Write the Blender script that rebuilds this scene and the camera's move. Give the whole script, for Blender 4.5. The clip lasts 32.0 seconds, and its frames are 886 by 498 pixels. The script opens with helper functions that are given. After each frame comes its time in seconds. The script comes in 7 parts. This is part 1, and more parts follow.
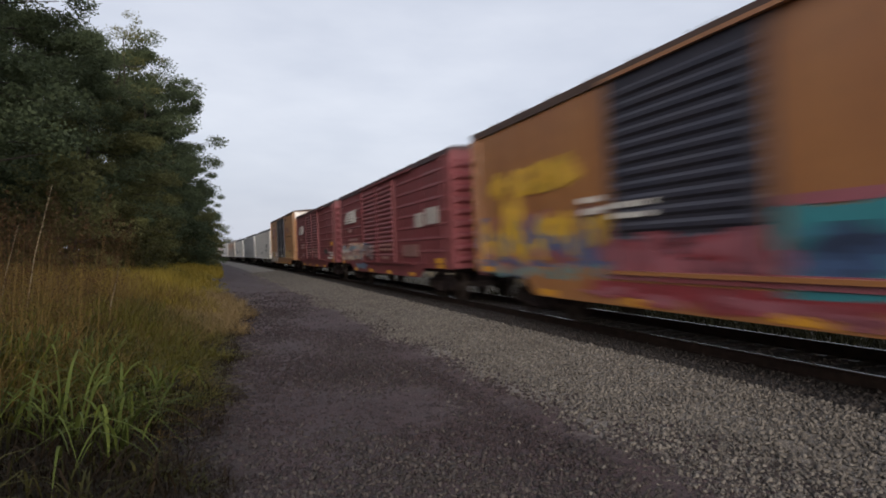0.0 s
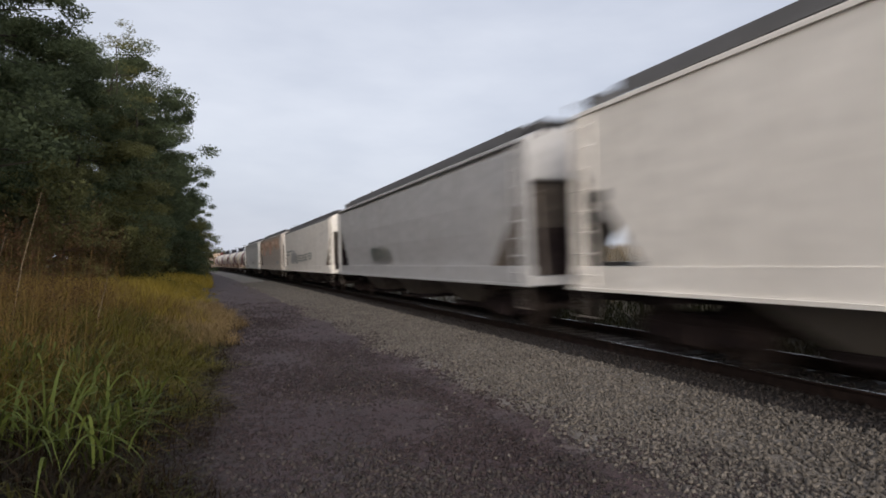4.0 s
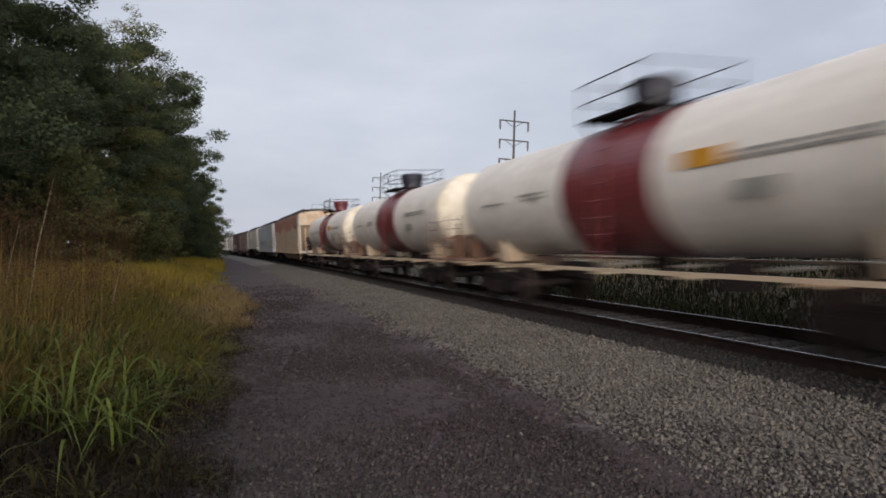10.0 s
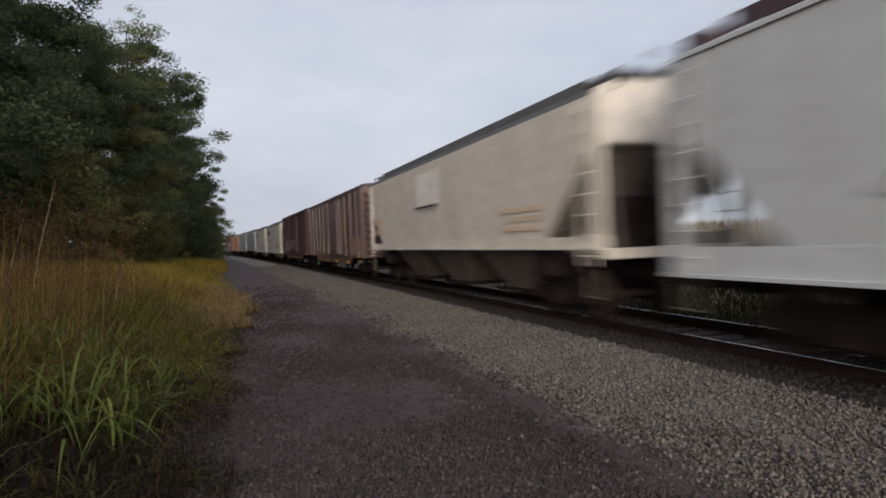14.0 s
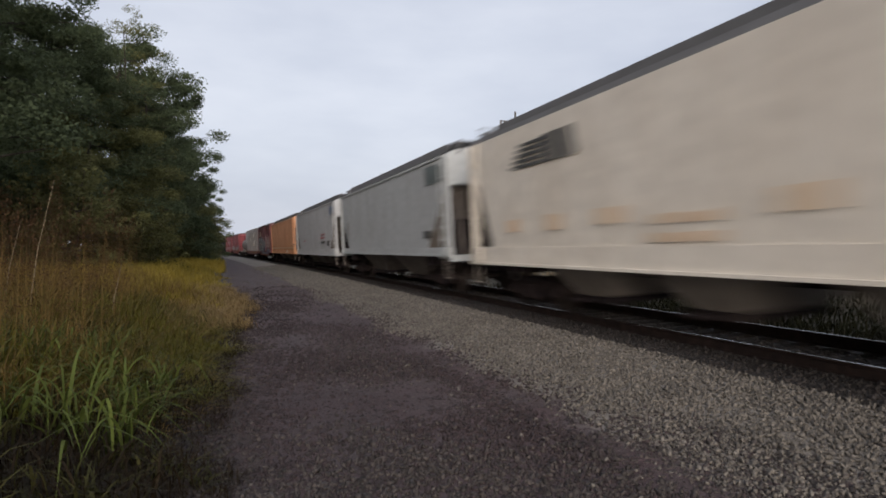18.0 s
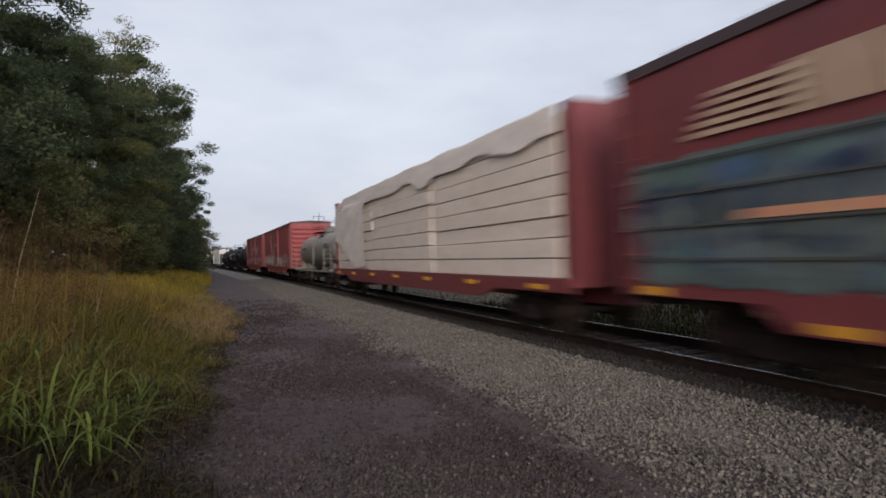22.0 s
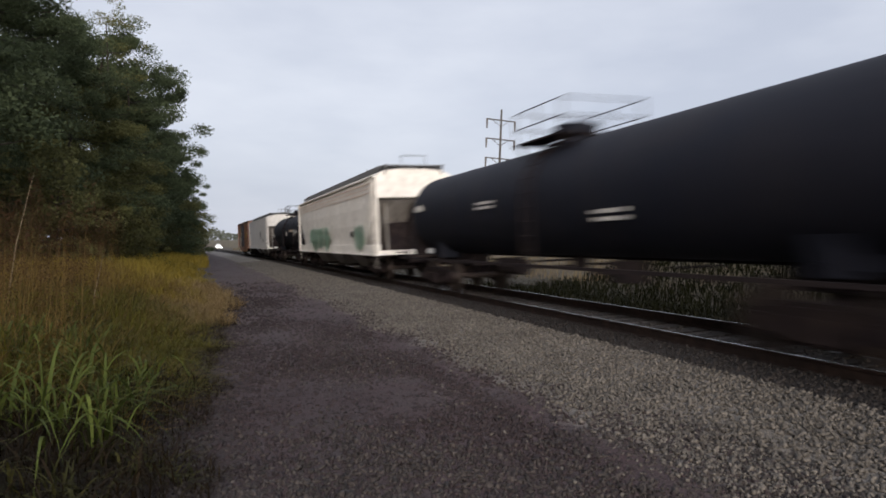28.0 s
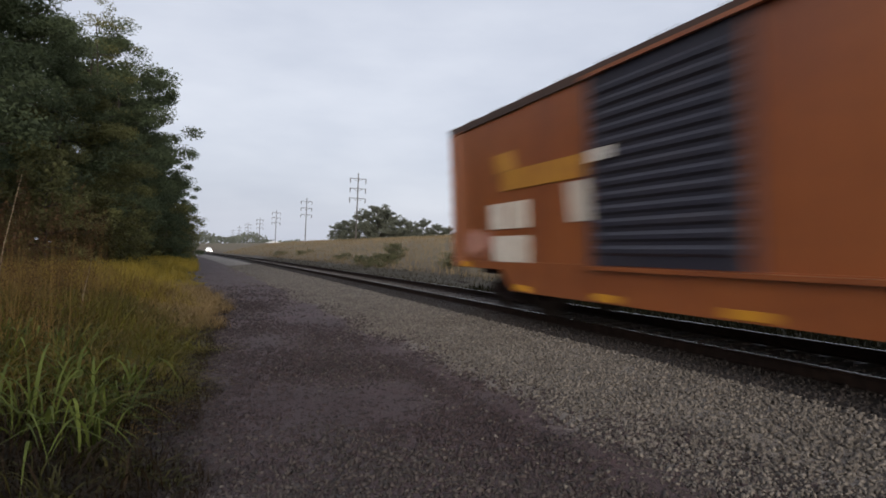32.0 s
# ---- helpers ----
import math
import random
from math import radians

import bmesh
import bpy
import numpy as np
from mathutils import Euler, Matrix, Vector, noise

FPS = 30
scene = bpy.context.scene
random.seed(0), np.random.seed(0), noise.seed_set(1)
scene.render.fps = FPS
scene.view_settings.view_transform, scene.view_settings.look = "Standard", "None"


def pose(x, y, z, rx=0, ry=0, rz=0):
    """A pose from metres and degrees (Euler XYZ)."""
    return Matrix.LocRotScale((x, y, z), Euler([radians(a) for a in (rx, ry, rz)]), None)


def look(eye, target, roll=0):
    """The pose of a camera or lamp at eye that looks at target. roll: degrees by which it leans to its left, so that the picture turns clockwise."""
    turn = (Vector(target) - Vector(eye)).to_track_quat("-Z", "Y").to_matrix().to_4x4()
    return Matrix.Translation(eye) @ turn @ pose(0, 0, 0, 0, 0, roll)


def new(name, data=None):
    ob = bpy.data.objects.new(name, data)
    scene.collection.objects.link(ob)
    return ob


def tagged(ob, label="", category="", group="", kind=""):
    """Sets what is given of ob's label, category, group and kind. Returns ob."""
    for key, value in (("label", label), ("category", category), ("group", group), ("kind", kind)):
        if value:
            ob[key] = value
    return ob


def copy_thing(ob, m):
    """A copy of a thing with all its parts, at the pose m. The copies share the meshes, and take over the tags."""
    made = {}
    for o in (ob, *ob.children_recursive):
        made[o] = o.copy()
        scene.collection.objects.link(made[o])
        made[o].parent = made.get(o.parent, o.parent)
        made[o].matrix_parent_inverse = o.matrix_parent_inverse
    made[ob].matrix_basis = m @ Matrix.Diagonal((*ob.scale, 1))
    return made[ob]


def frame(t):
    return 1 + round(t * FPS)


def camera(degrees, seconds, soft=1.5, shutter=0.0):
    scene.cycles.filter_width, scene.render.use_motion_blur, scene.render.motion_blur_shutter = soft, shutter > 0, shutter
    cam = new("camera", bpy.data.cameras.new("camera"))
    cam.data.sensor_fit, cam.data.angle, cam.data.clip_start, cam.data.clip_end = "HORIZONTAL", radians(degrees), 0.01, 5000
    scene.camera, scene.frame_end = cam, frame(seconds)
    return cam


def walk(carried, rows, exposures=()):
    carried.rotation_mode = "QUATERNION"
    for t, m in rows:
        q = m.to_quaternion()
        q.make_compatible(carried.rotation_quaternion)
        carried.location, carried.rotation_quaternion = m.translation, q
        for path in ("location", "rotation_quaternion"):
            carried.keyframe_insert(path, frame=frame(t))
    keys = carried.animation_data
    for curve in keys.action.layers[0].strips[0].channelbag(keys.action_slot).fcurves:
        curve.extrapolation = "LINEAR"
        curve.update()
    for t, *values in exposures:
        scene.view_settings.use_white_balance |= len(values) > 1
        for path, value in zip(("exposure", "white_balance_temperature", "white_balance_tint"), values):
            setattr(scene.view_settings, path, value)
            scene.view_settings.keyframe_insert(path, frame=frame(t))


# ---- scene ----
# The camera stands at the edge of the tall grass and looks down the line, turning a little in the hand.
cam = camera(71.0, 32.0, soft=1.7, shutter=1.0)
EYE_Z = 1.65
VIEW = [
    (0, 19.44, 1.02, 1.21), (0.5, 19.29, 1.13, 1.46), (1, 19.43, 1.27, 1.36), (1.5, 19.63, 1.35, 1.72),
    (2, 19.76, 2.02, 1.98), (2.5, 19.78, 2.32, 2.13), (3, 20.1, 2.37, 1.92), (3.5, 20.36, 2.27, 1.67),
    (5.5, 19.31, 1.7, 1.91), (6, 19.53, 1.73, 2.08), (6.5, 19.74, 2.02, 2.09), (7, 19.93, 2.29, 1.97),
    (7.5, 19.67, 2.25, 2.14), (8, 19.49, 1.83, 2.04), (8.5, 19.66, 1.49, 1.65), (9, 19.65, 0.79, 0.96),
    (9.5, 19.5, 0.58, 0.98), (10, 19.31, 0.34, 0.94), (10.5, 19.28, 0.32, 1.39), (11, 19.22, 0.4, 1.47),
    (11.5, 19.11, 0.57, 1.53), (12, 18.74, 0.59, 1.38), (12.5, 18.71, 0.7, 1.26), (13, 19.08, 0.75, 1.22),
    (13.5, 19.29, 0.49, 1.04), (14, 19.16, 0.49, 1.23), (14.5, 19.27, 0.7, 1.08), (16.5, 19.46, 0.65, 1.33),
    (17, 19.39, 0.59, 1.26), (17.5, 19.45, 0.6, 1.2), (18, 19.27, 0.42, 0.98), (18.5, 19.15, 0.05, 1.09),
    (19, 19.14, 0.04, 0.9), (19.5, 19.25, 0.27, 1.2), (20, 19.3, 0.72, 1), (20.5, 19.35, 0.89, 1.21),
    (21, 19.57, 1, 1.57), (21.5, 19.95, 1.46, 1.67), (22, 20.34, 1.98, 1.97), (22.5, 20.55, 1.84, 1.76),
    (23, 20.23, 1.5, 1.94), (23.5, 20.55, 1.3, 2.09), (24, 20.57, 0.92, 1.6), (24.5, 20.56, 0.42, 1.73),
    (25, 21.1, 0.01, 1.24), (25.5, 21.5, -0.26, 1.37), (27.5, 20.85, 0.36, 1.75), (28, 20.64, 0.2, 1.49),
    (28.5, 20.52, -0.07, 1.3), (29, 20.99, -0.21, 1.67), (29.5, 20.86, -0.02, 1.72), (30, 20.95, 0.13, 1.66),
    (30.5, 21.05, 0.39, 1.66), (31, 20.95, 0.49, 1.81), (31.5, 21.23, 0.6, 1.94), (32, 21.42, 0.58, 1.66),
]

def aim(yaw, pitch, roll):
    a, b = radians(yaw), radians(pitch)
    eye = Vector((0, 0, EYE_Z))
    return look(eye, eye + Vector((math.sin(a) * math.cos(b), math.cos(a) * math.cos(b), math.sin(b))), roll)


walk(cam, [(t, aim(a, b, c)) for t, a, b, c in VIEW], [(0, 0.1), (3.5, 0.1), (5.5, -0.08), (14.5, -0.06), (16.5, 0.06), (25.5, 0.1), (32, 0.05)])

# ---- light: an overcast evening, brightest in the open sky behind the camera ----
world = bpy.data.worlds.new("sky")
scene.world = world
world.use_nodes = True
wn, wl = world.node_tree.nodes, world.node_tree.links
wn.clear()
w_out = wn.new("ShaderNodeOutputWorld")
w_bg = wn.new("ShaderNodeBackground")
w_sky = wn.new("ShaderNodeTexSky")
w_sky.sky_type, w_sky.sun_disc = "NISHITA", False
w_sky.sun_elevation, w_sky.sun_rotation = radians(14.3), radians(197.6)
w_sky.air_density, w_sky.dust_density = 1.0, 4.0
w_mix = wn.new("ShaderNodeMix")
w_mix.data_type = "RGBA"
w_mix.inputs["Factor"].default_value = 0.86
w_co = wn.new("ShaderNodeTexCoord")
w_map = wn.new("ShaderNodeMapping")
w_map.inputs["Scale"].default_value = (1.0, 1.0, 3.2)
w_no = wn.new("ShaderNodeTexNoise")
w_no.inputs["Scale"].default_value, w_no.inputs["Detail"].default_value = 2.3, 5
w_no.inputs["Roughness"].default_value = 0.5
w_ramp = wn.new("ShaderNodeValToRGB")
w_ramp.color_ramp.elements[0].position, w_ramp.color_ramp.elements[0].color = 0.33, (4.55, 4.86, 5.75, 1)
w_ramp.color_ramp.elements[1].position, w_ramp.color_ramp.elements[1].color = 0.66, (6.0, 6.25, 7.0, 1)
wl.new(w_co.outputs["Generated"], w_map.inputs["Vector"])
wl.new(w_map.outputs["Vector"], w_no.inputs["Vector"])
wl.new(w_no.outputs["Fac"], w_ramp.inputs["Fac"])
wl.new(w_sky.outputs["Color"], w_mix.inputs["A"])
wl.new(w_ramp.outputs["Color"], w_mix.inputs["B"])
wl.new(w_mix.outputs["Result"], w_bg.inputs["Color"])
wl.new(w_bg.outputs["Background"], w_out.inputs["Surface"])
w_bg.inputs["Strength"].default_value = 0.128

sun = new("sun", bpy.data.lights.new("sun", "SUN"))
sun.data.energy, sun.data.angle, sun.data.color = 3.8, radians(40), (1.0, 0.91, 0.82)
sun.matrix_world = look((-19, -60, 16), (0, 0, 0))


# ---- materials ----
def material(name, colour, rough=0.8, metal=0.0, grain=0.25, grain_size=0.5, stains=0.2, stain_size=3.0, bump=0.1, dirt=None, bump_size=40.0, streak=1.0, coat=0.0, spec=0.5, coat_ior=1.6):
    """A painted or bare surface: fine grain, large stains (drawn out downwards by streak) and a little relief."""
    m = bpy.data.materials.new(name)
    m.use_nodes = True
    n, l = m.node_tree.nodes, m.node_tree.links
    b = n["Principled BSDF"]
    b.inputs["Roughness"].default_value, b.inputs["Metallic"].default_value = rough, metal
    b.inputs["Coat Weight"].default_value, b.inputs["Coat Roughness"].default_value, b.inputs["Coat IOR"].default_value = coat, 0.38, coat_ior
    b.inputs["Specular IOR Level"].default_value = spec
    co = n.new("ShaderNodeTexCoord")
    info = n.new("ShaderNodeObjectInfo")
    shift = n.new("ShaderNodeVectorMath")
    shift.operation = "MULTIPLY_ADD"
    shift.inputs[1].default_value = (1, 1, 1)
    wide = n.new("ShaderNodeVectorMath")
    wide.operation = "SCALE"
    wide.inputs["Scale"].default_value = 37.0
    cmb = n.new("ShaderNodeCombineXYZ")
    for i in range(3):
        l.new(info.outputs["Random"], cmb.inputs[i])
    l.new(cmb.outputs[0], wide.inputs[0])
    l.new(co.outputs["Object"], shift.inputs[0])
    l.new(wide.outputs[0], shift.inputs[2])
    mp = n.new("ShaderNodeMapping")
    mp.inputs["Scale"].default_value = (1, 1, 1 / streak)
    l.new(shift.outputs[0], mp.inputs["Vector"])
    big = n.new("ShaderNodeTexNoise")
    big.inputs["Scale"].default_value, big.inputs["Detail"].default_value = 1 / stain_size * 3, 6
    big.inputs["Roughness"].default_value = 0.62
    l.new(mp.outputs[0], big.inputs["Vector"])
    fine = n.new("ShaderNodeTexNoise")
    fine.inputs["Scale"].default_value, fine.inputs["Detail"].default_value = 3 / grain_size, 4
    l.new(shift.outputs[0], fine.inputs["Vector"])
    base = n.new("ShaderNodeMix")
    base.data_type = "RGBA"
    c = Vector(colour[:3])
    d = Vector(dirt) if dirt else c * 0.45
    base.inputs["A"].default_value, base.inputs["B"].default_value = (*c, 1), (*d, 1)
    rng = n.new("ShaderNodeMapRange")
    rng.inputs["From Min"].default_value, rng.inputs["From Max"].default_value = 0.42, 0.78
    rng.inputs["To Max"].default_value = min(1.0, stains * 2.2)
    l.new(big.outputs["Fac"], rng.inputs["Value"])
    l.new(rng.outputs["Result"], base.inputs["Factor"])
    hsv = n.new("ShaderNodeHueSaturation")
    rv = n.new("ShaderNodeMapRange")
    rv.inputs["From Min"].default_value, rv.inputs["From Max"].default_value = 0.3, 0.7
    rv.inputs["To Min"].default_value, rv.inputs["To Max"].default_value = 1 - grain, 1 + grain
    l.new(fine.outputs["Fac"], rv.inputs["Value"])
    l.new(rv.outputs["Result"], hsv.inputs["Value"])
    l.new(base.outputs["Result"], hsv.inputs["Color"])
    l.new(hsv.outputs["Color"], b.inputs["Base Color"])
    if bump:
        bt = n.new("ShaderNodeTexNoise")
        bt.inputs["Scale"].default_value, bt.inputs["Detail"].default_value = bump_size, 3
        l.new(co.outputs["Object"], bt.inputs["Vector"])
        bn = n.new("ShaderNodeBump")
        bn.inputs["Strength"].default_value, bn.inputs["Distance"].default_value = bump, 0.02
        l.new(bt.outputs["Fac"], bn.inputs["Height"])
        l.new(bn.outputs["Normal"], b.inputs["Normal"])
    return m


def leafy(name, low, high, brown=None, size=0.8, through_light=0.25, spread=0.55, gloss=0.2):
    """Leaves: the colour varies from leaf to leaf and from branch to branch."""
    m = bpy.data.materials.new(name)
    m.use_nodes = True
    n, l = m.node_tree.nodes, m.node_tree.links
    b = n["Principled BSDF"]
    b.inputs["Roughness"].default_value, b.inputs["Specular IOR Level"].default_value = 0.75, gloss
    geo = n.new("ShaderNodeNewGeometry")
    ramp = n.new("ShaderNodeValToRGB")
    ramp.color_ramp.elements[0].color, ramp.color_ramp.elements[1].color = (*low, 1), (*high, 1)
    if brown:
        e = ramp.color_ramp.elements.new(0.9)
        e.color = (*high, 1)
        ramp.color_ramp.elements[-1].color = (*brown, 1)
    no = n.new("ShaderNodeTexNoise")
    no.inputs["Scale"].default_value = size
    co = n.new("ShaderNodeTexCoord")
    l.new(co.outputs["Object"], no.inputs["Vector"])
    mix = n.new("ShaderNodeMath")
    mix.operation = "MULTIPLY_ADD"
    mix.inputs[1].default_value = spread
    l.new(geo.outputs["Random Per Island"], mix.inputs[0])
    half = n.new("ShaderNodeMath")
    half.operation = "MULTIPLY"
    half.inputs[1].default_value = 1.05 - spread
    l.new(no.outputs["Fac"], half.inputs[0])
    l.new(half.outputs[0], mix.inputs[2])
    l.new(mix.outputs[0], ramp.inputs["Fac"])
    l.new(ramp.outputs["Color"], b.inputs["Base Color"])
    tr = n.new("ShaderNodeBsdfTranslucent")
    l.new(ramp.outputs["Color"], tr.inputs["Color"])
    ms = n.new("ShaderNodeMixShader")
    ms.inputs[0].default_value = through_light
    l.new(b.outputs[0], ms.inputs[1])
    l.new(tr.outputs[0], ms.inputs[2])
    l.new(ms.outputs[0], n["Material Output"].inputs["Surface"])
    return m


def stony(name, low, high):
    """Loose stones, each its own shade."""
    m = leafy(name, low, high, size=1.5, through_light=0.0)
    b = m.node_tree.nodes["Principled BSDF"]
    b.inputs["Roughness"].default_value, b.inputs["Specular IOR Level"].default_value = 0.7, 0.35
    return m


# ---- small mesh tools ----
def box(bm, x0, x1, y0, y1, z0, z1):
    v = [bm.verts.new((x, y, z)) for x in (x0, x1) for y in (y0, y1) for z in (z0, z1)]
    for f in ((0, 1, 3, 2), (4, 6, 7, 5), (0, 4, 5, 1), (2, 3, 7, 6), (0, 2, 6, 4), (1, 5, 7, 3)):
        bm.faces.new([v[i] for i in f])


def rod(bm, a, b, r, seg=6, r2=None):
    a, b = Vector(a), Vector(b)
    q = (b - a).to_track_quat("Z", "Y")
    rings = []
    for p, rr in ((a, r), (b, r if r2 is None else r2)):
        rings.append([bm.verts.new(p + q @ Vector((rr * math.cos(2 * math.pi * i / seg), rr * math.sin(2 * math.pi * i / seg), 0))) for i in range(seg)])
    for i in range(seg):
        bm.faces.new((rings[0][i], rings[0][(i + 1) % seg], rings[1][(i + 1) % seg], rings[1][i]))
    bm.faces.new(rings[0][::-1])
    bm.faces.new(rings[1])


def loft(bm, rings, closed=True, caps=True, smooth=False):
    """Skin a list of rings of points of equal length."""
    vs = [[bm.verts.new(p) for p in r] for r in rings]
    n = len(vs[0])
    for a, b in zip(vs, vs[1:]):
        for i in range(n if closed else n - 1):
            f = bm.faces.new((a[i], a[(i + 1) % n], b[(i + 1) % n], b[i]))
            f.smooth = smooth
    if caps and closed:
        bm.faces.new(vs[0][::-1])
        bm.faces.new(vs[-1])


def slab(bm, pts, y0, y1):
    """An outline in x and z, drawn out along y."""
    loft(bm, [[(x, y0, z) for x, z in pts], [(x, y1, z) for x, z in pts]])


def plate(bm, pts, x0, x1):
    """An outline in y and z, with a thickness along x."""
    loft(bm, [[(x0, y, z) for y, z in pts], [(x1, y, z) for y, z in pts]])


def done(bm, name, bevel=0.0):
    if bevel:
        bmesh.ops.bevel(bm, geom=bm.edges[:], offset=bevel, segments=1, affect="EDGES", clamp_overlap=True)
    bmesh.ops.recalc_face_normals(bm, faces=bm.faces[:])
    me = bpy.data.meshes.new(name)
    bm.to_mesh(me)
    bm.free()
    return me


def part(name, bm, mat, parent, label="", bevel=0.0, at=None):
    me = done(bm, name, bevel) if isinstance(bm, bmesh.types.BMesh) else bm
    if mat and len(me.materials) == 1 and me.materials[0] != mat:
        key = (me.name, mat.name)
        if key not in SHARED:
            SHARED[key] = me.copy()
            SHARED[key].materials[0] = mat
        me = SHARED[key]
    ob = new(name, me)
    if mat and not me.materials:
        me.materials.append(mat)
    ob.parent = parent
    if at is not None:
        ob.matrix_basis = at
    return tagged(ob, label)


def thing(name, label, category, group="", m=None):
    ob = new(name)
    ob.empty_display_size = 0.3
    if m is not None:
        ob.matrix_basis = m
    return tagged(ob, label, category, group)


SHARED = {}


def shared(key, build):
    if key not in SHARED:
        bm = bmesh.new()
        build(bm)
        SHARED[key] = done(bm, key)
    return SHARED[key]


# ---- the line of the track: a wide curve to the left, banked towards the camera ----
TRACK_X, RADIUS, RAIL_Z, SPEED = 7.714, 2415.0, 0.506, 20.68
BANK = math.degrees(math.asin(0.1 / 1.505))


def on_line(s, w=0.0, z=0.0):
    """The world place s metres along the track, w metres to the right of its middle, at height z over the path."""
    a = s / RADIUS
    r = RADIUS + w
    return Vector((TRACK_X - RADIUS + r * math.cos(a), r * math.sin(a), z))


def line_pose(s):
    """The frame of the banked rail tops at s."""
    p = on_line(s, 0, RAIL_Z)
    return pose(p.x, p.y, p.z, 0, -BANK, math.degrees(s / RADIUS))




def ground_material():
    """Grassy soil, cinders, ballast and ditch side by side; their borders wander."""
    m = bpy.data.materials.new("trackside_ground")
    m.use_nodes = True
    n, l = m.node_tree.nodes, m.node_tree.links
    b = n["Principled BSDF"]
    b.inputs["Roughness"].default_value, b.inputs["Specular IOR Level"].default_value = 0.8, 0.3
    co = n.new("ShaderNodeTexCoord")
    at = n.new("ShaderNodeAttribute")
    at.attribute_name = "across"

    def cloud(scale, detail=5, rough=0.6):
        t = n.new("ShaderNodeTexNoise")
        t.inputs["Scale"].default_value, t.inputs["Detail"].default_value, t.inputs["Roughness"].default_value = scale, detail, rough
        l.new(co.outputs["Object"], t.inputs["Vector"])
        return t.outputs["Fac"]

    def sums(op, x, y, z=None):
        t = n.new("ShaderNodeMath")
        t.operation = op
        for i, v in enumerate((x, y, z)):
            if isinstance(v, (int, float)):
                t.inputs[i].default_value = v
            elif v is not None:
                l.new(v, t.inputs[i])
        return t.outputs[0]

    # metres across the line, shifted to and fro by broad and fine noise
    loose = n.new("ShaderNodeMapRange")
    loose.inputs["From Min"].default_value, loose.inputs["From Max"].default_value = -3.3, -2.5
    loose.inputs["To Min"].default_value, loose.inputs["To Max"].default_value = 1.0, 0.12
    l.new(at.outputs["Fac"], loose.inputs["Value"])
    stray = sums("ADD", sums("MULTIPLY_ADD", cloud(0.9), 1.1, -0.55), sums("MULTIPLY_ADD", cloud(7.0), 0.5, -0.25))
    w = sums("ADD", at.outputs["Fac"], sums("MULTIPLY", stray, loose.outputs["Result"]))
    unit = sums("MULTIPLY_ADD", w, 1 / 26, 12 / 26)
    ramp = n.new("ShaderNodeValToRGB")
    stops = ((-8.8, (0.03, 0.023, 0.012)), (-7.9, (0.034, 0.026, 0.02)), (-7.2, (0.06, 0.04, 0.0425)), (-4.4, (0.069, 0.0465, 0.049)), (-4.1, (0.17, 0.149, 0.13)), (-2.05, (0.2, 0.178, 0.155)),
             # near-black strips just outside both rails, greyish ballast between them
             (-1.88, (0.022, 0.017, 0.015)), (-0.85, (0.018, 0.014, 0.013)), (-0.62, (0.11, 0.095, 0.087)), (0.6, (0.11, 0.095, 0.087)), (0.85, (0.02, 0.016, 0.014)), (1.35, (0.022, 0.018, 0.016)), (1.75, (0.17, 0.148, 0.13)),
             # the ditch stops are darkened too, for the dark seen under the cars
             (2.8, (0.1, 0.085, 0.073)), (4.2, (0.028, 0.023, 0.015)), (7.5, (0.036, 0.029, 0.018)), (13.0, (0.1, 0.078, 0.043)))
    el = ramp.color_ramp.elements
    while len(el) < len(stops):
        el.new(0.5)
    for e, (p, c) in zip(el, stops):
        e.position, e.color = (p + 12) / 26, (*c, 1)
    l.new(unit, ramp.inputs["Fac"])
    # damp dark and rusty brown patches, then the grain
    hs = n.new("ShaderNodeHueSaturation")
    l.new(ramp.outputs["Color"], hs.inputs["Color"])
    l.new(sums("MULTIPLY", sums("MULTIPLY_ADD", cloud(0.55, 6, 0.65), 1.5, 0.25), sums("MULTIPLY_ADD", cloud(38.0, 3), 1.5, 0.25)), hs.inputs["Value"])
    l.new(sums("MULTIPLY_ADD", cloud(1.3, 4), 1.2, 0.3), hs.inputs["Saturation"])
    l.new(hs.outputs["Color"], b.inputs["Base Color"])
    bn = n.new("ShaderNodeBump")
    bn.inputs["Strength"].default_value, bn.inputs["Distance"].default_value = 0.8, 0.025
    l.new(cloud(42.0, 4), bn.inputs["Height"])
    l.new(bn.outputs["Normal"], b.inputs["Normal"])
    return m


M_GROUND = ground_material()
M_RAIL = material("rusty_rail", (0.016, 0.0105, 0.0095), 0.85, 0.0, stains=0.4, dirt=(0.024, 0.015, 0.012), stain_size=1.0, spec=0.15)
M_RAILHEAD = material("polished_rail_head", (0.55, 0.53, 0.52), 0.25, 1.0, grain=0.1, stains=0.1, bump=0.0)
M_TIE = material("creosoted_timber", (0.022, 0.016, 0.013), 0.9, grain=0.4, grain_size=0.2, stains=0.4, dirt=(0.05, 0.04, 0.033), stain_size=0.6)


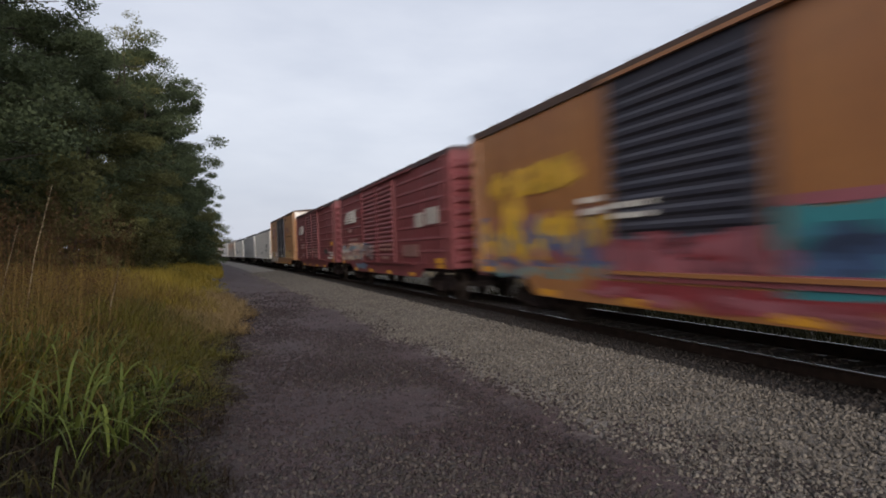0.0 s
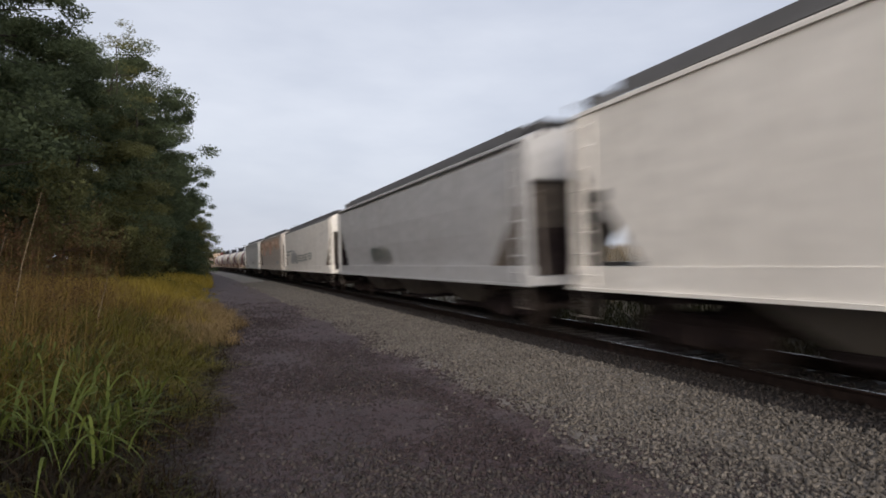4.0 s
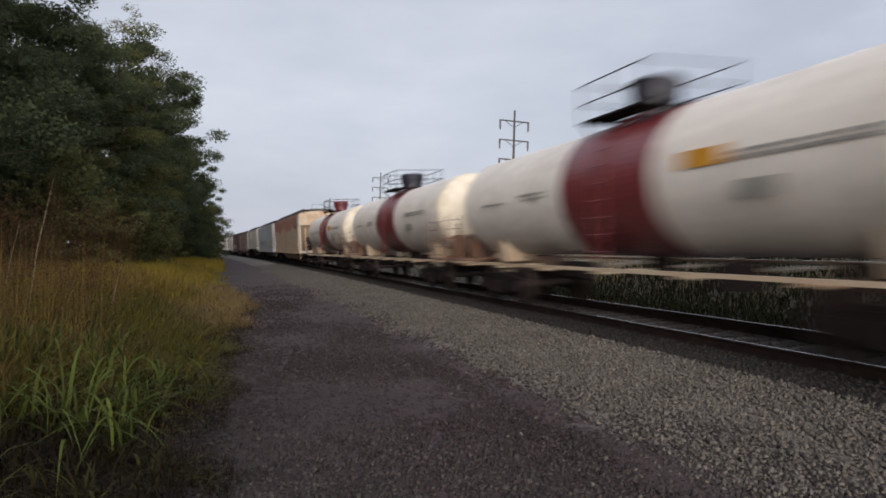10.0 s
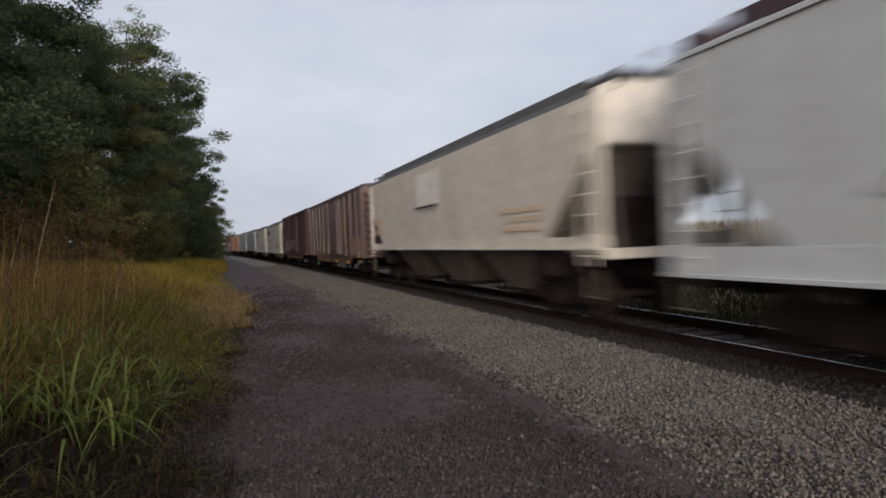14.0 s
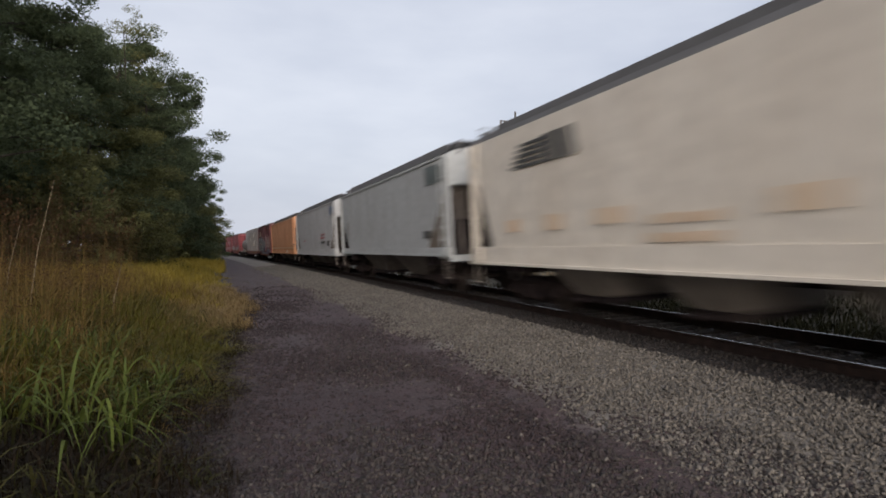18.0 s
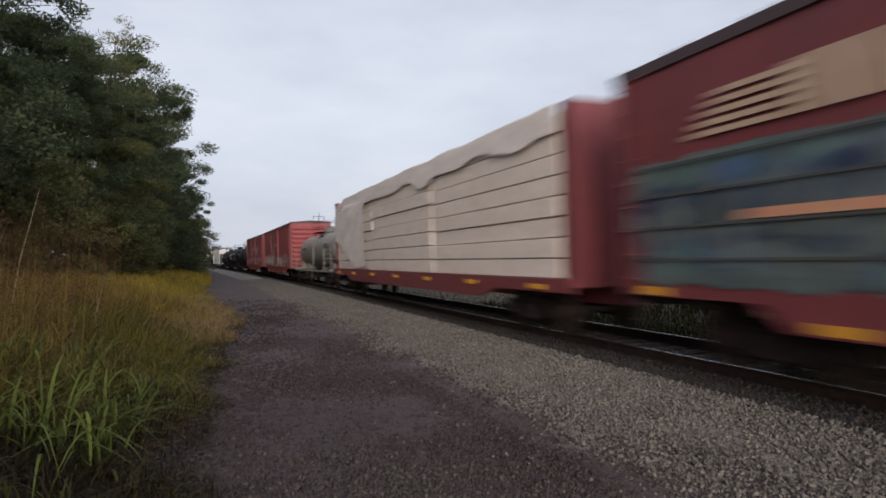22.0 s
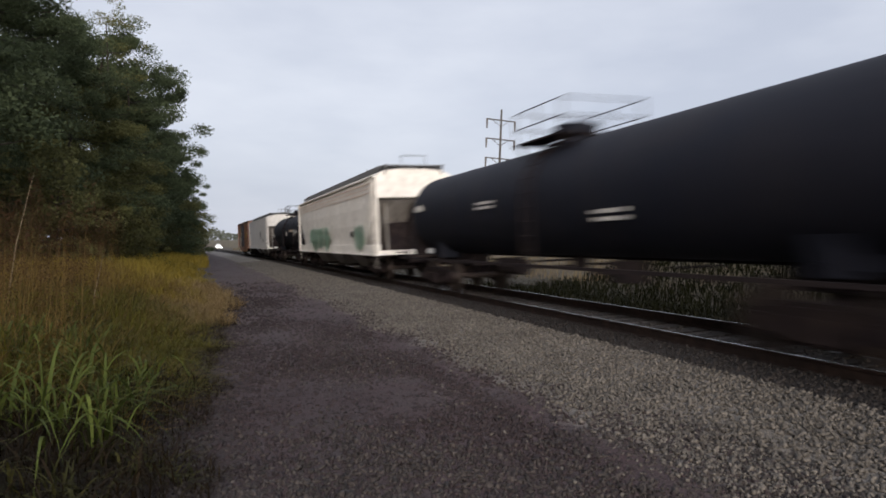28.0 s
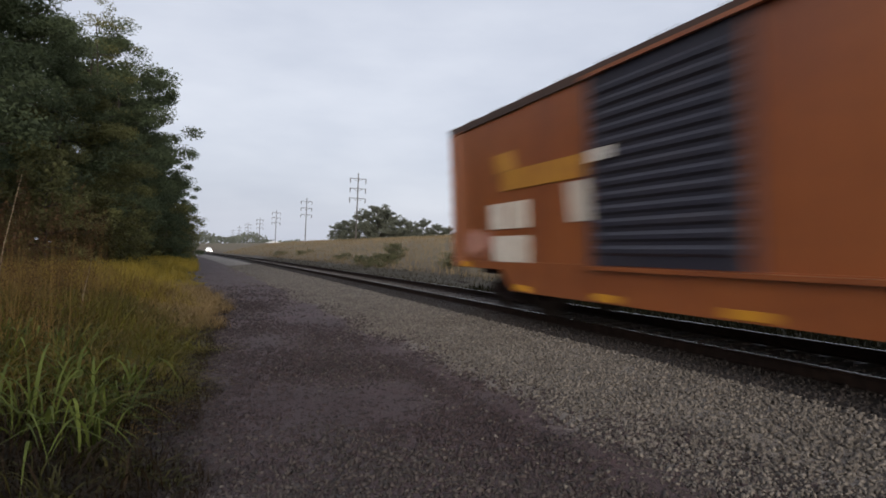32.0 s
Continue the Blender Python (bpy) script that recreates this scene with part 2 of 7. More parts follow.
# ---- ground: one sheet along the line, out to the horizon ----
def ground_height(w):
    """Height over the path, w metres to the right of the track's middle."""
    knots = ((-400, 0.9), (-60, 0.7), (-14, 0.5), (-10.2, 0.34), (-9.2, 0.2), (-8.3, 0.06), (-7.6, 0.0), (-4.5, 0.0), (-3.9, 0.06), (-1.75, 0.3), (-1.35, 0.27), (0, 0.31),
             (1.35, 0.36), (1.75, 0.4), (3.8, 0.05), (6.0, -0.1), (9.0, 0.3), (14, 1.7), (19, 2.9), (25, 3.8), (30, 4.5), (40, 5.1), (400, 7.0))
    for (a, za), (b, zb) in zip(knots, knots[1:]):
        if w <= b:
            return za + (zb - za) * max(0.0, (w - a) / (b - a))
    return knots[-1][1]


def build_ground():
    ws = [-3000, -900, -400, -120, -60, -30, -22, -16, -13, -11, -9.5, -8.7, -8.2, -7.7, -7.2, -6.5, -5.5, -4.8, -4.3, -3.9, -3.4, -2.8, -2.2, -2.0, -1.75, -1.5, -1.3, -0.9, -0.4, 0, 0.4, 0.9, 1.3, 1.5,
          1.75, 2.4, 3.1, 3.8, 5, 6.5, 8, 9.5, 11.5, 13.5, 16, 19, 24, 30, 40, 60, 90, 150, 300, 700, 1500, 3000]
    ss = [-1500, -500, -150, -60, -30] + [-20 + i * 0.8 for i in range(100)] + [60 + 2.5 * i for i in range(40)] + [160 + 12 * i for i in range(20)] + [420, 520, 680, 900, 1200, 1600, 2200, 3000]
    bm = bmesh.new()
    across = bm.verts.layers.float.new("across")
    grid = []
    for s in ss:
        row = []
        for w in ws:
            rough = 0.03 if (-8.4 < w < -4) else (0.012 if abs(w) < 4 else 0.12)
            z = ground_height(w) + rough * noise.noise(Vector((s * 0.5, w * 0.7, 3.1))) + (0.3 * rough * noise.noise(Vector((s * 2.1, w * 2.3, 7.7))))
            # past the end of the curve the sheet runs straight on
            if s > 900:
                p = on_line(900, w, z) + Vector((-math.sin(900 / RADIUS), math.cos(900 / RADIUS), 0)) * (s - 900)
            elif s < -150:
                p = on_line(-150, w, z) + Vector((math.sin(150 / RADIUS), math.cos(150 / RADIUS), 0)) * (s + 150)
            else:
                p = on_line(s, w, z)
            row.append(bm.verts.new(p))
            row[-1][across] = w
        grid.append(row)
    for i in range(len(ss) - 1):
        for j in range(len(ws) - 1):
            f = bm.faces.new((grid[i][j], grid[i][j + 1], grid[i + 1][j + 1], grid[i + 1][j]))
            f.smooth = True
    me = done(bm, "ground")
    me.materials.append(M_GROUND)
    return tagged(new("ground", me), "dry grassy ground with a dark cinder path and a bed of pale ballast", "ground", kind="structure")


build_ground()


def rail_ring(w):
    prof = [(-0.07, -0.18), (0.07, -0.18), (0.07, -0.168), (0.012, -0.15), (0.01, -0.045), (0.035, -0.035), (0.037, -0.012), (0.03, -0.004), (-0.03, -0.004), (-0.037, -0.012), (-0.035, -0.035), (-0.01, -0.045), (-0.012, -0.15), (-0.07, -0.168)]
    return [(w + a, b) for a, b in prof]


def build_track():
    group = thing("railway_track", "rusty steel rails on dark timber ties in ballast", "railway track")
    ss = [-40 + 5 * i for i in range(80)]
    for w in (-0.7525, 0.7525):
        bm = bmesh.new()
        loft(bm, [[line_pose(s) @ Vector((x, 0, z)) for x, z in rail_ring(w)] for s in ss])
        rail = part("rail", bm, M_RAIL, group)
        bm = bmesh.new()
        loft(bm, [[line_pose(s) @ Vector((w + x, 0, z)) for x, z in ((-0.012, -0.005), (0.012, -0.005), (0.01, 0.0), (-0.01, 0.0))] for s in ss])
        part("running_surface", bm, M_RAILHEAD, rail, "bright worn rail head")
    tie = shared("tie", lambda bm: box(bm, -1.3, 1.3, -0.115, 0.115, -0.36, -0.185))
    for i in range(290):
        s = -6 + 0.55 * i
        part("tie", tie, M_TIE, group, at=line_pose(s) @ pose(rng_ties.uniform(-0.05, 0.05), 0, rng_ties.uniform(-0.012, 0.004), 0, 0, rng_ties.uniform(-1.2, 1.2)))
    return group


rng_ties = random.Random(4)
build_track()


# ---- loose stones and grass as dense meshes ----
def mesh_from(name, co, faces):
    """A mesh from an array of points and an array of faces of one length."""
    me = bpy.data.meshes.new(name)
    n, k = faces.shape
    me.vertices.add(len(co))
    me.vertices.foreach_set("co", np.asarray(co, np.float32).ravel())
    me.loops.add(n * k)
    me.loops.foreach_set("vertex_index", faces.astype(np.int32).ravel())
    me.polygons.add(n)
    me.polygons.foreach_set("loop_start", np.arange(0, n * k, k, dtype=np.int32))
    me.update(calc_edges=True)
    return me


CUBE = np.array([(-1, -1, -1), (1, -1, -1), (1, 1, -1), (-1, 1, -1), (-1, -1, 1), (1, -1, 1), (1, 1, 1), (-1, 1, 1)], float)
CUBE_F = np.array([(0, 3, 2, 1), (4, 5, 6, 7), (0, 1, 5, 4), (1, 2, 6, 5), (2, 3, 7, 6), (3, 0, 4, 7)])


def stones(name, label, mat, places, sizes, seed):
    """Crushed stones: cubes knocked out of shape, turned at random."""
    g = np.random.default_rng(seed)
    n = len(places)
    v = CUBE[None] * g.uniform(0.45, 1.0, (n, 1, 3)) + g.normal(0, 0.26, (n, 8, 3))
    v[:, 4:, :2] *= g.uniform(0.45, 0.95, (n, 1, 1))
    q = g.normal(0, 1, (n, 4))
    q[:, 1:3] *= 0.7
    q /= np.linalg.norm(q, axis=1, keepdims=True)
    w, x, y, z = q.T
    r = np.stack([1 - 2 * (y * y + z * z), 2 * (x * y - z * w), 2 * (x * z + y * w), 2 * (x * y + z * w), 1 - 2 * (x * x + z * z), 2 * (y * z - x * w), 2 * (x * z - y * w), 2 * (y * z + x * w), 1 - 2 * (x * x + y * y)], 1).reshape(n, 3, 3)
    v = np.einsum("nij,nkj->nki", r, v) * (sizes[:, None, None] * 0.5) + places[:, None, :]
    f = (CUBE_F[None] + 8 * np.arange(n)[:, None, None]).reshape(-1, 4)
    me = mesh_from(name, v.reshape(-1, 3), f)
    me.materials.append(mat)
    return tagged(new(name, me), label, "gravel", kind="stuff")


def scatter(n, s0, s1, w0, w1, seed, near=1.6):
    """n places between s0 and s1 along the line, thicker towards s0, resting on the ground."""
    g = np.random.default_rng(seed)
    s = s0 + (s1 - s0) * (g.uniform(0.06, 1, n) ** near - 0.06 ** near)
    w = g.uniform(w0, w1, n)
    h = np.array([ground_height(a) for a in w])
    r = RADIUS + w
    return np.stack([TRACK_X - RADIUS + r * np.cos(s / RADIUS), r * np.sin(s / RADIUS), h], 1), s, w, g


M_STONE = stony("crushed_limestone", (0.028, 0.024, 0.021), (0.19, 0.169, 0.147))
M_DARKBALLAST = stony("soiled_ballast", (0.008, 0.0065, 0.006), (0.03, 0.024, 0.022))
M_CINDER = stony("dark_cinders", (0.008, 0.0056, 0.0059), (0.055, 0.037, 0.039))
M_CRIB = stony("greyish_ballast", (0.03, 0.026, 0.024), (0.135, 0.117, 0.107))
M_COARSE = stony("mixed_gravel", (0.005, 0.004, 0.0038), (0.085, 0.069, 0.063))
M_PALE = stony("pale_gravel", (0.03, 0.025, 0.022), (0.14, 0.12, 0.105))


def wander(s, w, a, b):
    return np.array([noise.noise(Vector((x * a, y * b, 1.3))) for x, y in zip(s, w)])


def both_ways(n, s0, s1, w0, w1, seed, near):
    """Stones thick before the camera, and thinning out behind it."""
    p, s, w, g = scatter(n, s0, s1, w0, w1, seed, near)
    q, t, v, _ = scatter(n // 3, s0, -14, w0, w1, seed + 50, 1.0)
    return np.concatenate([p, q]), np.concatenate([s, np.zeros(len(q))]), np.concatenate([s, t]), np.concatenate([w, v]), g


def lay_stones():
    p, far, s, w, g = both_ways(105000, 1.5, 62, -5.3, -1.9, 1, 1.6)
    edge = np.clip((w + 4.6 + 0.5 * wander(s, w, 0.5, 0.6)) / 0.75, 0, 1) ** 1.7
    keep = g.uniform(0, 1, len(p)) < np.clip(edge, 0.012, 1)
    p, far = p[keep], far[keep]
    p[:, 2] += g.uniform(-0.006, 0.022, len(p))
    stones("ballast", "pale crushed stone ballast sloping from the track", M_STONE, p, g.uniform(0.014, 0.043, len(p)) * (1 + far / 42), 2)
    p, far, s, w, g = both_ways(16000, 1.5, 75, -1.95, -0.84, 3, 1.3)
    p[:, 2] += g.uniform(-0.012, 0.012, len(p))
    stones("soiled_ballast", "dark ballast round the ends of the ties", M_DARKBALLAST, p, g.uniform(0.03, 0.06, len(p)), 4)
    p, far, s, w, g = both_ways(15000, 1.5, 90, -0.66, 2.6, 9, 1.3)
    keep = (w < 0.66) | (w > 1.55)
    p, far = p[keep], far[keep]
    p[:, 2] += g.uniform(-0.006, 0.02, len(p))
    stones("crib_ballast", "greyish ballast between the rails and on the far shoulder", M_CRIB, p, g.uniform(0.03, 0.06, len(p)), 10)
    # dark cinders thickest near the camera; their tone also carries the lens fall-off
    p, far, s, w, g = both_ways(120000, 1.4, 30, -8.2, -3.6, 5, 2.6)
    keep = g.uniform(0, 1, len(p)) < np.clip(0.65 + 1.0 * wander(s, w, 0.6, 0.9), 0.3, 1) * np.clip((34 - s) / 26, 0, 1)
    p, far = p[keep], far[keep]
    stones("cinder_gravel", "dark brown cinder gravel on the path", M_CINDER, p, 0.007 + 0.034 * g.uniform(0, 1, len(p)) ** 2.2 * (1 + far / 18), 6)
    p, far, s, w, g = both_ways(9000, 1.6, 45, -8.1, -3.9, 7, 1.9)
    keep = g.uniform(0, 1, len(p)) < np.clip(0.2 + 1.7 * wander(s, w, 0.45, 0.8) + np.where(w > -5.0, 0.12, 0), 0.02, 1)
    p, far = p[keep], far[keep]
    p[:, 2] += 0.003
    stones("scattered_gravel", "scattered pale stones on the dark path", M_PALE, p, g.uniform(0.008, 0.03, len(p)) * (1 + far / 40), 8)
    # a coarse washed-out spread across the path, and a pale patch beyond it
    g = np.random.default_rng(21)
    s, w = g.uniform(2.6, 6.6, 26000), g.uniform(-8.25, -3.4, 26000)
    keep = g.uniform(0, 1, len(s)) < np.clip((5.5 - s + 1.4 * wander(s, w, 0.9, 0.7)) / 1.2, 0.03, 1)
    s, w = s[keep], w[keep]
    a, b = g.normal(9.4, 1.5, 1500), g.normal(-5.55, 0.5, 1500)
    s, w = np.concatenate([s, a]), np.concatenate([w, b])
    h = np.array([ground_height(k) for k in w])
    r = RADIUS + w
    p = np.stack([TRACK_X - RADIUS + r * np.cos(s / RADIUS), r * np.sin(s / RADIUS), h + 0.004], 1)
    stones("coarse_gravel", "coarse mixed gravel washed out on the path", M_COARSE, p, 0.009 + 0.042 * g.uniform(0, 1, len(p)) ** 2.0, 22)


lay_stones()


# ---- rolling stock: x across (the camera's side is negative), y along the car, z over the rail tops ----
M_TRUCK = material("dirty_cast_steel", (0.014, 0.0098, 0.0112), 0.9, 0.0, grain=0.4, stains=0.5, dirt=(0.03, 0.021, 0.017), stain_size=0.8, spec=0.15)
M_WHEEL = material("worn_wheel_steel", (0.06, 0.045, 0.04), 0.6, 0.6, grain=0.3, stains=0.4, stain_size=0.4)
M_UNDER = material("underframe_black", (0.016, 0.0118, 0.0138), 0.9, 0.0, grain=0.4, stains=0.4, dirt=(0.036, 0.027, 0.023), stain_size=1.2, spec=0.15)
M_GREYROOF = material("galvanised_roof", (0.115, 0.115, 0.12), 0.75, 0.1, grain=0.2, stains=0.35, dirt=(0.08, 0.075, 0.075))
M_DARK = material("dark_bay_steel", (0.15, 0.128, 0.113), 0.85, 0.0, grain=0.3, stains=0.45, dirt=(0.075, 0.06, 0.05), stain_size=1.0)
M_YELLOWMARK = material("reflective_yellow", (0.6, 0.29, 0.025), 0.5, grain=0.15, stains=0.2)
M_WHITEMARK = material("white_stencil", (0.6, 0.58, 0.55), 0.7, grain=0.2, stains=0.4, stain_size=0.6)
M_BLACKMARK = material("black_stencil", (0.06, 0.06, 0.06), 0.7, grain=0.2, stains=0.3)

PAINT = {}


def paint(name, colour, **kw):
    if name not in PAINT:
        args = dict(rough=0.42, grain=0.12, grain_size=0.7, stains=0.36, stain_size=2.0, bump=0.12, bump_size=1.6, streak=3.5, coat=0.9)
        args.update(kw)
        PAINT[name] = material(name, colour, **args)
    return PAINT[name]


WHEELSETS = []


def wheel_mesh(bm):
    """A wheelset about its axle, which lies along x."""
    for w in (-0.7525, 0.7525):
        o = 1 if w > 0 else -1
        prof = [(-0.065, 0.08), (-0.065, 0.39), (-0.068, 0.475), (-0.035, 0.49), (-0.03, 0.468), (0.06, 0.457), (0.06, 0.39), (0.02, 0.36), (0.015, 0.16), (0.07, 0.14), (0.07, 0.08)]
        seg = 20
        loft(bm, [[(w + o * a, r * math.cos(2 * math.pi * i / seg), r * math.sin(2 * math.pi * i / seg)) for a, r in prof] for i in range(seg + 1)], closed=False, caps=False)
    rod(bm, (-1.0, 0, 0), (1.0, 0, 0), 0.08, 10)


def side_frame_mesh(bm):
    """A cast truck side: a bow from axle box to axle box with an open middle."""
    outer = [(-1.12, 0.40), (-1.12, 0.60), (-0.75, 0.66), (-0.45, 0.72), (0.45, 0.72), (0.75, 0.66), (1.12, 0.60), (1.12, 0.40), (0.78, 0.40), (0.5, 0.28), (0.3, 0.2), (-0.3, 0.2), (-0.5, 0.28), (-0.78, 0.40)]
    plate(bm, outer, -0.07, 0.07)
    for y in (-0.89, 0.89):
        box(bm, -0.11, 0.11, y - 0.15, y + 0.15, 0.32, 0.56)
        rod(bm, (-0.16, y, 0.42), (0.12, y, 0.42), 0.1, 10)
    for y in (-0.22, 0, 0.22):
        rod(bm, (-0.1, y, 0.26), (-0.1, y, 0.55), 0.075, 8)
    box(bm, -0.1, 0.1, -0.38, 0.38, 0.55, 0.66)


def bolster_mesh(bm):
    box(bm, -0.95, 0.95, -0.2, 0.2, 0.45, 0.72)
    rod(bm, (0, 0, 0.7), (0, 0, 0.85), 0.2, 12)


def add_truck(car, y):
    tr = new("truck")
    tr.parent = car
    tr.matrix_basis = pose(0, y, 0)
    for x in (-1.0, 1.0):
        part("side_frame", shared("side_frame", side_frame_mesh), M_TRUCK, tr, at=pose(x, 0, 0))
    part("bolster", shared("bolster", bolster_mesh), M_TRUCK, tr)
    for d in (-0.89, 0.89):
        ob = part("wheelset", shared("wheelset", wheel_mesh), M_WHEEL, tr, at=pose(0, d, 0.457))
        WHEELSETS.append((ob, car, d))


def coupler_mesh(bm):
    box(bm, -0.09, 0.09, 0.0, 0.55, 0.75, 0.95)
    box(bm, -0.2, 0.2, 0.5, 0.8, 0.7, 1.0)
    box(bm, -0.3, 0.3, -0.25, 0.05, 0.68, 1.05)


def add_running_gear(car, length, overhang=2.3):
    for y in (-1, 1):
        add_truck(car, y * (length / 2 - overhang))
        part("coupler", shared("coupler", coupler_mesh), M_TRUCK, car, at=pose(0, y * (length / 2 - 0.1), 0, 0, 0, 0 if y > 0 else 180))


def ladder_mesh(height, width=0.42, rungs=7):
    def build(bm):
        for y in (0, width):
            box(bm, -0.015, 0.015, y - 0.015, y + 0.015, 0, height)
        for i in range(rungs):
            z = height * (i + 0.5) / rungs
            rod(bm, (-0.05, 0, z), (-0.05, width, z), 0.012, 5)
            for y in (0, width):
                box(bm, -0.06, 0.0, y - 0.015, y + 0.015, z - 0.015, z + 0.015)
    return build


def bars(car, name, mat, x, y0, z0, lines, label=""):
    """Unreadable lettering as plain bars: lines of (dy, dz, length, height)."""
    bm = bmesh.new()
    for dy, dz, a, b in lines:
        box(bm, x, x + 0.012, y0 + dy, y0 + dy + a, z0 + dz, z0 + dz + b)
    return tagged(part(name, bm, mat, car, label), kind="stuff")


def lettering(rng, width, rows, h=0.14):
    out = []
    for r in range(rows):
        y, z = 0.0, -r * h * 1.7
        while y < width:
            a = rng.uniform(0.1, 0.32)
            out.append((y, z, a, h * rng.uniform(0.8, 1)))
            y += a + rng.uniform(0.05, 0.12)
    return out


def blob(bm, cy, cz, ry, rz, rng, x, depth, zlim):
    """One flat lick of sprayed paint with an uneven outline."""
    n = 14
    ph = rng.uniform(0, 6.28)
    pts = []
    for i in range(n):
        a = 2 * math.pi * i / n
        k = 1 + 0.28 * math.sin(3 * a + ph) + rng.uniform(-0.18, 0.18)
        pts.append((cy + ry * k * math.cos(a), min(max(cz + rz * k * math.sin(a), zlim[0]), zlim[1])))
    plate(bm, pts, x - depth, x)


def graffiti(car, x, y0, y1, z0, z1, colours, seed, letters=5, wild=False):
    """Sprayed letters as overlapping licks of paint, each colour a part."""
    rng = random.Random(seed)
    n = len(colours)
    for ci, mat in enumerate(colours):
        bm = bmesh.new()
        for k in range(letters):
            c = y0 + (k + 0.5) * (y1 - y0) / letters
            w = (y1 - y0) / letters
            shrink = 1 - 0.22 * ci
            for _ in range(3 if wild else 2):
                blob(bm, c + rng.uniform(-0.3, 0.3) * w, z0 + (z1 - z0) * rng.uniform(0.25, 0.75), w * rng.uniform(0.2, 0.5) * shrink, (z1 - z0) * rng.uniform(0.16, 0.42) * shrink, rng, x, 0.004 + 0.004 * ci + 0.0005 * k, (z0, z1))
            # strokes
            for _ in range(2):
                y = c + rng.uniform(-0.4, 0.4) * w
                z = z0 + (z1 - z0) * rng.uniform(0.1, 0.5)
                lean = rng.uniform(-0.25, 0.25)
                h = (z1 - z0) * rng.uniform(0.3, 0.5)
                t = rng.uniform(0.07, 0.14)
                plate(bm, [(y, z), (y + t, z), (y + t + lean, min(z + h, z1)), (y + lean, min(z + h, z1))], x - 0.006 - 0.004 * ci - 0.0005 * k, x)
        tagged(part("graffiti", bm, mat, car, "sprayed graffiti lettering"), kind="stuff")


def place_car(name, label, category, front, rear):
    car = thing(name, label, category, "cars of the freight train")
    car["span"] = ((front + rear) / 2, rear - front)
    TRAIN.append((car, (front + rear) / 2))
    return car, rear - front


TRAIN = []
P_FILM = material("milky_plastic_film", (0.72, 0.655, 0.635), 0.35, grain=0.12, grain_size=0.5, stains=0.4, stain_size=0.9, bump=0.5, bump_size=4, dirt=(0.58, 0.5, 0.47))


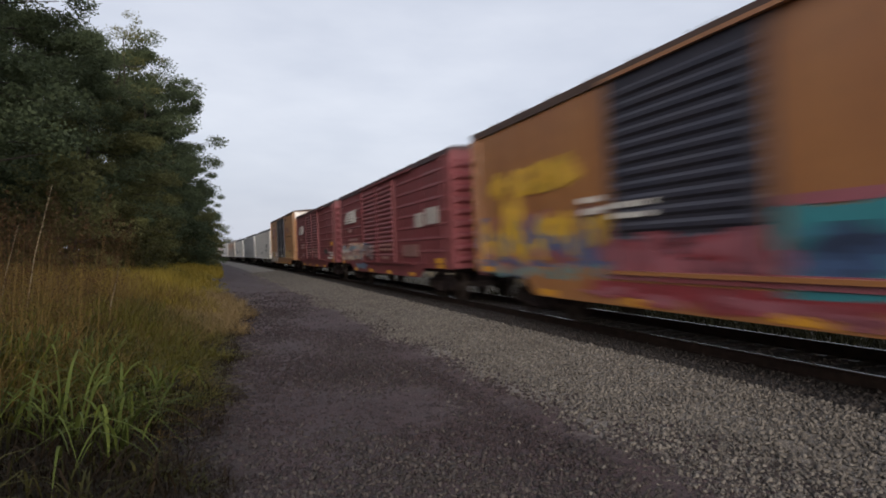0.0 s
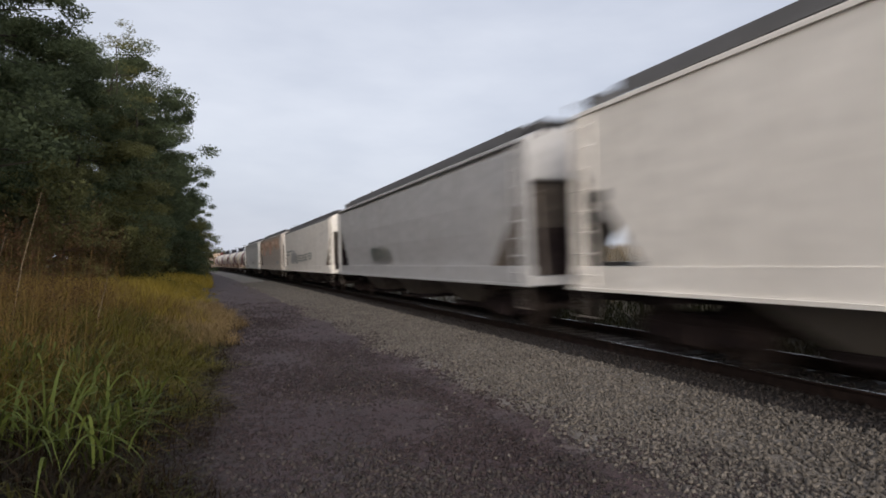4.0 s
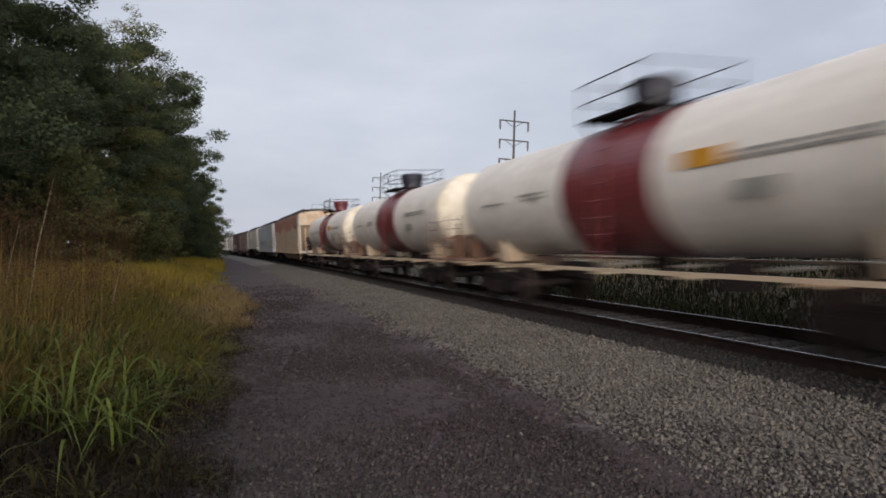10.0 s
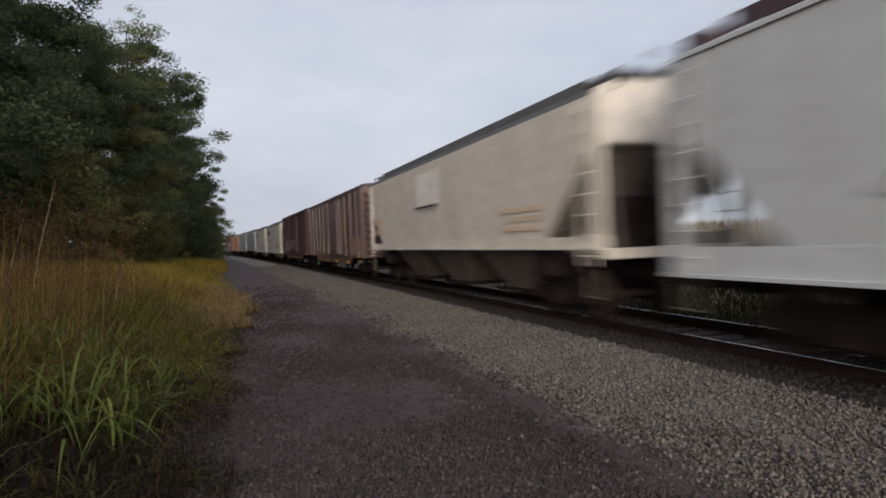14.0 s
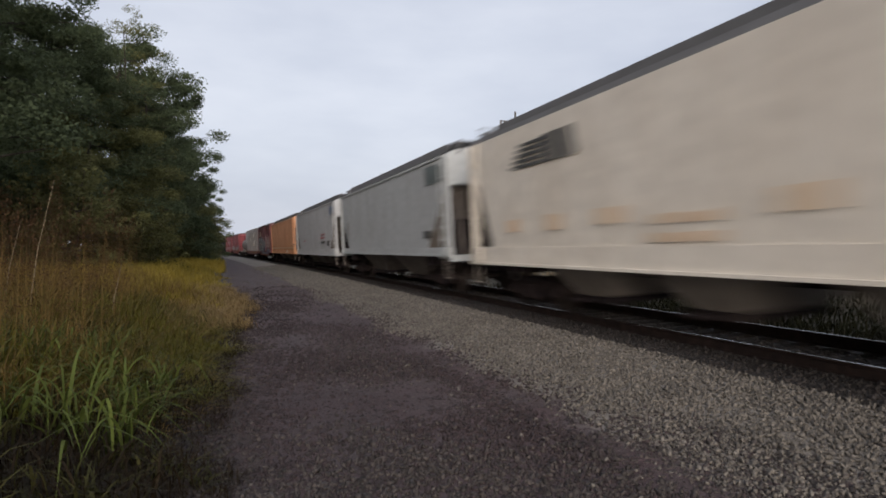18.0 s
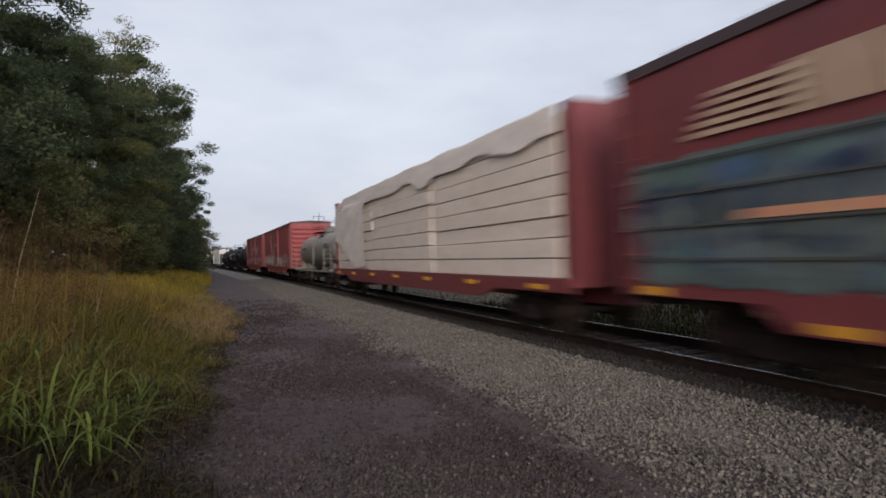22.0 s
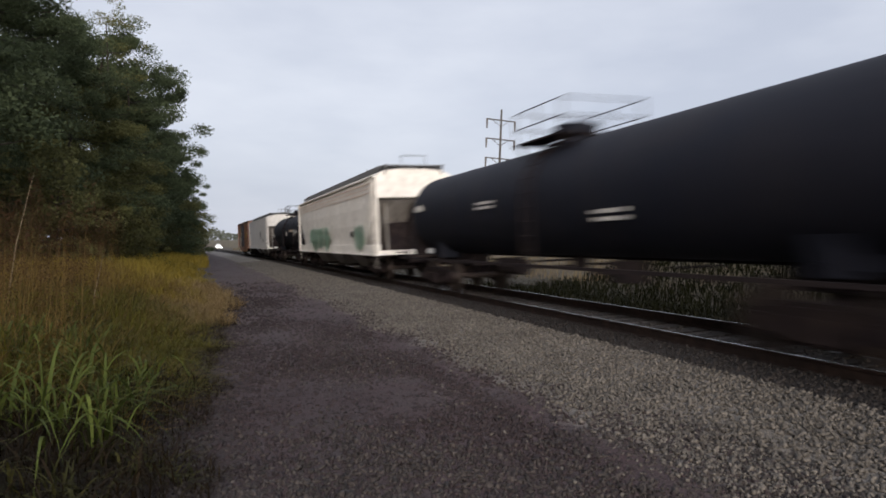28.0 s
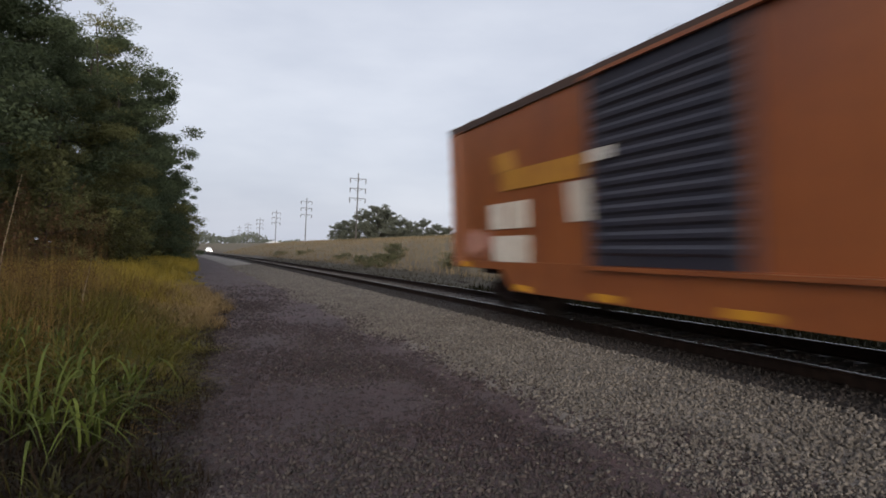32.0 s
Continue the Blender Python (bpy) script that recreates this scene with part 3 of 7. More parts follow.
# ---- boxcars ----
def boxcar(label, front, rear, side, height=4.45, sill=0.66, door=None, door_mat=None, roof=None, ribs=0, end_mat=None, louvres=None, width=3.05, reflectors=True, door_style="corrugated", rib_z=(1.45, 1.85, 2.25, 2.65, 3.05, 3.45, 3.85)):
    car, L = place_car("boxcar", label, "boxcar", front, rear)
    h, w = L / 2, width / 2
    end_mat = end_mat or side
    eave = height - 0.12
    bm = bmesh.new()
    box(bm, -w + 0.05, w - 0.05, -h + 0.06, h - 0.06, 1.0, eave - 0.05)
    part("shell", bm, side, car)
    # side sheets: lapped panels on the near side, one wall behind
    for sx in (-1, 1):
        n = max(8, int(L / 1.25))
        d0, d1 = (door[0], door[1]) if door else (0, 0)
        back = bmesh.new()
        for i in range(n):
            a, b = -h + L * i / n, -h + L * (i + 1) / n
            for lo, hi in ((a, min(b, d0)), (max(a, d1), b)) if door else ((a, b),):
                if hi - lo > 0.05:
                    x0, x1 = sorted((sx * (w - 0.05), sx * (w - (0.012 if i % 2 else 0.004))))
                    if sx < 0:
                        bm = bmesh.new()
                        box(bm, x0, x1, lo, hi - 0.012, 1.05, eave)
                        part("side_panel", bm, side, car)
                    else:
                        box(back, x0, x1, lo, hi, 1.05, eave)
        if sx > 0:
            part("side_wall", back, side, car)
        for i in range(ribs + 1 if ribs else 0):
            y = -h + 0.08 + (L - 0.16) * i / ribs
            if not (door and door[0] - 0.1 < y < door[1] + 0.1):
                x0, x1 = sorted((sx * (w - 0.01), sx * (w + 0.045)))
                bm = bmesh.new()
                box(bm, x0, x1, y - 0.05, y + 0.05, 1.0, eave)
                part("side_post", bm, side, car)
        bm = bmesh.new()
        for a, b in ((-h, -h + 2.6), (h - 2.6, h)):
            x0, x1 = sorted((sx * (w - 0.05), sx * (w + 0.012)))
            plate(bm, [(a, 0.98), (b, 0.98), (b, 1.14), (a, 1.14)], x0, x1)
        x0, x1 = sorted((sx * (w - 0.05), sx * (w + 0.016)))
        plate(bm, [(-h + 2.55, 0.98), (-h + 3.1, sill), (h - 3.1, sill), (h - 2.55, 0.98), (h - 2.55, 1.16), (-h + 2.55, 1.16)], x0, x1)
        part("side_sill", bm, side, car)
        bm = bmesh.new()
        x0, x1 = sorted((sx * (w - 0.05), sx * (w + 0.03)))
        box(bm, x0, x1, -h, h, eave - 0.13, eave)
        part("top_chord", bm, roof or M_GREYROOF, car)
        if door:
            dm = door_mat or side
            bm = bmesh.new()
            x0, x1 = sorted((sx * (w - 0.03), sx * (w + 0.03)))
            box(bm, x0, x1, d0 + 0.02, d1 - 0.02, 1.16, eave - 0.14)
            dl = part("door", bm, dm, car)
            leaves = [(d0, d1)] if door_style != "double" else [(d0, (d0 + d1) / 2), ((d0 + d1) / 2, d1)]
            for a, b in leaves:
                if door_style == "plug":
                    x0, x1 = sorted((sx * (w + 0.03), sx * (w + 0.07)))
                    for z in (1.25, 1.9, 2.75, 3.6, eave - 0.35):
                        bm = bmesh.new()
                        box(bm, x0, x1, a + 0.06, b - 0.06, z, z + 0.07)
                        part("door_rib", bm, dm, dl)
                    for y in (a + 0.06, (a + b) / 2 - 0.04, b - 0.14):
                        bm = bmesh.new()
                        box(bm, x0, x1, y, y + 0.08, 1.25, eave - 0.3)
                        part("door_post", bm, dm, dl)
                else:
                    m = 13 if door_style == "corrugated" else 16
                    step = (eave - 1.6) / m
                    for i in range(m):
                        z = 1.32 + step * i
                        bm = bmesh.new()
                        xa, xb = sx * (w + 0.03), sx * (w + (0.05 if door_style == "plain" else 0.068))
                        loft(bm, [[(xa, a + 0.1, z), (xa, b - 0.1, z), (xa, b - 0.1, z + step * 0.75), (xa, a + 0.1, z + step * 0.75)],
                                  [(xb, a + 0.16, z + step * 0.2), (xb, b - 0.16, z + step * 0.2), (xb, b - 0.16, z + step * 0.5), (xb, a + 0.16, z + step * 0.5)]])
                        part("door_rib", bm, dm, dl)
            for y in (d0 + 0.05, d1 - 0.05) + (((d0 + d1) / 2,) if door_style == "double" else ()):
                bm = bmesh.new()
                xx = sx * (w + 0.07)
                rod(bm, (xx, y, 1.15), (xx, y, eave - 0.2), 0.03, 6)
                part("lock_bar", bm, dm, dl)
            x0, x1 = sorted((sx * (w + 0.018), sx * (w + 0.1)))
            for z in (1.08, eave - 0.15):
                bm = bmesh.new()
                box(bm, x0, x1, d0 - 2.2, d1 + 0.1, z, z + 0.06)
                part("door_track", bm, side, car)
        if louvres:
            for a, b in louvres:
                for z in rib_z:
                    bm = bmesh.new()
                    xa, xb = sx * (w - 0.01), sx * (w + 0.009)
                    loft(bm, [[(xa, a, z), (xa, b, z), (xa, b, z + 0.12), (xa, a, z + 0.12)], [(xb, a + 0.04, z + 0.03), (xb, b - 0.04, z + 0.03), (xb, b - 0.04, z + 0.06), (xb, a + 0.04, z + 0.06)]])
                    part("side_rib", bm, side, car)
    # corrugated ends
    for sy in (-1, 1):
        bm = bmesh.new()
        y0, y1 = sorted((sy * (h - 0.06), sy * h))
        box(bm, -w, w, y0, y1, 1.0, eave)
        end = part("end_wall", bm, end_mat, car)
        m = 9
        for i in range(m):
            bm = bmesh.new()
            z = 1.15 + (eave - 1.35) * i / m
            ya, yb = sy * h, sy * (h + 0.1)
            loft(bm, [[(-w + 0.1, ya, z), (-w + 0.1, ya, z + 0.24), (w - 0.1, ya, z + 0.24), (w - 0.1, ya, z)], [(-w + 0.22, yb, z + 0.08), (-w + 0.22, yb, z + 0.16), (w - 0.22, yb, z + 0.16), (w - 0.22, yb, z + 0.08)]])
            part("end_rib", bm, end_mat, end)
        # ladders at the corner posts
        for sx in (-1, 1):
            part("ladder", shared("ladder_%.1f" % (eave - 1.1), ladder_mesh(eave - 1.15, rungs=9)), end_mat, car, at=pose(sx * (w + 0.05), sy * (h - 0.3) - 0.21, 1.05, 0, 0, 0))
            bm = bmesh.new()
            for yy in (0.0, 0.42):
                box(bm, -0.012, 0.012, yy, yy + 0.02, 0.6, 1.0)
            box(bm, -0.02, 0.02, 0, 0.44, 0.58, 0.605)
            part("stirrup", bm, M_UNDER, car, at=pose(sx * (w - 0.02), sy * (h - 0.35) - 0.21, 0))
    # roof: low ridge, panel seams, overhanging eave
    bm = bmesh.new()
    slab(bm, [(-w - 0.03, eave), (w + 0.03, eave), (w + 0.03, eave + 0.03), (0, height + 0.02), (-w - 0.03, eave + 0.03)], -h - 0.05, h + 0.05)
    rf = part("roof", bm, roof or M_GREYROOF, car)
    n = int(L / 1.25)

    def seam(bm):
        for sx in (-1, 1):
            loft(bm, [[(sx * (w + 0.02), -0.04, eave + 0.03), (sx * (w + 0.02), 0.04, eave + 0.03), (sx * (w + 0.02), 0.04, eave + 0.075), (sx * (w + 0.02), -0.04, eave + 0.075)],
                      [(0, -0.04, height + 0.02), (0, 0.04, height + 0.02), (0, 0.04, height + 0.065), (0, -0.04, height + 0.065)]])
    ridge = shared("roof_seam_%.2f_%s" % (height, (roof or M_GREYROOF).name), seam)
    for i in range(n + 1):
        part("roof_seam", ridge, roof or M_GREYROOF, rf, at=pose(0, -h + L * i / n, 0))
    bm = bmesh.new()
    box(bm, -0.2, 0.2, -h + 0.3, h - 0.3, 0.72, 1.0)
    for i in range(9):
        y = -h + 1.5 + (L - 3) * i / 8
        box(bm, -w + 0.08, w - 0.08, y - 0.06, y + 0.06, 0.86, 1.0)
    part("underframe", bm, M_UNDER, car)
    add_running_gear(car, L)
    if reflectors:
        n = 6
        for i in range(n):
            y = -h + 0.6 + (L - 1.6) * i / (n - 1)
            bm = bmesh.new()
            z = 1.0 if abs(y) > h - 3.1 else sill + 0.03
            box(bm, -w - 0.03, -w - 0.016, y, y + 0.55, z, z + 0.12)
            part("reflector", bm, M_YELLOWMARK, car, "yellow reflective strip")
    return car


# ---- covered hoppers ----
def hopper(label, front, rear, side, height=4.52, eave=4.12, floor=1.42, bays=3, roof=None, round_side=False, deep_sill=False, ribs=0, inside=None, shoulder_lines=True, top_mat=None, floor_drop=0.0, slope=(1.95, 0.32, 3.15), post_mat=None, bay_mat=None):
    car, L = place_car("covered_hopper", label, "hopper car", front, rear)
    h, w = L / 2, 1.58
    inside = inside or M_DARK
    post_mat = post_mat or side

    def section(y, zb, k=1.0):
        ww = w * k
        if round_side:
            half = [(ww - 0.1, zb), (ww - 0.02, zb + (eave - zb) * 0.3), (ww, zb + (eave - zb) * 0.55), (ww - 0.03, eave - 0.25), (ww - 0.12, eave), (ww - 0.38, eave + 0.14), (0.55, height - 0.2)]
        else:
            half = [(ww - 0.01, zb), (ww, zb + (eave - zb) * 0.3), (ww, zb + (eave - zb) * 0.6), (ww, eave - 0.12), (ww - 0.04, eave), (ww - 0.36, eave + 0.12), (0.55, height - 0.2)]
        return [(-x, y, z) for x, z in half] + [(x, y, z) for x, z in half[::-1]]

    # the hull: full length under the roof, slope sheets rising to both ends
    bm = bmesh.new()
    sb, st, sz = slope
    loft(bm, [section(-h + 0.12, sz + 0.05, 0.985), section(-h + st, sz), section(-h + sb, floor), section(h - sb, floor), section(h - st, sz), section(h - 0.12, sz + 0.05, 0.985)])
    bmesh.ops.recalc_face_normals(bm, faces=bm.faces[:])
    # downward faces of the end slopes take the inside material, mostly darker
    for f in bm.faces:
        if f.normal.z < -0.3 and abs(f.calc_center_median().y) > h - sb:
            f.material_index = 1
        elif f.normal.z > 0.22 and not shoulder_lines:
            f.material_index = 2
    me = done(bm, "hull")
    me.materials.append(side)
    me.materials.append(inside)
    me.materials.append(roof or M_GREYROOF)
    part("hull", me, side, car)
    for sx in (-1, 1):
        bm = bmesh.new()
        lo = floor - 0.38 - floor_drop
        x0, x1 = sorted((sx * (w - 0.14), sx * (w + 0.015)))
        box(bm, x0, x1, -h + 0.05, h - 0.05, lo, floor + 0.004)
        x0, x1 = sorted((sx * (w - 0.14), sx * (w + 0.06)))
        box(bm, x0, x1, -h + 0.05, h - 0.05, lo - 0.035, lo + 0.02)
        part("side_sill", bm, side, car)
        if shoulder_lines:
            bm = bmesh.new()
            x0, x1 = sorted((sx * (w - 0.12), sx * (w + 0.035)))
            box(bm, x0, x1, -h + 0.2, h - 0.2, eave - 0.1, eave - 0.04)
            part("eave_strip", bm, top_mat or side, car)
        for i in range(ribs):
            y = -h + 2.4 + (L - 4.8) * i / (ribs - 1)
            bm = bmesh.new()
            x0, x1 = sorted((sx * (w - 0.02), sx * (w + 0.09)))
            box(bm, x0, x1, y - 0.04, y + 0.04, floor - 0.05, eave - 0.05)
            part("side_post", bm, side, car)
        for sy in (-1, 1):
            # corner post, slanting side plate edge, ladder
            bm = bmesh.new()
            ya, yb = sorted((sy * (h - 0.24), sy * (h - 0.06)))
            x0, x1 = sorted((sx * (w - 0.1), sx * (w - 0.01)))
            box(bm, x0, x1, ya, yb, floor - 0.1, eave - 0.1)
            part("corner_post", bm, post_mat, car)
            part("ladder", shared("ladder_hop", ladder_mesh(2.9, rungs=8)), post_mat, car, at=pose(sx * (w + 0.03), sy * (h - 0.45) - 0.21, 1.1))
            bm = bmesh.new()
            for yy in (0.0, 0.42):
                box(bm, -0.012, 0.012, yy, yy + 0.02, 0.55, 1.05)
            box(bm, -0.02, 0.02, 0, 0.44, 0.53, 0.555)
            part("stirrup", bm, inside, car, at=pose(sx * (w - 0.04), sy * (h - 0.35) - 0.21, 0))
            bm = bmesh.new()
            x = sx * (w - 0.5)
            rod(bm, (x, sy * (h - 0.3), floor - 0.2), (x, sy * (h - 0.5), sz), 0.05, 6)
            rod(bm, (x, sy * (h - sb + 0.15), floor - 0.1), (x, sy * (h - 0.4), sz - 0.15), 0.045, 6)
            part("end_brace", bm, inside, car)
    for sy in (-1, 1):
        bm = bmesh.new()
        ya, yb = sorted((sy * (h - 1.1), sy * (h - 0.02)))
        box(bm, -w + 0.05, w - 0.05, ya, yb, floor - 0.3, floor - 0.24)
        ya, yb = sorted((sy * (h - 0.1), sy * h))
        box(bm, -w + 0.02, w - 0.02, ya, yb, floor - 0.4, floor - 0.22)
        part("end_platform", bm, post_mat, car)
        bm = bmesh.new()
        ya, yb = sorted((sy * (h - 0.12), sy * (h - 0.04)))
        box(bm, -w + 0.06, w - 0.06, ya, yb, sz + 0.08, eave - 0.08)
        part("end_wall", bm, side, car)
        bm = bmesh.new()
        seg = 14
        c = Vector((0.75, sy * (h - 0.02), 2.5))
        rod(bm, c, c + Vector((0, sy * 0.06, 0)), 0.26, seg)
        part("brake_wheel", bm, M_UNDER, car)
    # roof: hatch trough and running boards on brackets
    bm = bmesh.new()
    slab(bm, [(-0.42, height - 0.24), (0.42, height - 0.24), (0.42, height - 0.02), (0.3, height), (-0.3, height), (-0.42, height - 0.02)], -h + 0.9, h - 0.9)
    tr = part("hatch_trough", bm, roof or M_GREYROOF, car)
    bm = bmesh.new()
    n = int((L - 2) / 1.1)
    for i in range(n):
        y = -h + 1.2 + (L - 2.4) * i / (n - 1)
        box(bm, -0.46, 0.46, y - 0.05, y + 0.05, height - 0.25, height + 0.035)
    part("hatch_clamp", bm, roof or M_GREYROOF, tr)
    for sx in (-1, 1):
        bm = bmesh.new()
        x0, x1 = sorted((sx * 0.5, sx * 1.14))
        box(bm, x0, x1, -h + 0.9, h - 0.9, height - 0.05, height - 0.01)
        box(bm, *sorted((sx * 1.12, sx * 1.15)), -h + 0.9, h - 0.9, height - 0.22, height)
        for i in range(14):
            y = -h + 0.5 + (L - 1) * i / 13
            box(bm, x0, x1, y - 0.02, y + 0.02, height - 0.28, height - 0.05)
        part("running_board", bm, roof or M_GREYROOF, car)
    for sy in (-1, 1):
        bm = bmesh.new()
        ya, yb = sorted((sy * (h - 0.42), sy * (h - 0.02)))
        box(bm, -1.2, 1.2, ya, yb, height - 0.1, height - 0.06)
        for x in (-1.15, 1.15):
            box(bm, x - 0.02, x + 0.02, ya, yb, height - 0.4, height - 0.04)
        part("end_walkway", bm, roof or M_GREYROOF, car)
        bm = bmesh.new()
        for x in (-0.5, 0.5):
            rod(bm, (x, sy * (h - 0.1), height - 0.02), (x, sy * (h - 0.1), height + 0.3), 0.015, 5)
        rod(bm, (-0.5, sy * (h - 0.1), height + 0.3), (0.5, sy * (h - 0.1), height + 0.3), 0.015, 5)
        part("grab_iron", bm, roof or M_GREYROOF, car)
    # discharge bays
    span = (L - 5.4) / bays
    for i in range(bays):
        y = -L / 2 + 2.7 + span * (i + 0.5)
        bm = bmesh.new()
        a = span / 2 - 0.1
        loft(bm, [[(-w + 0.16, y - a, floor), (w - 0.16, y - a, floor), (w - 0.16, y + a, floor), (-w + 0.16, y + a, floor)],
                  [(-0.8, y - 0.3 * a, 0.42), (0.8, y - 0.3 * a, 0.42), (0.8, y + 0.3 * a, 0.42), (-0.8, y + 0.3 * a, 0.42)]])
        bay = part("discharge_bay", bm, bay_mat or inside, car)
        bm = bmesh.new()
        box(bm, -0.9, 0.9, y - 0.36 * a, y + 0.36 * a, 0.3, 0.42)
        rod(bm, (-1.3, y, 0.36), (1.3, y, 0.36), 0.035, 6)
        part("outlet_gate", bm, M_UNDER, bay)
    bm = bmesh.new()
    box(bm, -0.25, 0.25, -h + 0.25, h - 0.25, 0.78, 1.1)
    part("centre_sill", bm, M_UNDER, car)
    for sy in (-1, 1):
        bm = bmesh.new()
        box(bm, -0.95, 0.95, sy * (h - 0.62 * sb) - 0.06, sy * (h - 0.62 * sb) + 0.06, 1.0, min(2.5, sz - 0.6))
        part("end_bulkhead", bm, M_UNDER, car)
        bm = bmesh.new()
        box(bm, -w + 0.1, w - 0.1, sy * (h - 2.3) - 0.2, sy * (h - 2.3) + 0.2, 0.86, floor - 0.25)
        part("body_bolster", bm, M_UNDER, car)
        bm = bmesh.new()
        plate(bm, [(sy * (h - sb), 1.05), (sy * (h - 0.4 * sb), 1.05), (sy * (h - st - 0.1), sz - 0.12)], -0.04, 0.04)
        part("shear_plate", bm, M_UNDER, car)
    add_running_gear(car, L)
    return car


# ---- tank cars ----
def lathe(bm, prof, cz, seg=36, smooth=True, caps=True):
    """A profile of (y, radius) turned about a lengthwise axis at height cz."""
    rings = []
    for y, r in prof:
        rings.append([(r * math.sin(2 * math.pi * i / seg), y, cz + r * math.cos(2 * math.pi * i / seg)) for i in range(seg)])
    loft(bm, rings, caps=caps, smooth=smooth)


def dome_ends(h, r, depth=0.62, n=7):
    out = []
    for i in range(n):
        a = math.pi / 2 * i / n
        out.append((h - depth + depth * math.sin(a), r * math.cos(a)))
    return out + [(h, 0.02)]


def tank(label, front, rear, side, radius=1.28, centre=2.44, band=None, saddle_mat=None, dome_mat=None, platform=True, sill_mat=None, length_in=0.3, head_mat=None, tall=0.38):
    car, L = place_car("tank_car", label, "tank car", front, rear)
    h = L / 2 - length_in
    ends = dome_ends(h, radius, 0.55)
    bm = bmesh.new()
    lathe(bm, [(-h + 0.55, radius), (h - 0.55, radius)], centre, caps=False)
    barrel = part("barrel", bm, side, car)
    for sy in (-1, 1):
        bm = bmesh.new()
        lathe(bm, [(sy * (h - 0.62), radius + 0.004)] + [(sy * y, r + 0.004) for y, r in ends], centre, caps=False)
        part("tank_head", bm, head_mat or side, car)
    # weld seams round the shell
    for k in range(-3, 4):
        bm = bmesh.new()
        y = k * (h - 0.7) / 3.2
        lathe(bm, [(y - 0.03, radius - 0.01), (y - 0.02, radius + 0.006), (y + 0.02, radius + 0.006), (y + 0.03, radius - 0.01)], centre, 36, False)
        part("seam", bm, side, barrel)
    if band:
        bm = bmesh.new()
        lathe(bm, [(-1.38, radius - 0.02), (-1.38, radius + 0.012), (1.38, radius + 0.012), (1.38, radius - 0.02)], centre, 72, False)
        part("band", bm, band, car, "broad red painted band")
    dm = dome_mat or side
    bm = bmesh.new()
    lathe_top = centre + radius
    rod(bm, (0, 0, lathe_top - 0.1), (0, 0, lathe_top + 0.45 * tall), 0.4, 20)
    rod(bm, (0, 0, lathe_top + 0.45 * tall), (0, 0, lathe_top + 0.9 * tall), 0.44, 20, 0.47)
    rod(bm, (0, 0, lathe_top + 0.9 * tall), (0, 0, lathe_top + tall), 0.5, 20, 0.44)
    part("dome", bm, dm, car)
    if platform:
        pz = lathe_top + 0.02
        bm = bmesh.new()
        for x in (-0.75, 0.75):
            box(bm, x - 0.25, x + 0.25, -1.0, 1.0, pz, pz + 0.04)
        for y in (-0.8, 0.8):
            box(bm, -1.0, 1.0, y - 0.2, y + 0.2, pz, pz + 0.04)
        for x in (-0.95, 0.95):
            for y in (-0.9, 0.9):
                rod(bm, (x, y, pz), (x * 0.7, y, centre + radius * 0.7), 0.03, 5)
        part("platform", bm, M_UNDER, car)
        pts = [(-0.98, -0.98), (-0.98, 0.98), (0.98, 0.98), (0.98, -0.98)]
        for z in (0.36, 0.72):
            bm = bmesh.new()
            for (xa, ya), (xb, yb) in zip(pts, pts[1:] + pts[:1]):
                rod(bm, (xa, ya, pz + z), (xb, yb, pz + z), 0.014, 5)
            part("guard_rail", bm, M_UNDER, car)
        for x, y in pts + [(-0.98, 0), (0.98, 0)]:
            bm = bmesh.new()
            rod(bm, (x, y, pz), (x, y, pz + 0.72), 0.016, 5)
            part("rail_post", bm, M_UNDER, car)
    for sx in (-1, 1):
        x = sx * (radius + 0.03)
        bm = bmesh.new()
        for y in (-0.21, 0.21):
            for a, b in ((0.0, 0.35), (0.35, 0.7), (0.7, 1.05), (1.05, 1.35)):
                p0 = (sx * (radius + 0.08) * math.cos(a), y, centre + (radius + 0.08) * math.sin(a))
                p1 = (sx * (radius + 0.08) * math.cos(b), y, centre + (radius + 0.08) * math.sin(b))
                rod(bm, p0, p1, 0.022, 5)
            rod(bm, (sx * (radius + 0.08), y, 1.15), (sx * (radius + 0.08), y, centre), 0.022, 5)
        rungs = []
        for k in range(12):
            z = 1.3 + 0.3 * k
            if z < centre:
                px, pz = sx * (radius + 0.08), z
            else:
                a = (z - centre) / radius
                px, pz = sx * (radius + 0.08) * math.cos(a), centre + (radius + 0.08) * math.sin(a)
            rungs.append((px, pz))
        ladder = part("ladder", bm, band or sill_mat or M_UNDER, car)
        for px, pz in rungs:
            part("rung", shared("tank_rung", lambda b: rod(b, (0, -0.21, 0), (0, 0.21, 0), 0.015, 5)), band or sill_mat or M_UNDER, ladder, at=pose(px, 0, pz))
    # saddles and stub sills
    sm = saddle_mat or side
    for sy in (-1, 1):
        y = sy * (L / 2 - 2.25)
        bm = bmesh.new()
        pts = [(-0.85, 1.0), (0.85, 1.0)] + [(radius * 1.005 * math.cos(a), centre + radius * 1.005 * math.sin(a)) for a in [radians(-42 - 96 * i / 12) for i in range(13)]]
        slab(bm, pts, y - 0.22, y + 0.22)
        part("saddle", bm, sm, car)
        bm = bmesh.new()
        ya, yb = sorted((sy * (L / 2 - 3.4), sy * (L / 2 - 0.1)))
        box(bm, -0.28, 0.28, ya, yb, 0.76, 1.12)
        ya, yb = sorted((sy * (L / 2 - 0.9), sy * (L / 2 - 0.05)))
        box(bm, -1.45, 1.45, ya, yb, 1.0, 1.07)
        part("stub_sill", bm, sill_mat or M_UNDER, car)
        bm = bmesh.new()
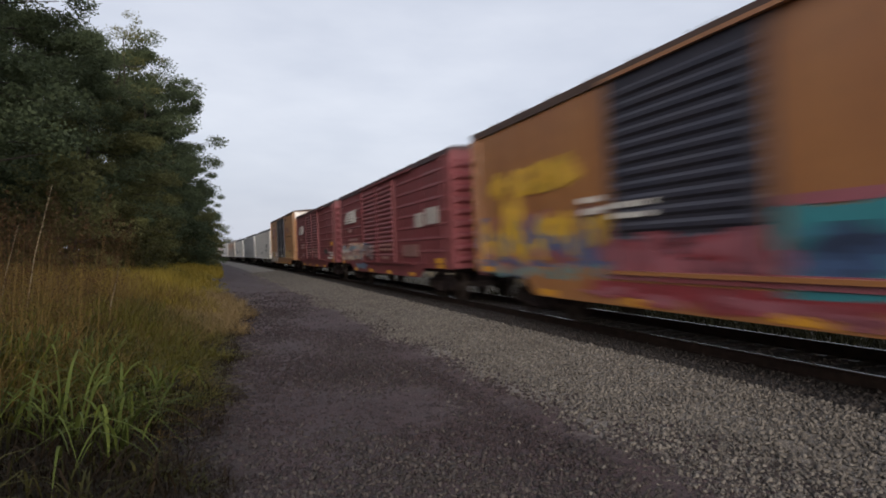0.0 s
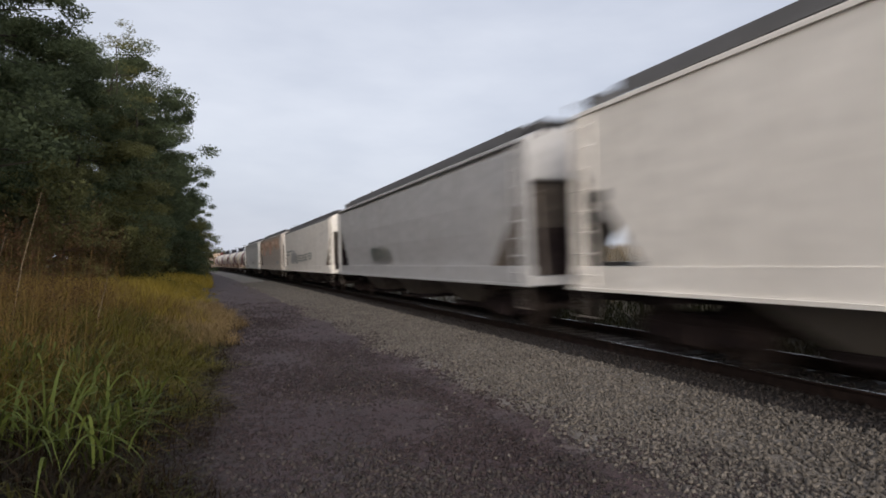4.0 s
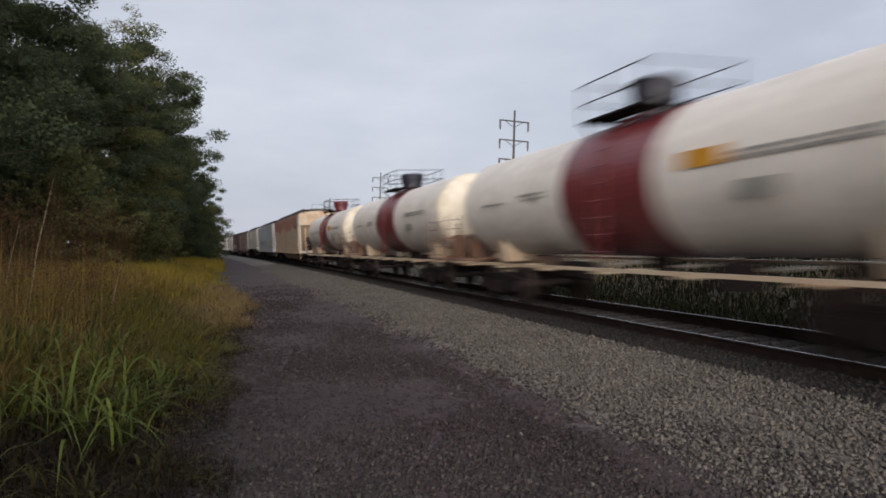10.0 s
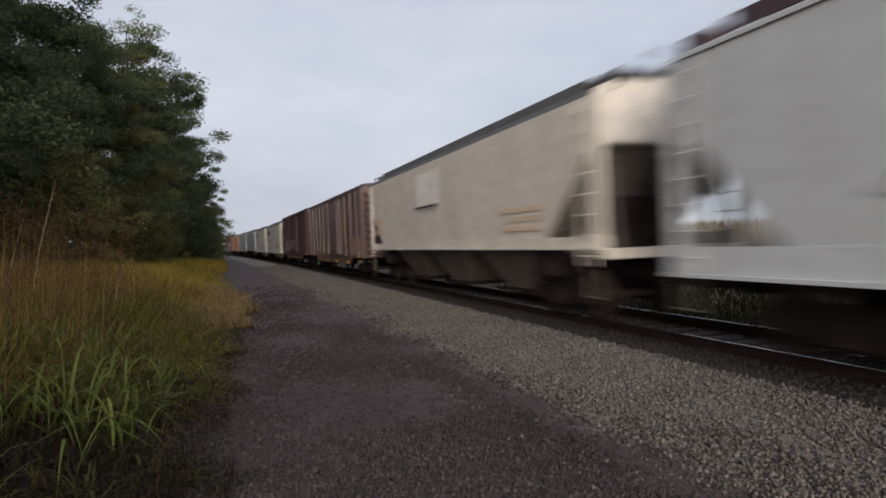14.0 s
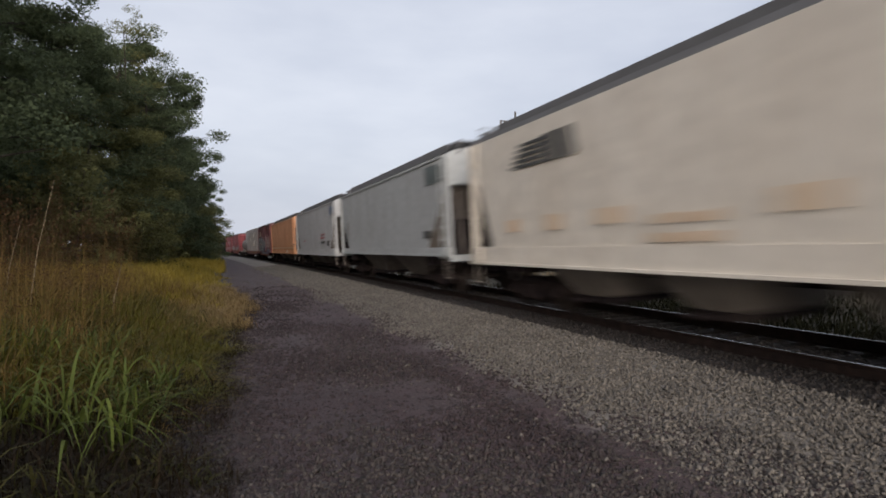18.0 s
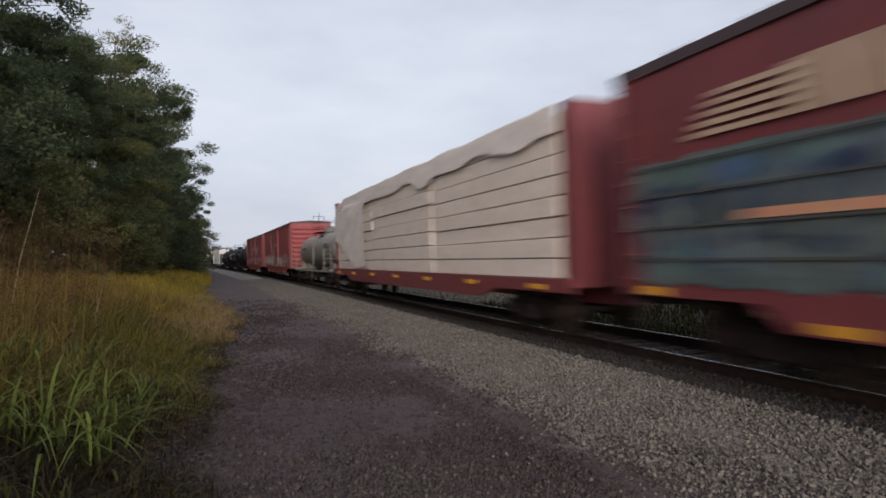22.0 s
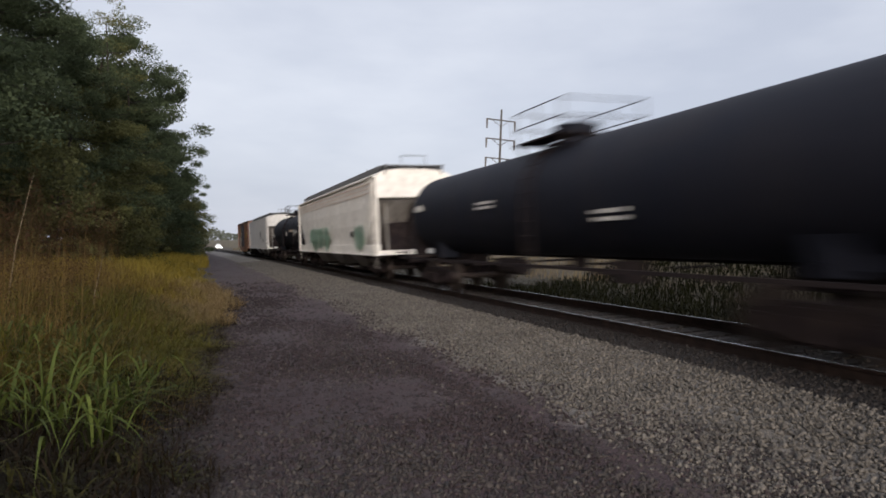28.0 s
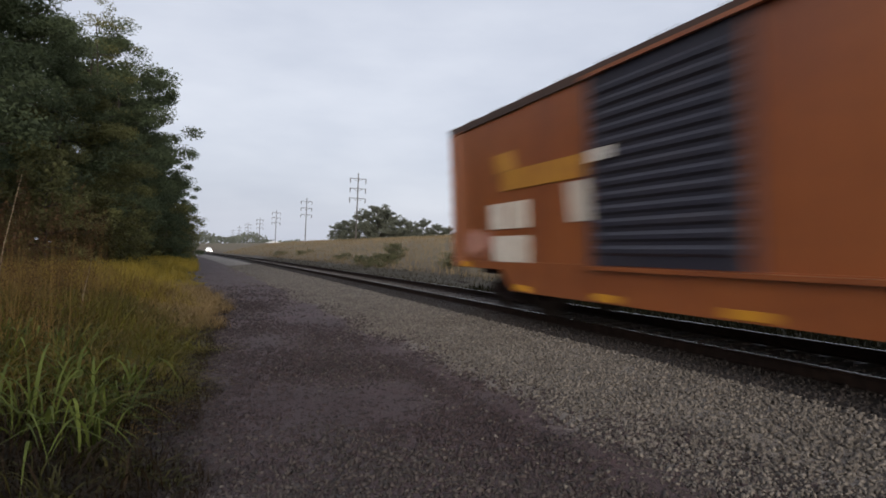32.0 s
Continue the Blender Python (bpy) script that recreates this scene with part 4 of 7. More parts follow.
        ye = sy * (L / 2 - 0.12)
        for x in (-1.35, 1.35):
            rod(bm, (x, ye, 1.05), (x, ye, 1.65), 0.022, 5)
        rod(bm, (-1.35, ye, 1.65), (1.35, ye, 1.65), 0.022, 5)
        rod(bm, (0.9, ye - 0.1, 1.05), (0.9, ye - 0.1, 2.0), 0.04, 6)
        box(bm, -0.3, 0.5, ye - 0.25 if sy > 0 else ye, ye if sy > 0 else ye + 0.25, 1.05, 1.55)
        part("end_railing", bm, sill_mat or M_UNDER, car)
        for x in (-0.55, 0.55):
            bm = bmesh.new()
            plate(bm, [(sy * (L / 2 - 1.05), 1.08), (sy * (L / 2 - 2.1), 1.08), (sy * (L / 2 - 2.1), centre - 0.78 * radius), (sy * (L / 2 - 1.75), centre - 0.8 * radius)], x - 0.05, x + 0.05)
            part("saddle_gusset", bm, sm, car)
        part("end_ladder", shared("tank_end_ladder", ladder_mesh(1.25, 0.4, 5)), sill_mat or M_UNDER, car, at=pose(-1.3, ye - sy * 0.3, 1.05, 0, 0, 90))
        bm = bmesh.new()
        box(bm, -0.95, -0.6, *sorted((ye, ye - sy * 0.28)), 1.08, 1.75)
        rod(bm, (-0.78, ye - sy * 0.14, 1.75), (-0.78, ye - sy * 0.14, 2.1), 0.035, 6)
        part("brake_housing", bm, sill_mat or M_UNDER, car)
    for sx in (-1, 1):
        bm = bmesh.new()
        box(bm, *sorted((sx * 1.42, sx * 1.48)), -L / 2 + 0.05, L / 2 - 0.05, 0.96, 1.02)
        for k in range(7):
            y = -L / 2 + 1 + (L - 2) * k / 6
            box(bm, *sorted((sx * 0.3, sx * 1.45)), y - 0.04, y + 0.04, 0.9, 0.95)
        part("side_rail", bm, saddle_mat or sill_mat or M_UNDER, car)
    bm = bmesh.new()
    rod(bm, (0, 0, centre - radius - 0.25), (0, 0, centre - radius + 0.1), 0.22, 12)
    part("bottom_valve", bm, M_UNDER, car)
    bm = bmesh.new()
    rod(bm, (-0.5, 1.6, 0.85), (-0.5, 2.7, 0.85), 0.2, 10)
    part("air_reservoir", bm, M_UNDER, car)
    bm = bmesh.new()
    box(bm, -0.7, -0.3, -2.6, -2.0, 0.7, 1.1)
    part("brake_valve", bm, M_UNDER, car)
    add_running_gear(car, L)
    return car


# ---- centre-beam flat car with wrapped lumber ----
def centrebeam(label, front, rear, side, wrap):
    car, L = place_car("centrebeam_flatcar", label, "flat car", front, rear)
    h = L / 2
    bm = bmesh.new()
    box(bm, -1.5, 1.5, -h, h, 1.0, 1.12)
    box(bm, -0.35, 0.35, -h, h, 0.62, 1.0)
    part("deck", bm, side, car)
    for sx in (-1, 1):
        bm = bmesh.new()
        x0, x1 = sorted((sx * 1.44, sx * 1.54))
        plate(bm, [(-h, 0.9), (-h + 3, 0.9), (-h + 4, 0.66), (h - 4, 0.66), (h - 3, 0.9), (h, 0.9), (h, 1.16), (-h, 1.16)], x0, x1)
        part("side_sill", bm, side, car)
        for i in range(7):
            y = -h + 1.2 + (L - 2.4) * i / 6
            bm = bmesh.new()
            x0, x1 = sorted((sx * 1.54, sx * 1.57))
            box(bm, x0, x1, y - 0.25, y + 0.25, 0.95, 1.05)
            part("reflector", bm, M_YELLOWMARK, car)
    for sy in (-1, 1):
        bm = bmesh.new()
        ya, yb = sorted((sy * (h - 0.35), sy * h))
        box(bm, -1.4, 1.4, ya, yb, 1.12, 4.5)
        part("end_bulkhead", bm, side, car)
    bm = bmesh.new()
    box(bm, -0.25, 0.25, -h + 0.3, h - 0.3, 4.3, 4.5)
    for i in range(14):
        y = -h + 0.6 + (L - 1.2) * i / 13
        box(bm, -0.05, 0.05, y - 0.08, y + 0.08, 1.1, 4.35)
    part("centre_beam", bm, side, car)
    # packs of boards in film, eight high, each pack a part
    rng = random.Random(5)
    for sx in (-1, 1):
        n = 3
        for i in range(n):
            a, b = -h + 0.45 + (L - 0.9) * i / n, -h + 0.45 + (L - 0.9) * (i + 1) / n - 0.05
            z = 1.14
            for k in range(8):
                hh = 0.4 + (0.012 if i % 2 else 0.0)
                bm = bmesh.new()
                x0, x1 = sorted((sx * 0.28, sx * (1.41 + rng.uniform(-0.03, 0.03))))
                box(bm, x0, x1, a + rng.uniform(0, 0.08), b - rng.uniform(0, 0.08), z + 0.022, z + hh)
                part("lumber_pack", bm, wrap, car, bevel=0.014)
                z += hh
    # torn film: draped along the top and over the rear half, loose and creased
    for tag, y0, y1, z0, z1, amp in (("top_film", -h + 0.4, h - 0.4, 3.95, 4.55, 0.04), ("rear_film", h - 6.5, h - 0.3, 1.25, 4.3, 0.06)):
        bm = bmesh.new()
        ny, nz = 90, 16
        rows = []
        for i in range(ny + 1):
            y = y0 + (y1 - y0) * i / ny
            top = z1 - max(0.0, y - h + 2.6) * 0.2 + 0.16 * noise.noise(Vector((y * 0.35, 1.0, 5.0))) + 0.05 * noise.noise(Vector((y * 2.2, 2.0, 5.0)))
            low = z0 + (0.4 * noise.noise(Vector((y * 0.5, 4.0, 2.0))) if tag == "top_film" else max(0.0, (y - h + 4.6) * 0.34) + 0.15 * noise.noise(Vector((y * 0.9, 4.0, 2.0))))
            low = min(low, top - 0.2)
            row = []
            for k in range(nz + 1):
                z = low + (top - low) * k / nz
                x = -1.46 - amp * (0.6 + noise.noise(Vector((y * 0.8 + z * 0.5, z * 1.3, 3.0))) * 0.7 + 0.35 * noise.noise(Vector((y * 3.0 + z, z * 3.5, 9.0))))
                if k == nz:
                    x += 0.12
                row.append(bm.verts.new((x, y, z)))
            rows.append(row)
        for i in range(ny):
            for k in range(nz):
                f = bm.faces.new((rows[i][k], rows[i + 1][k], rows[i + 1][k + 1], rows[i][k + 1]))
                f.smooth = True
        part(tag, bm, P_FILM, car, "loose creased plastic film")
    add_running_gear(car, L)
    return car


# ---- paints ----
CHALK = dict(coat=0.05, rough=0.6, spec=0.3, bump=0.03)
P_TAN = paint("faded_orange_paint", (0.29, 0.125, 0.042), dirt=(0.19, 0.066, 0.023))
P_RUSTORANGE = paint("rusty_orange_paint", (0.27, 0.08, 0.02), dirt=(0.15, 0.038, 0.013), stains=0.45)
P_RED = paint("oxide_red_paint", (0.15, 0.03, 0.036), dirt=(0.1, 0.026, 0.03), coat=0.12, rough=0.55)
P_RED2 = paint("bright_oxide_red", (0.28, 0.05, 0.056), dirt=(0.19, 0.042, 0.047), coat=0.12, rough=0.55)
P_BROWN = paint("rusty_brown_paint", (0.085, 0.035, 0.036), dirt=(0.05, 0.025, 0.022), stains=0.4)
P_MAROON = paint("dark_maroon_paint", (0.085, 0.028, 0.033), dirt=(0.055, 0.023, 0.025), coat=0.12, rough=0.55)
P_PATCH = paint("bare_tan_patches", (0.3, 0.2, 0.14), dirt=(0.14, 0.06, 0.04), stains=0.5, stain_size=0.8)
P_YELLOW = paint("ochre_yellow_paint", (0.43, 0.2, 0.065), dirt=(0.3, 0.125, 0.045))
P_PALEYELLOW = paint("pale_yellow_paint", (0.55, 0.38, 0.14), dirt=(0.42, 0.22, 0.07), stains=0.4, stain_size=0.8)
P_FRESHYELLOW = paint("fresh_yellow_panel", (0.6, 0.36, 0.04), dirt=(0.4, 0.24, 0.05))
P_WHITE = paint("dusty_white_paint", (0.8, 0.765, 0.72), dirt=(0.65, 0.61, 0.56), **CHALK)
P_GREY = paint("light_grey_paint", (0.43, 0.43, 0.44), dirt=(0.34, 0.33, 0.325), **CHALK)
P_COOL = paint("cool_grey_paint", (0.39, 0.405, 0.415), dirt=(0.3, 0.297, 0.295), **CHALK)
P_CREAM = paint("cream_paint", (0.65, 0.6, 0.535), dirt=(0.52, 0.455, 0.38), **CHALK)
P_PALEBLUE = paint("pale_blue_grey_paint", (0.52, 0.54, 0.555), dirt=(0.4, 0.405, 0.41), **CHALK)
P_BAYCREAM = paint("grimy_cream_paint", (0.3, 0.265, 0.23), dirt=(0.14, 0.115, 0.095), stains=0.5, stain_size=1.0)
P_DARKBAY = paint("dark_greyed_white", (0.2, 0.18, 0.16), dirt=(0.09, 0.075, 0.065), stains=0.5, stain_size=1.0)
P_OFFWHITE = paint("off_white_paint", (0.69, 0.665, 0.64), dirt=(0.55, 0.52, 0.495), **CHALK)
P_TANWHITE = paint("weathered_tan_white", (0.54, 0.49, 0.445), dirt=(0.42, 0.36, 0.31), **CHALK)
P_RUSTCREAM = paint("rust_washed_cream", (0.62, 0.5, 0.37), dirt=(0.47, 0.27, 0.16), stains=0.4, **CHALK)
P_PINKWASH = paint("rust_red_wash", (0.42, 0.19, 0.15), dirt=(0.54, 0.35, 0.26), stains=0.45, stain_size=1.5, **CHALK)
P_ORANGE = paint("orange_hopper_paint", (0.66, 0.335, 0.185), dirt=(0.44, 0.18, 0.08), stains=0.45, **CHALK)
P_PALEORANGE = paint("pale_orange_sill", (0.64, 0.35, 0.15), dirt=(0.46, 0.2, 0.07))
P_TANKWHITE = paint("white_tank_paint", (0.74, 0.7, 0.66), dirt=(0.5, 0.44, 0.38), stains=0.25, **CHALK)
P_TANKHEAD = paint("cream_tank_head", (0.78, 0.72, 0.61), dirt=(0.48, 0.34, 0.22), stains=0.3, stain_size=1.2, **CHALK)
P_TANKEND = paint("rust_stained_white", (0.6, 0.5, 0.38), dirt=(0.42, 0.2, 0.08), stains=0.4, stain_size=0.9)
P_TANKBAND = paint("oxide_band_paint", (0.17, 0.03, 0.035), dirt=(0.11, 0.024, 0.027), coat=0.3)
P_TANKBLACK = paint("black_tank_paint", (0.0085, 0.0102, 0.0185), rough=0.7, coat=0.0, spec=0.22, dirt=(0.02, 0.018, 0.022))
P_TANKGREY = paint("weathered_grey_tank", (0.21, 0.195, 0.178), dirt=(0.13, 0.11, 0.095), stains=0.4, coat=0.2, rough=0.6)
P_NAVY = paint("navy_door_paint", (0.016, 0.017, 0.032), dirt=(0.03, 0.025, 0.032), coat=0.25, rough=0.6)
P_MAROONROOF = paint("maroon_roof_paint", (0.05, 0.026, 0.031), dirt=(0.036, 0.028, 0.032), coat=0.15, rough=0.65)
P_BLUEROOF = paint("dark_blue_roof_paint", (0.045, 0.05, 0.068), dirt=(0.07, 0.07, 0.08))
P_RUSTROOF = paint("rust_brown_roof", (0.06, 0.034, 0.026), dirt=(0.04, 0.026, 0.021), coat=0.1, rough=0.7)
P_WRAP = material("lumber_wrap_film", (0.66, 0.58, 0.53), 0.4, grain=0.15, grain_size=0.5, stains=0.4, stain_size=1.0, bump=0.5, bump_size=4, dirt=(0.52, 0.43, 0.38))
P_RUSTSILL = paint("rusty_sill_paint", (0.16, 0.075, 0.045), dirt=(0.07, 0.04, 0.03), stains=0.4)
G_TEAL = paint("teal_spray_paint", (0.03, 0.2, 0.24), stains=0.3)
G_BLUE = paint("blue_spray_paint", (0.05, 0.1, 0.22), stains=0.3)
G_FADE = paint("faded_pink_spray", (0.5, 0.24, 0.22), dirt=(0.3, 0.08, 0.08), stains=0.45, stain_size=0.7)
G_SKYBLUE = paint("sky_blue_spray", (0.08, 0.2, 0.3), stains=0.35)
G_NIGHT = paint("dark_blue_spray", (0.02, 0.035, 0.08), stains=0.3)
G_PINK = paint("pink_spray_paint", (0.28, 0.09, 0.115), stains=0.4)
G_RED = paint("red_spray_paint", (0.22, 0.028, 0.038), stains=0.35)
G_YELLOW = paint("yellow_spray_paint", (0.55, 0.34, 0.03), stains=0.3)
G_OCHRE = paint("worn_ochre_spray", (0.5, 0.25, 0.03), dirt=(0.3, 0.1, 0.02), stains=0.5, stain_size=0.8)
G_WHITE = paint("white_spray_paint", (0.5, 0.46, 0.43), stains=0.45, stain_size=0.8)
G_FADEBAND = paint("mottled_grey_paint", (0.24, 0.2, 0.18), dirt=(0.17, 0.09, 0.07), stains=0.5, stain_size=0.7)
G_RUSTPINK = paint("rusty_pink_paint", (0.25, 0.12, 0.11), stains=0.4, stain_size=0.7)
G_VIOLET = paint("violet_spray_paint", (0.16, 0.12, 0.2), stains=0.35)
G_GREY = paint("grey_spray_paint", (0.22, 0.22, 0.21), stains=0.4, stain_size=0.8)
G_SEADARK = paint("dark_teal_ground", (0.05, 0.075, 0.08), stains=0.5, stain_size=0.9, dirt=(0.13, 0.15, 0.145))
P_TANMARK = paint("tan_painted_mark", (0.46, 0.33, 0.24), dirt=(0.3, 0.15, 0.1), stains=0.4, stain_size=0.8)
G_OLIVE = paint("olive_spray_paint", (0.38, 0.37, 0.21), stains=0.4)
G_SMOKE = paint("faded_smoke_paint", (0.125, 0.15, 0.15), stains=0.4)
G_SEAGREEN = paint("sea_green_spray", (0.12, 0.22, 0.22), stains=0.35)
G_ORANGE = paint("washed_orange_lettering", (0.58, 0.35, 0.22), dirt=(0.66, 0.52, 0.4), stains=0.45, stain_size=1.2)
G_ORANGEWASH = paint("orange_bloom", (0.5, 0.32, 0.22), dirt=(0.54, 0.47, 0.41), stains=0.5, stain_size=1.6, **CHALK)
G_REDORANGE = paint("red_orange_lettering", (0.5, 0.2, 0.11), dirt=(0.54, 0.36, 0.25), stains=0.4, stain_size=1.2)
G_PALEGREEN = paint("pale_green_spray", (0.28, 0.42, 0.33), stains=0.4)
G_GREEN = paint("green_spray_paint", (0.14, 0.33, 0.22), dirt=(0.35, 0.4, 0.32), stains=0.4)
BOX_X, HOP_X = -1.53, -1.595


def patch(car, name, mat, x, y0, y1, z0, z1, label="", slant=0.0):
    """A flat painted or stencilled panel, a few millimetres proud of the side."""
    bm = bmesh.new()
    plate(bm, [(y0, z0), (y1, z0), (y1 + slant, z1), (y0 + slant, z1)], x - 0.012, x + 0.004)
    return part(name, bm, mat, car, label)


def wash(car, name, mat, x, y0, y1, z0, z1, label, seed, ragged=0.18):
    """Faded or rusty paint with an uneven edge."""
    g = random.Random(seed)
    n = 9
    low = [(y0 + (y1 - y0) * i / n, z0 + g.uniform(0, ragged) * (z1 - z0) * 2) for i in range(n + 1)]
    high = [(y1 - (y1 - y0) * i / n, z1 - g.uniform(0, ragged) * (z1 - z0) * 0.8) for i in range(n + 1)]
    bm = bmesh.new()
    plate(bm, low + high, x - 0.012, x + 0.004)
    return part(name, bm, mat, car, label)


def herald(car, mat, x, y, z, w=2.2, h=0.7):
    """A maker's mark as plain shapes: slanting bars that run into two blocks."""
    shapes = [[(y + w * 0.42, z + h * k / 5), (y + w * (0.98 - 0.04 * k), z + h * k / 5), (y + w * (1.02 - 0.04 * k), z + h * (k / 5 + 0.12)), (y + w * 0.45, z + h * (k / 5 + 0.12))] for k in range(5)]
    shapes += [[(y + w * k, z), (y + w * (k + 0.17), z), (y + w * (k + 0.22), z + h), (y + w * (k + 0.05), z + h)] for k in (0, 0.22)]
    for pts in shapes:
        bm = bmesh.new()
        plate(bm, pts, x - 0.014, x)
        part("painted_mark", bm, mat, car)


def stencils(car, mat, x, spots, seed):
    """Blocks of small lettering that cannot be read: (y, z, width, rows, height)."""
    g = random.Random(seed)
    for y, z, w, rows, h in spots:
        bars(car, "stencil", mat, x - 0.012, y, z, lettering(g, w, rows, h))


# ---- the train, in the order in which it passes ----
car = boxcar("tan boxcar with a dark ribbed door and bright graffiti", -1.4, 14.6, P_TAN, height=4.5, sill=0.56, door=(-1.0, 2.1), door_mat=P_NAVY, roof=P_RUSTROOF)
graffiti(car, BOX_X, 3.0, 6.9, 2.65, 3.3, (G_YELLOW, P_FRESHYELLOW), 103, 4, True)
graffiti(car, BOX_X, 5.3, 6.4, 1.1, 2.7, (G_YELLOW, P_FRESHYELLOW), 104, 2, True)
graffiti(car, BOX_X, 2.3, 7.9, 1.15, 2.3, (G_PINK, G_BLUE, G_YELLOW), 3, 6, True)
graffiti(car, BOX_X, 2.2, 7.8, 0.85, 1.3, (G_BLUE, G_PINK, G_SEAGREEN), 8, 7)
graffiti(car, BOX_X - 0.06, -1.2, 2.2, 1.0, 1.75, (G_RED, G_PINK), 4, 4, True)
wash(car, "paint_panel", G_TEAL, BOX_X - 0.002, -7.8, -1.15, 0.75, 2.0, "broad teal sprayed band", 155, 0.1)
graffiti(car, BOX_X - 0.022, -7.0, 3.0, 0.6, 0.95, (G_RED, G_PINK), 9, 7)
patch(car, "paint_panel", G_PINK, BOX_X - 0.002, -7.8, -1.2, 1.95, 2.08, "pink sprayed outline")
graffiti(car, BOX_X - 0.012, -7.6, -1.3, 0.95, 1.75, (G_BLUE, G_NIGHT, G_BLUE), 5, 5, True)
patch(car, "paint_panel", G_PINK, BOX_X - 0.03, -4.4, 2.4, 1.0, 1.16, "pink sprayed streak")
patch(car, "paint_panel", G_RED, BOX_X, -3.5, 2.8, 0.82, 0.96, "red sprayed streak")
stencils(car, M_WHITEMARK, BOX_X - 0.06, ((1.1, 2.15, 1.0, 2, 0.1), (2.4, 2.3, 0.5, 2, 0.12)), 1)

for i, (a, b) in enumerate(((16.4, 32.8), (34.4, 50.5))):
    car = boxcar("oxide-red boxcar with white lettering and louvred double doors", a, b, P_RED, height=4.5, door=(-2.45, 2.7), door_style="double", louvres=((-7.9, -5.3), (-5.2, -2.6), (2.9, 5.3), (5.4, 7.9)), roof=P_MAROONROOF)
    herald(car, M_WHITEMARK, BOX_X - 0.022, 4.15, 2.95, 2.75, 0.58)
    stencils(car, G_RUSTPINK, BOX_X, ((5.4, 2.5, 0.7, 1, 0.2), (3.85, 2.08, 2.2, 2, 0.12), (4.2, 1.42, 1.1, 2, 0.06), (6.0, 1.2, 0.7, 1, 0.05)), 10 + i)
    stencils(car, G_RUSTPINK, BOX_X - 0.08, ((-2.1, 1.75, 1.7, 2, 0.1), (0.5, 1.7, 1.6, 2, 0.1), (-1.6, 1.25, 0.9, 1, 0.12), (0.9, 1.25, 0.8, 1, 0.12)), 20 + i)
    if i == 0:
        patch(car, "paint_panel", G_RUSTPINK, BOX_X - 0.03, -5.2, -3.4, 1.35, 1.75, "pale painted-over patch")
        patch(car, "paint_panel", G_WHITE, BOX_X - 0.03, -5.8, -5.0, 2.3, 2.75, "pale painted-over patch")
        patch(car, "paint_panel", G_WHITE, BOX_X - 0.03, -7.2, -6.1, 2.35, 2.85, "pale painted-over patch")
        graffiti(car, BOX_X - 0.03, 2.8, 7.8, 1.1, 2.0, (G_RUSTPINK, G_ORANGE, G_SKYBLUE), 31, 8, True)
        graffiti(car, BOX_X - 0.045, 3.4, 7.4, 1.15, 1.7, (P_CREAM, G_RUSTPINK), 34, 6)
        graffiti(car, BOX_X - 0.02, 2.4, 4.4, 0.75, 1.1, (G_BLUE, G_SKYBLUE), 33, 3)
        graffiti(car, BOX_X - 0.09, 0.9, 2.6, 1.2, 1.95, (G_SKYBLUE, G_RUSTPINK), 32, 3)
    else:
        patch(car, "warning_panel", M_YELLOWMARK, BOX_X - 0.03, -7.4, -6.6, 1.95, 2.15, "yellow stencilled panel")
        patch(car, "data_panel", M_BLACKMARK, BOX_X - 0.03, -5.6, -4.6, 1.5, 1.75)
        stencils(car, M_WHITEMARK, BOX_X - 0.03, ((-7.4, 1.5, 1.2, 2, 0.08), (-7.2, 1.2, 1.4, 1, 0.08)), 41)
    patch(car, "warning_panel", M_YELLOWMARK, BOX_X - 0.02, -7.6, -6.9, 1.15, 1.3, "yellow reflective panel")

car = boxcar("tall ochre-yellow boxcar with wide black double doors", 52.2, 71.2, P_YELLOW, height=5.1, sill=0.6, door=(-2.6, 2.7), door_mat=P_NAVY, door_style="plug", roof=P_RUSTROOF)
stencils(car, M_WHITEMARK, BOX_X - 0.08, ((0.1, 4.1, 0.7, 2, 0.05), (-2.3, 4.2, 0.7, 2, 0.05), (-2.2, 1.95, 0.7, 2, 0.06), (0.3, 1.95, 0.7, 2, 0.06), (-2.4, 1.3, 1.9, 1, 0.07), (0.2, 1.3, 1.6, 1, 0.07)), 51)
wash(car, "painted_over_band", G_FADEBAND, BOX_X - 0.014, 2.5, 9.35, 0.66, 1.78, "patchy grey painted-over band", 152, 0.04)
graffiti(car, BOX_X - 0.026, 2.6, 9.2, 0.72, 1.74, (G_WHITE, G_RUSTPINK, G_WHITE), 52, 10, True)
graffiti(car, BOX_X - 0.04, 6.2, 6.9, 1.0, 1.6, (G_YELLOW,), 153, 1)
wash(car, "paint_panel", P_PALEYELLOW, BOX_X, -6.4, -2.8, 1.0, 1.8, "pale yellow paint patch", 154)
# the bright reflection on the end's top, painted as a white sheet
bm = bmesh.new()
box(bm, -1.45, 1.45, -9.64, -9.6, 4.4, 4.94)
part("end_panel", bm, P_WHITE, car, "bright highlight at the top of the end, painted white")
graffiti(car, BOX_X, 5.8, 7.2, 3.1, 4.2, (G_PINK, G_VIOLET), 53, 2, True)
graffiti(car, BOX_X, -6.1, -3.9, 3.3, 3.9, (G_PINK,), 54, 2)
stencils(car, M_BLACKMARK, BOX_X, ((-4.3, 4.5, 0.7, 1, 0.1), (5.6, 4.45, 0.7, 1, 0.1), (-7.1, 3.0, 2.5, 1, 0.08), (-6.7, 1.6, 0.8, 1, 0.22), (5.0, 4.0, 0.5, 2, 0.1), (7.3, 3.3, 0.4, 2, 0.1)), 55)
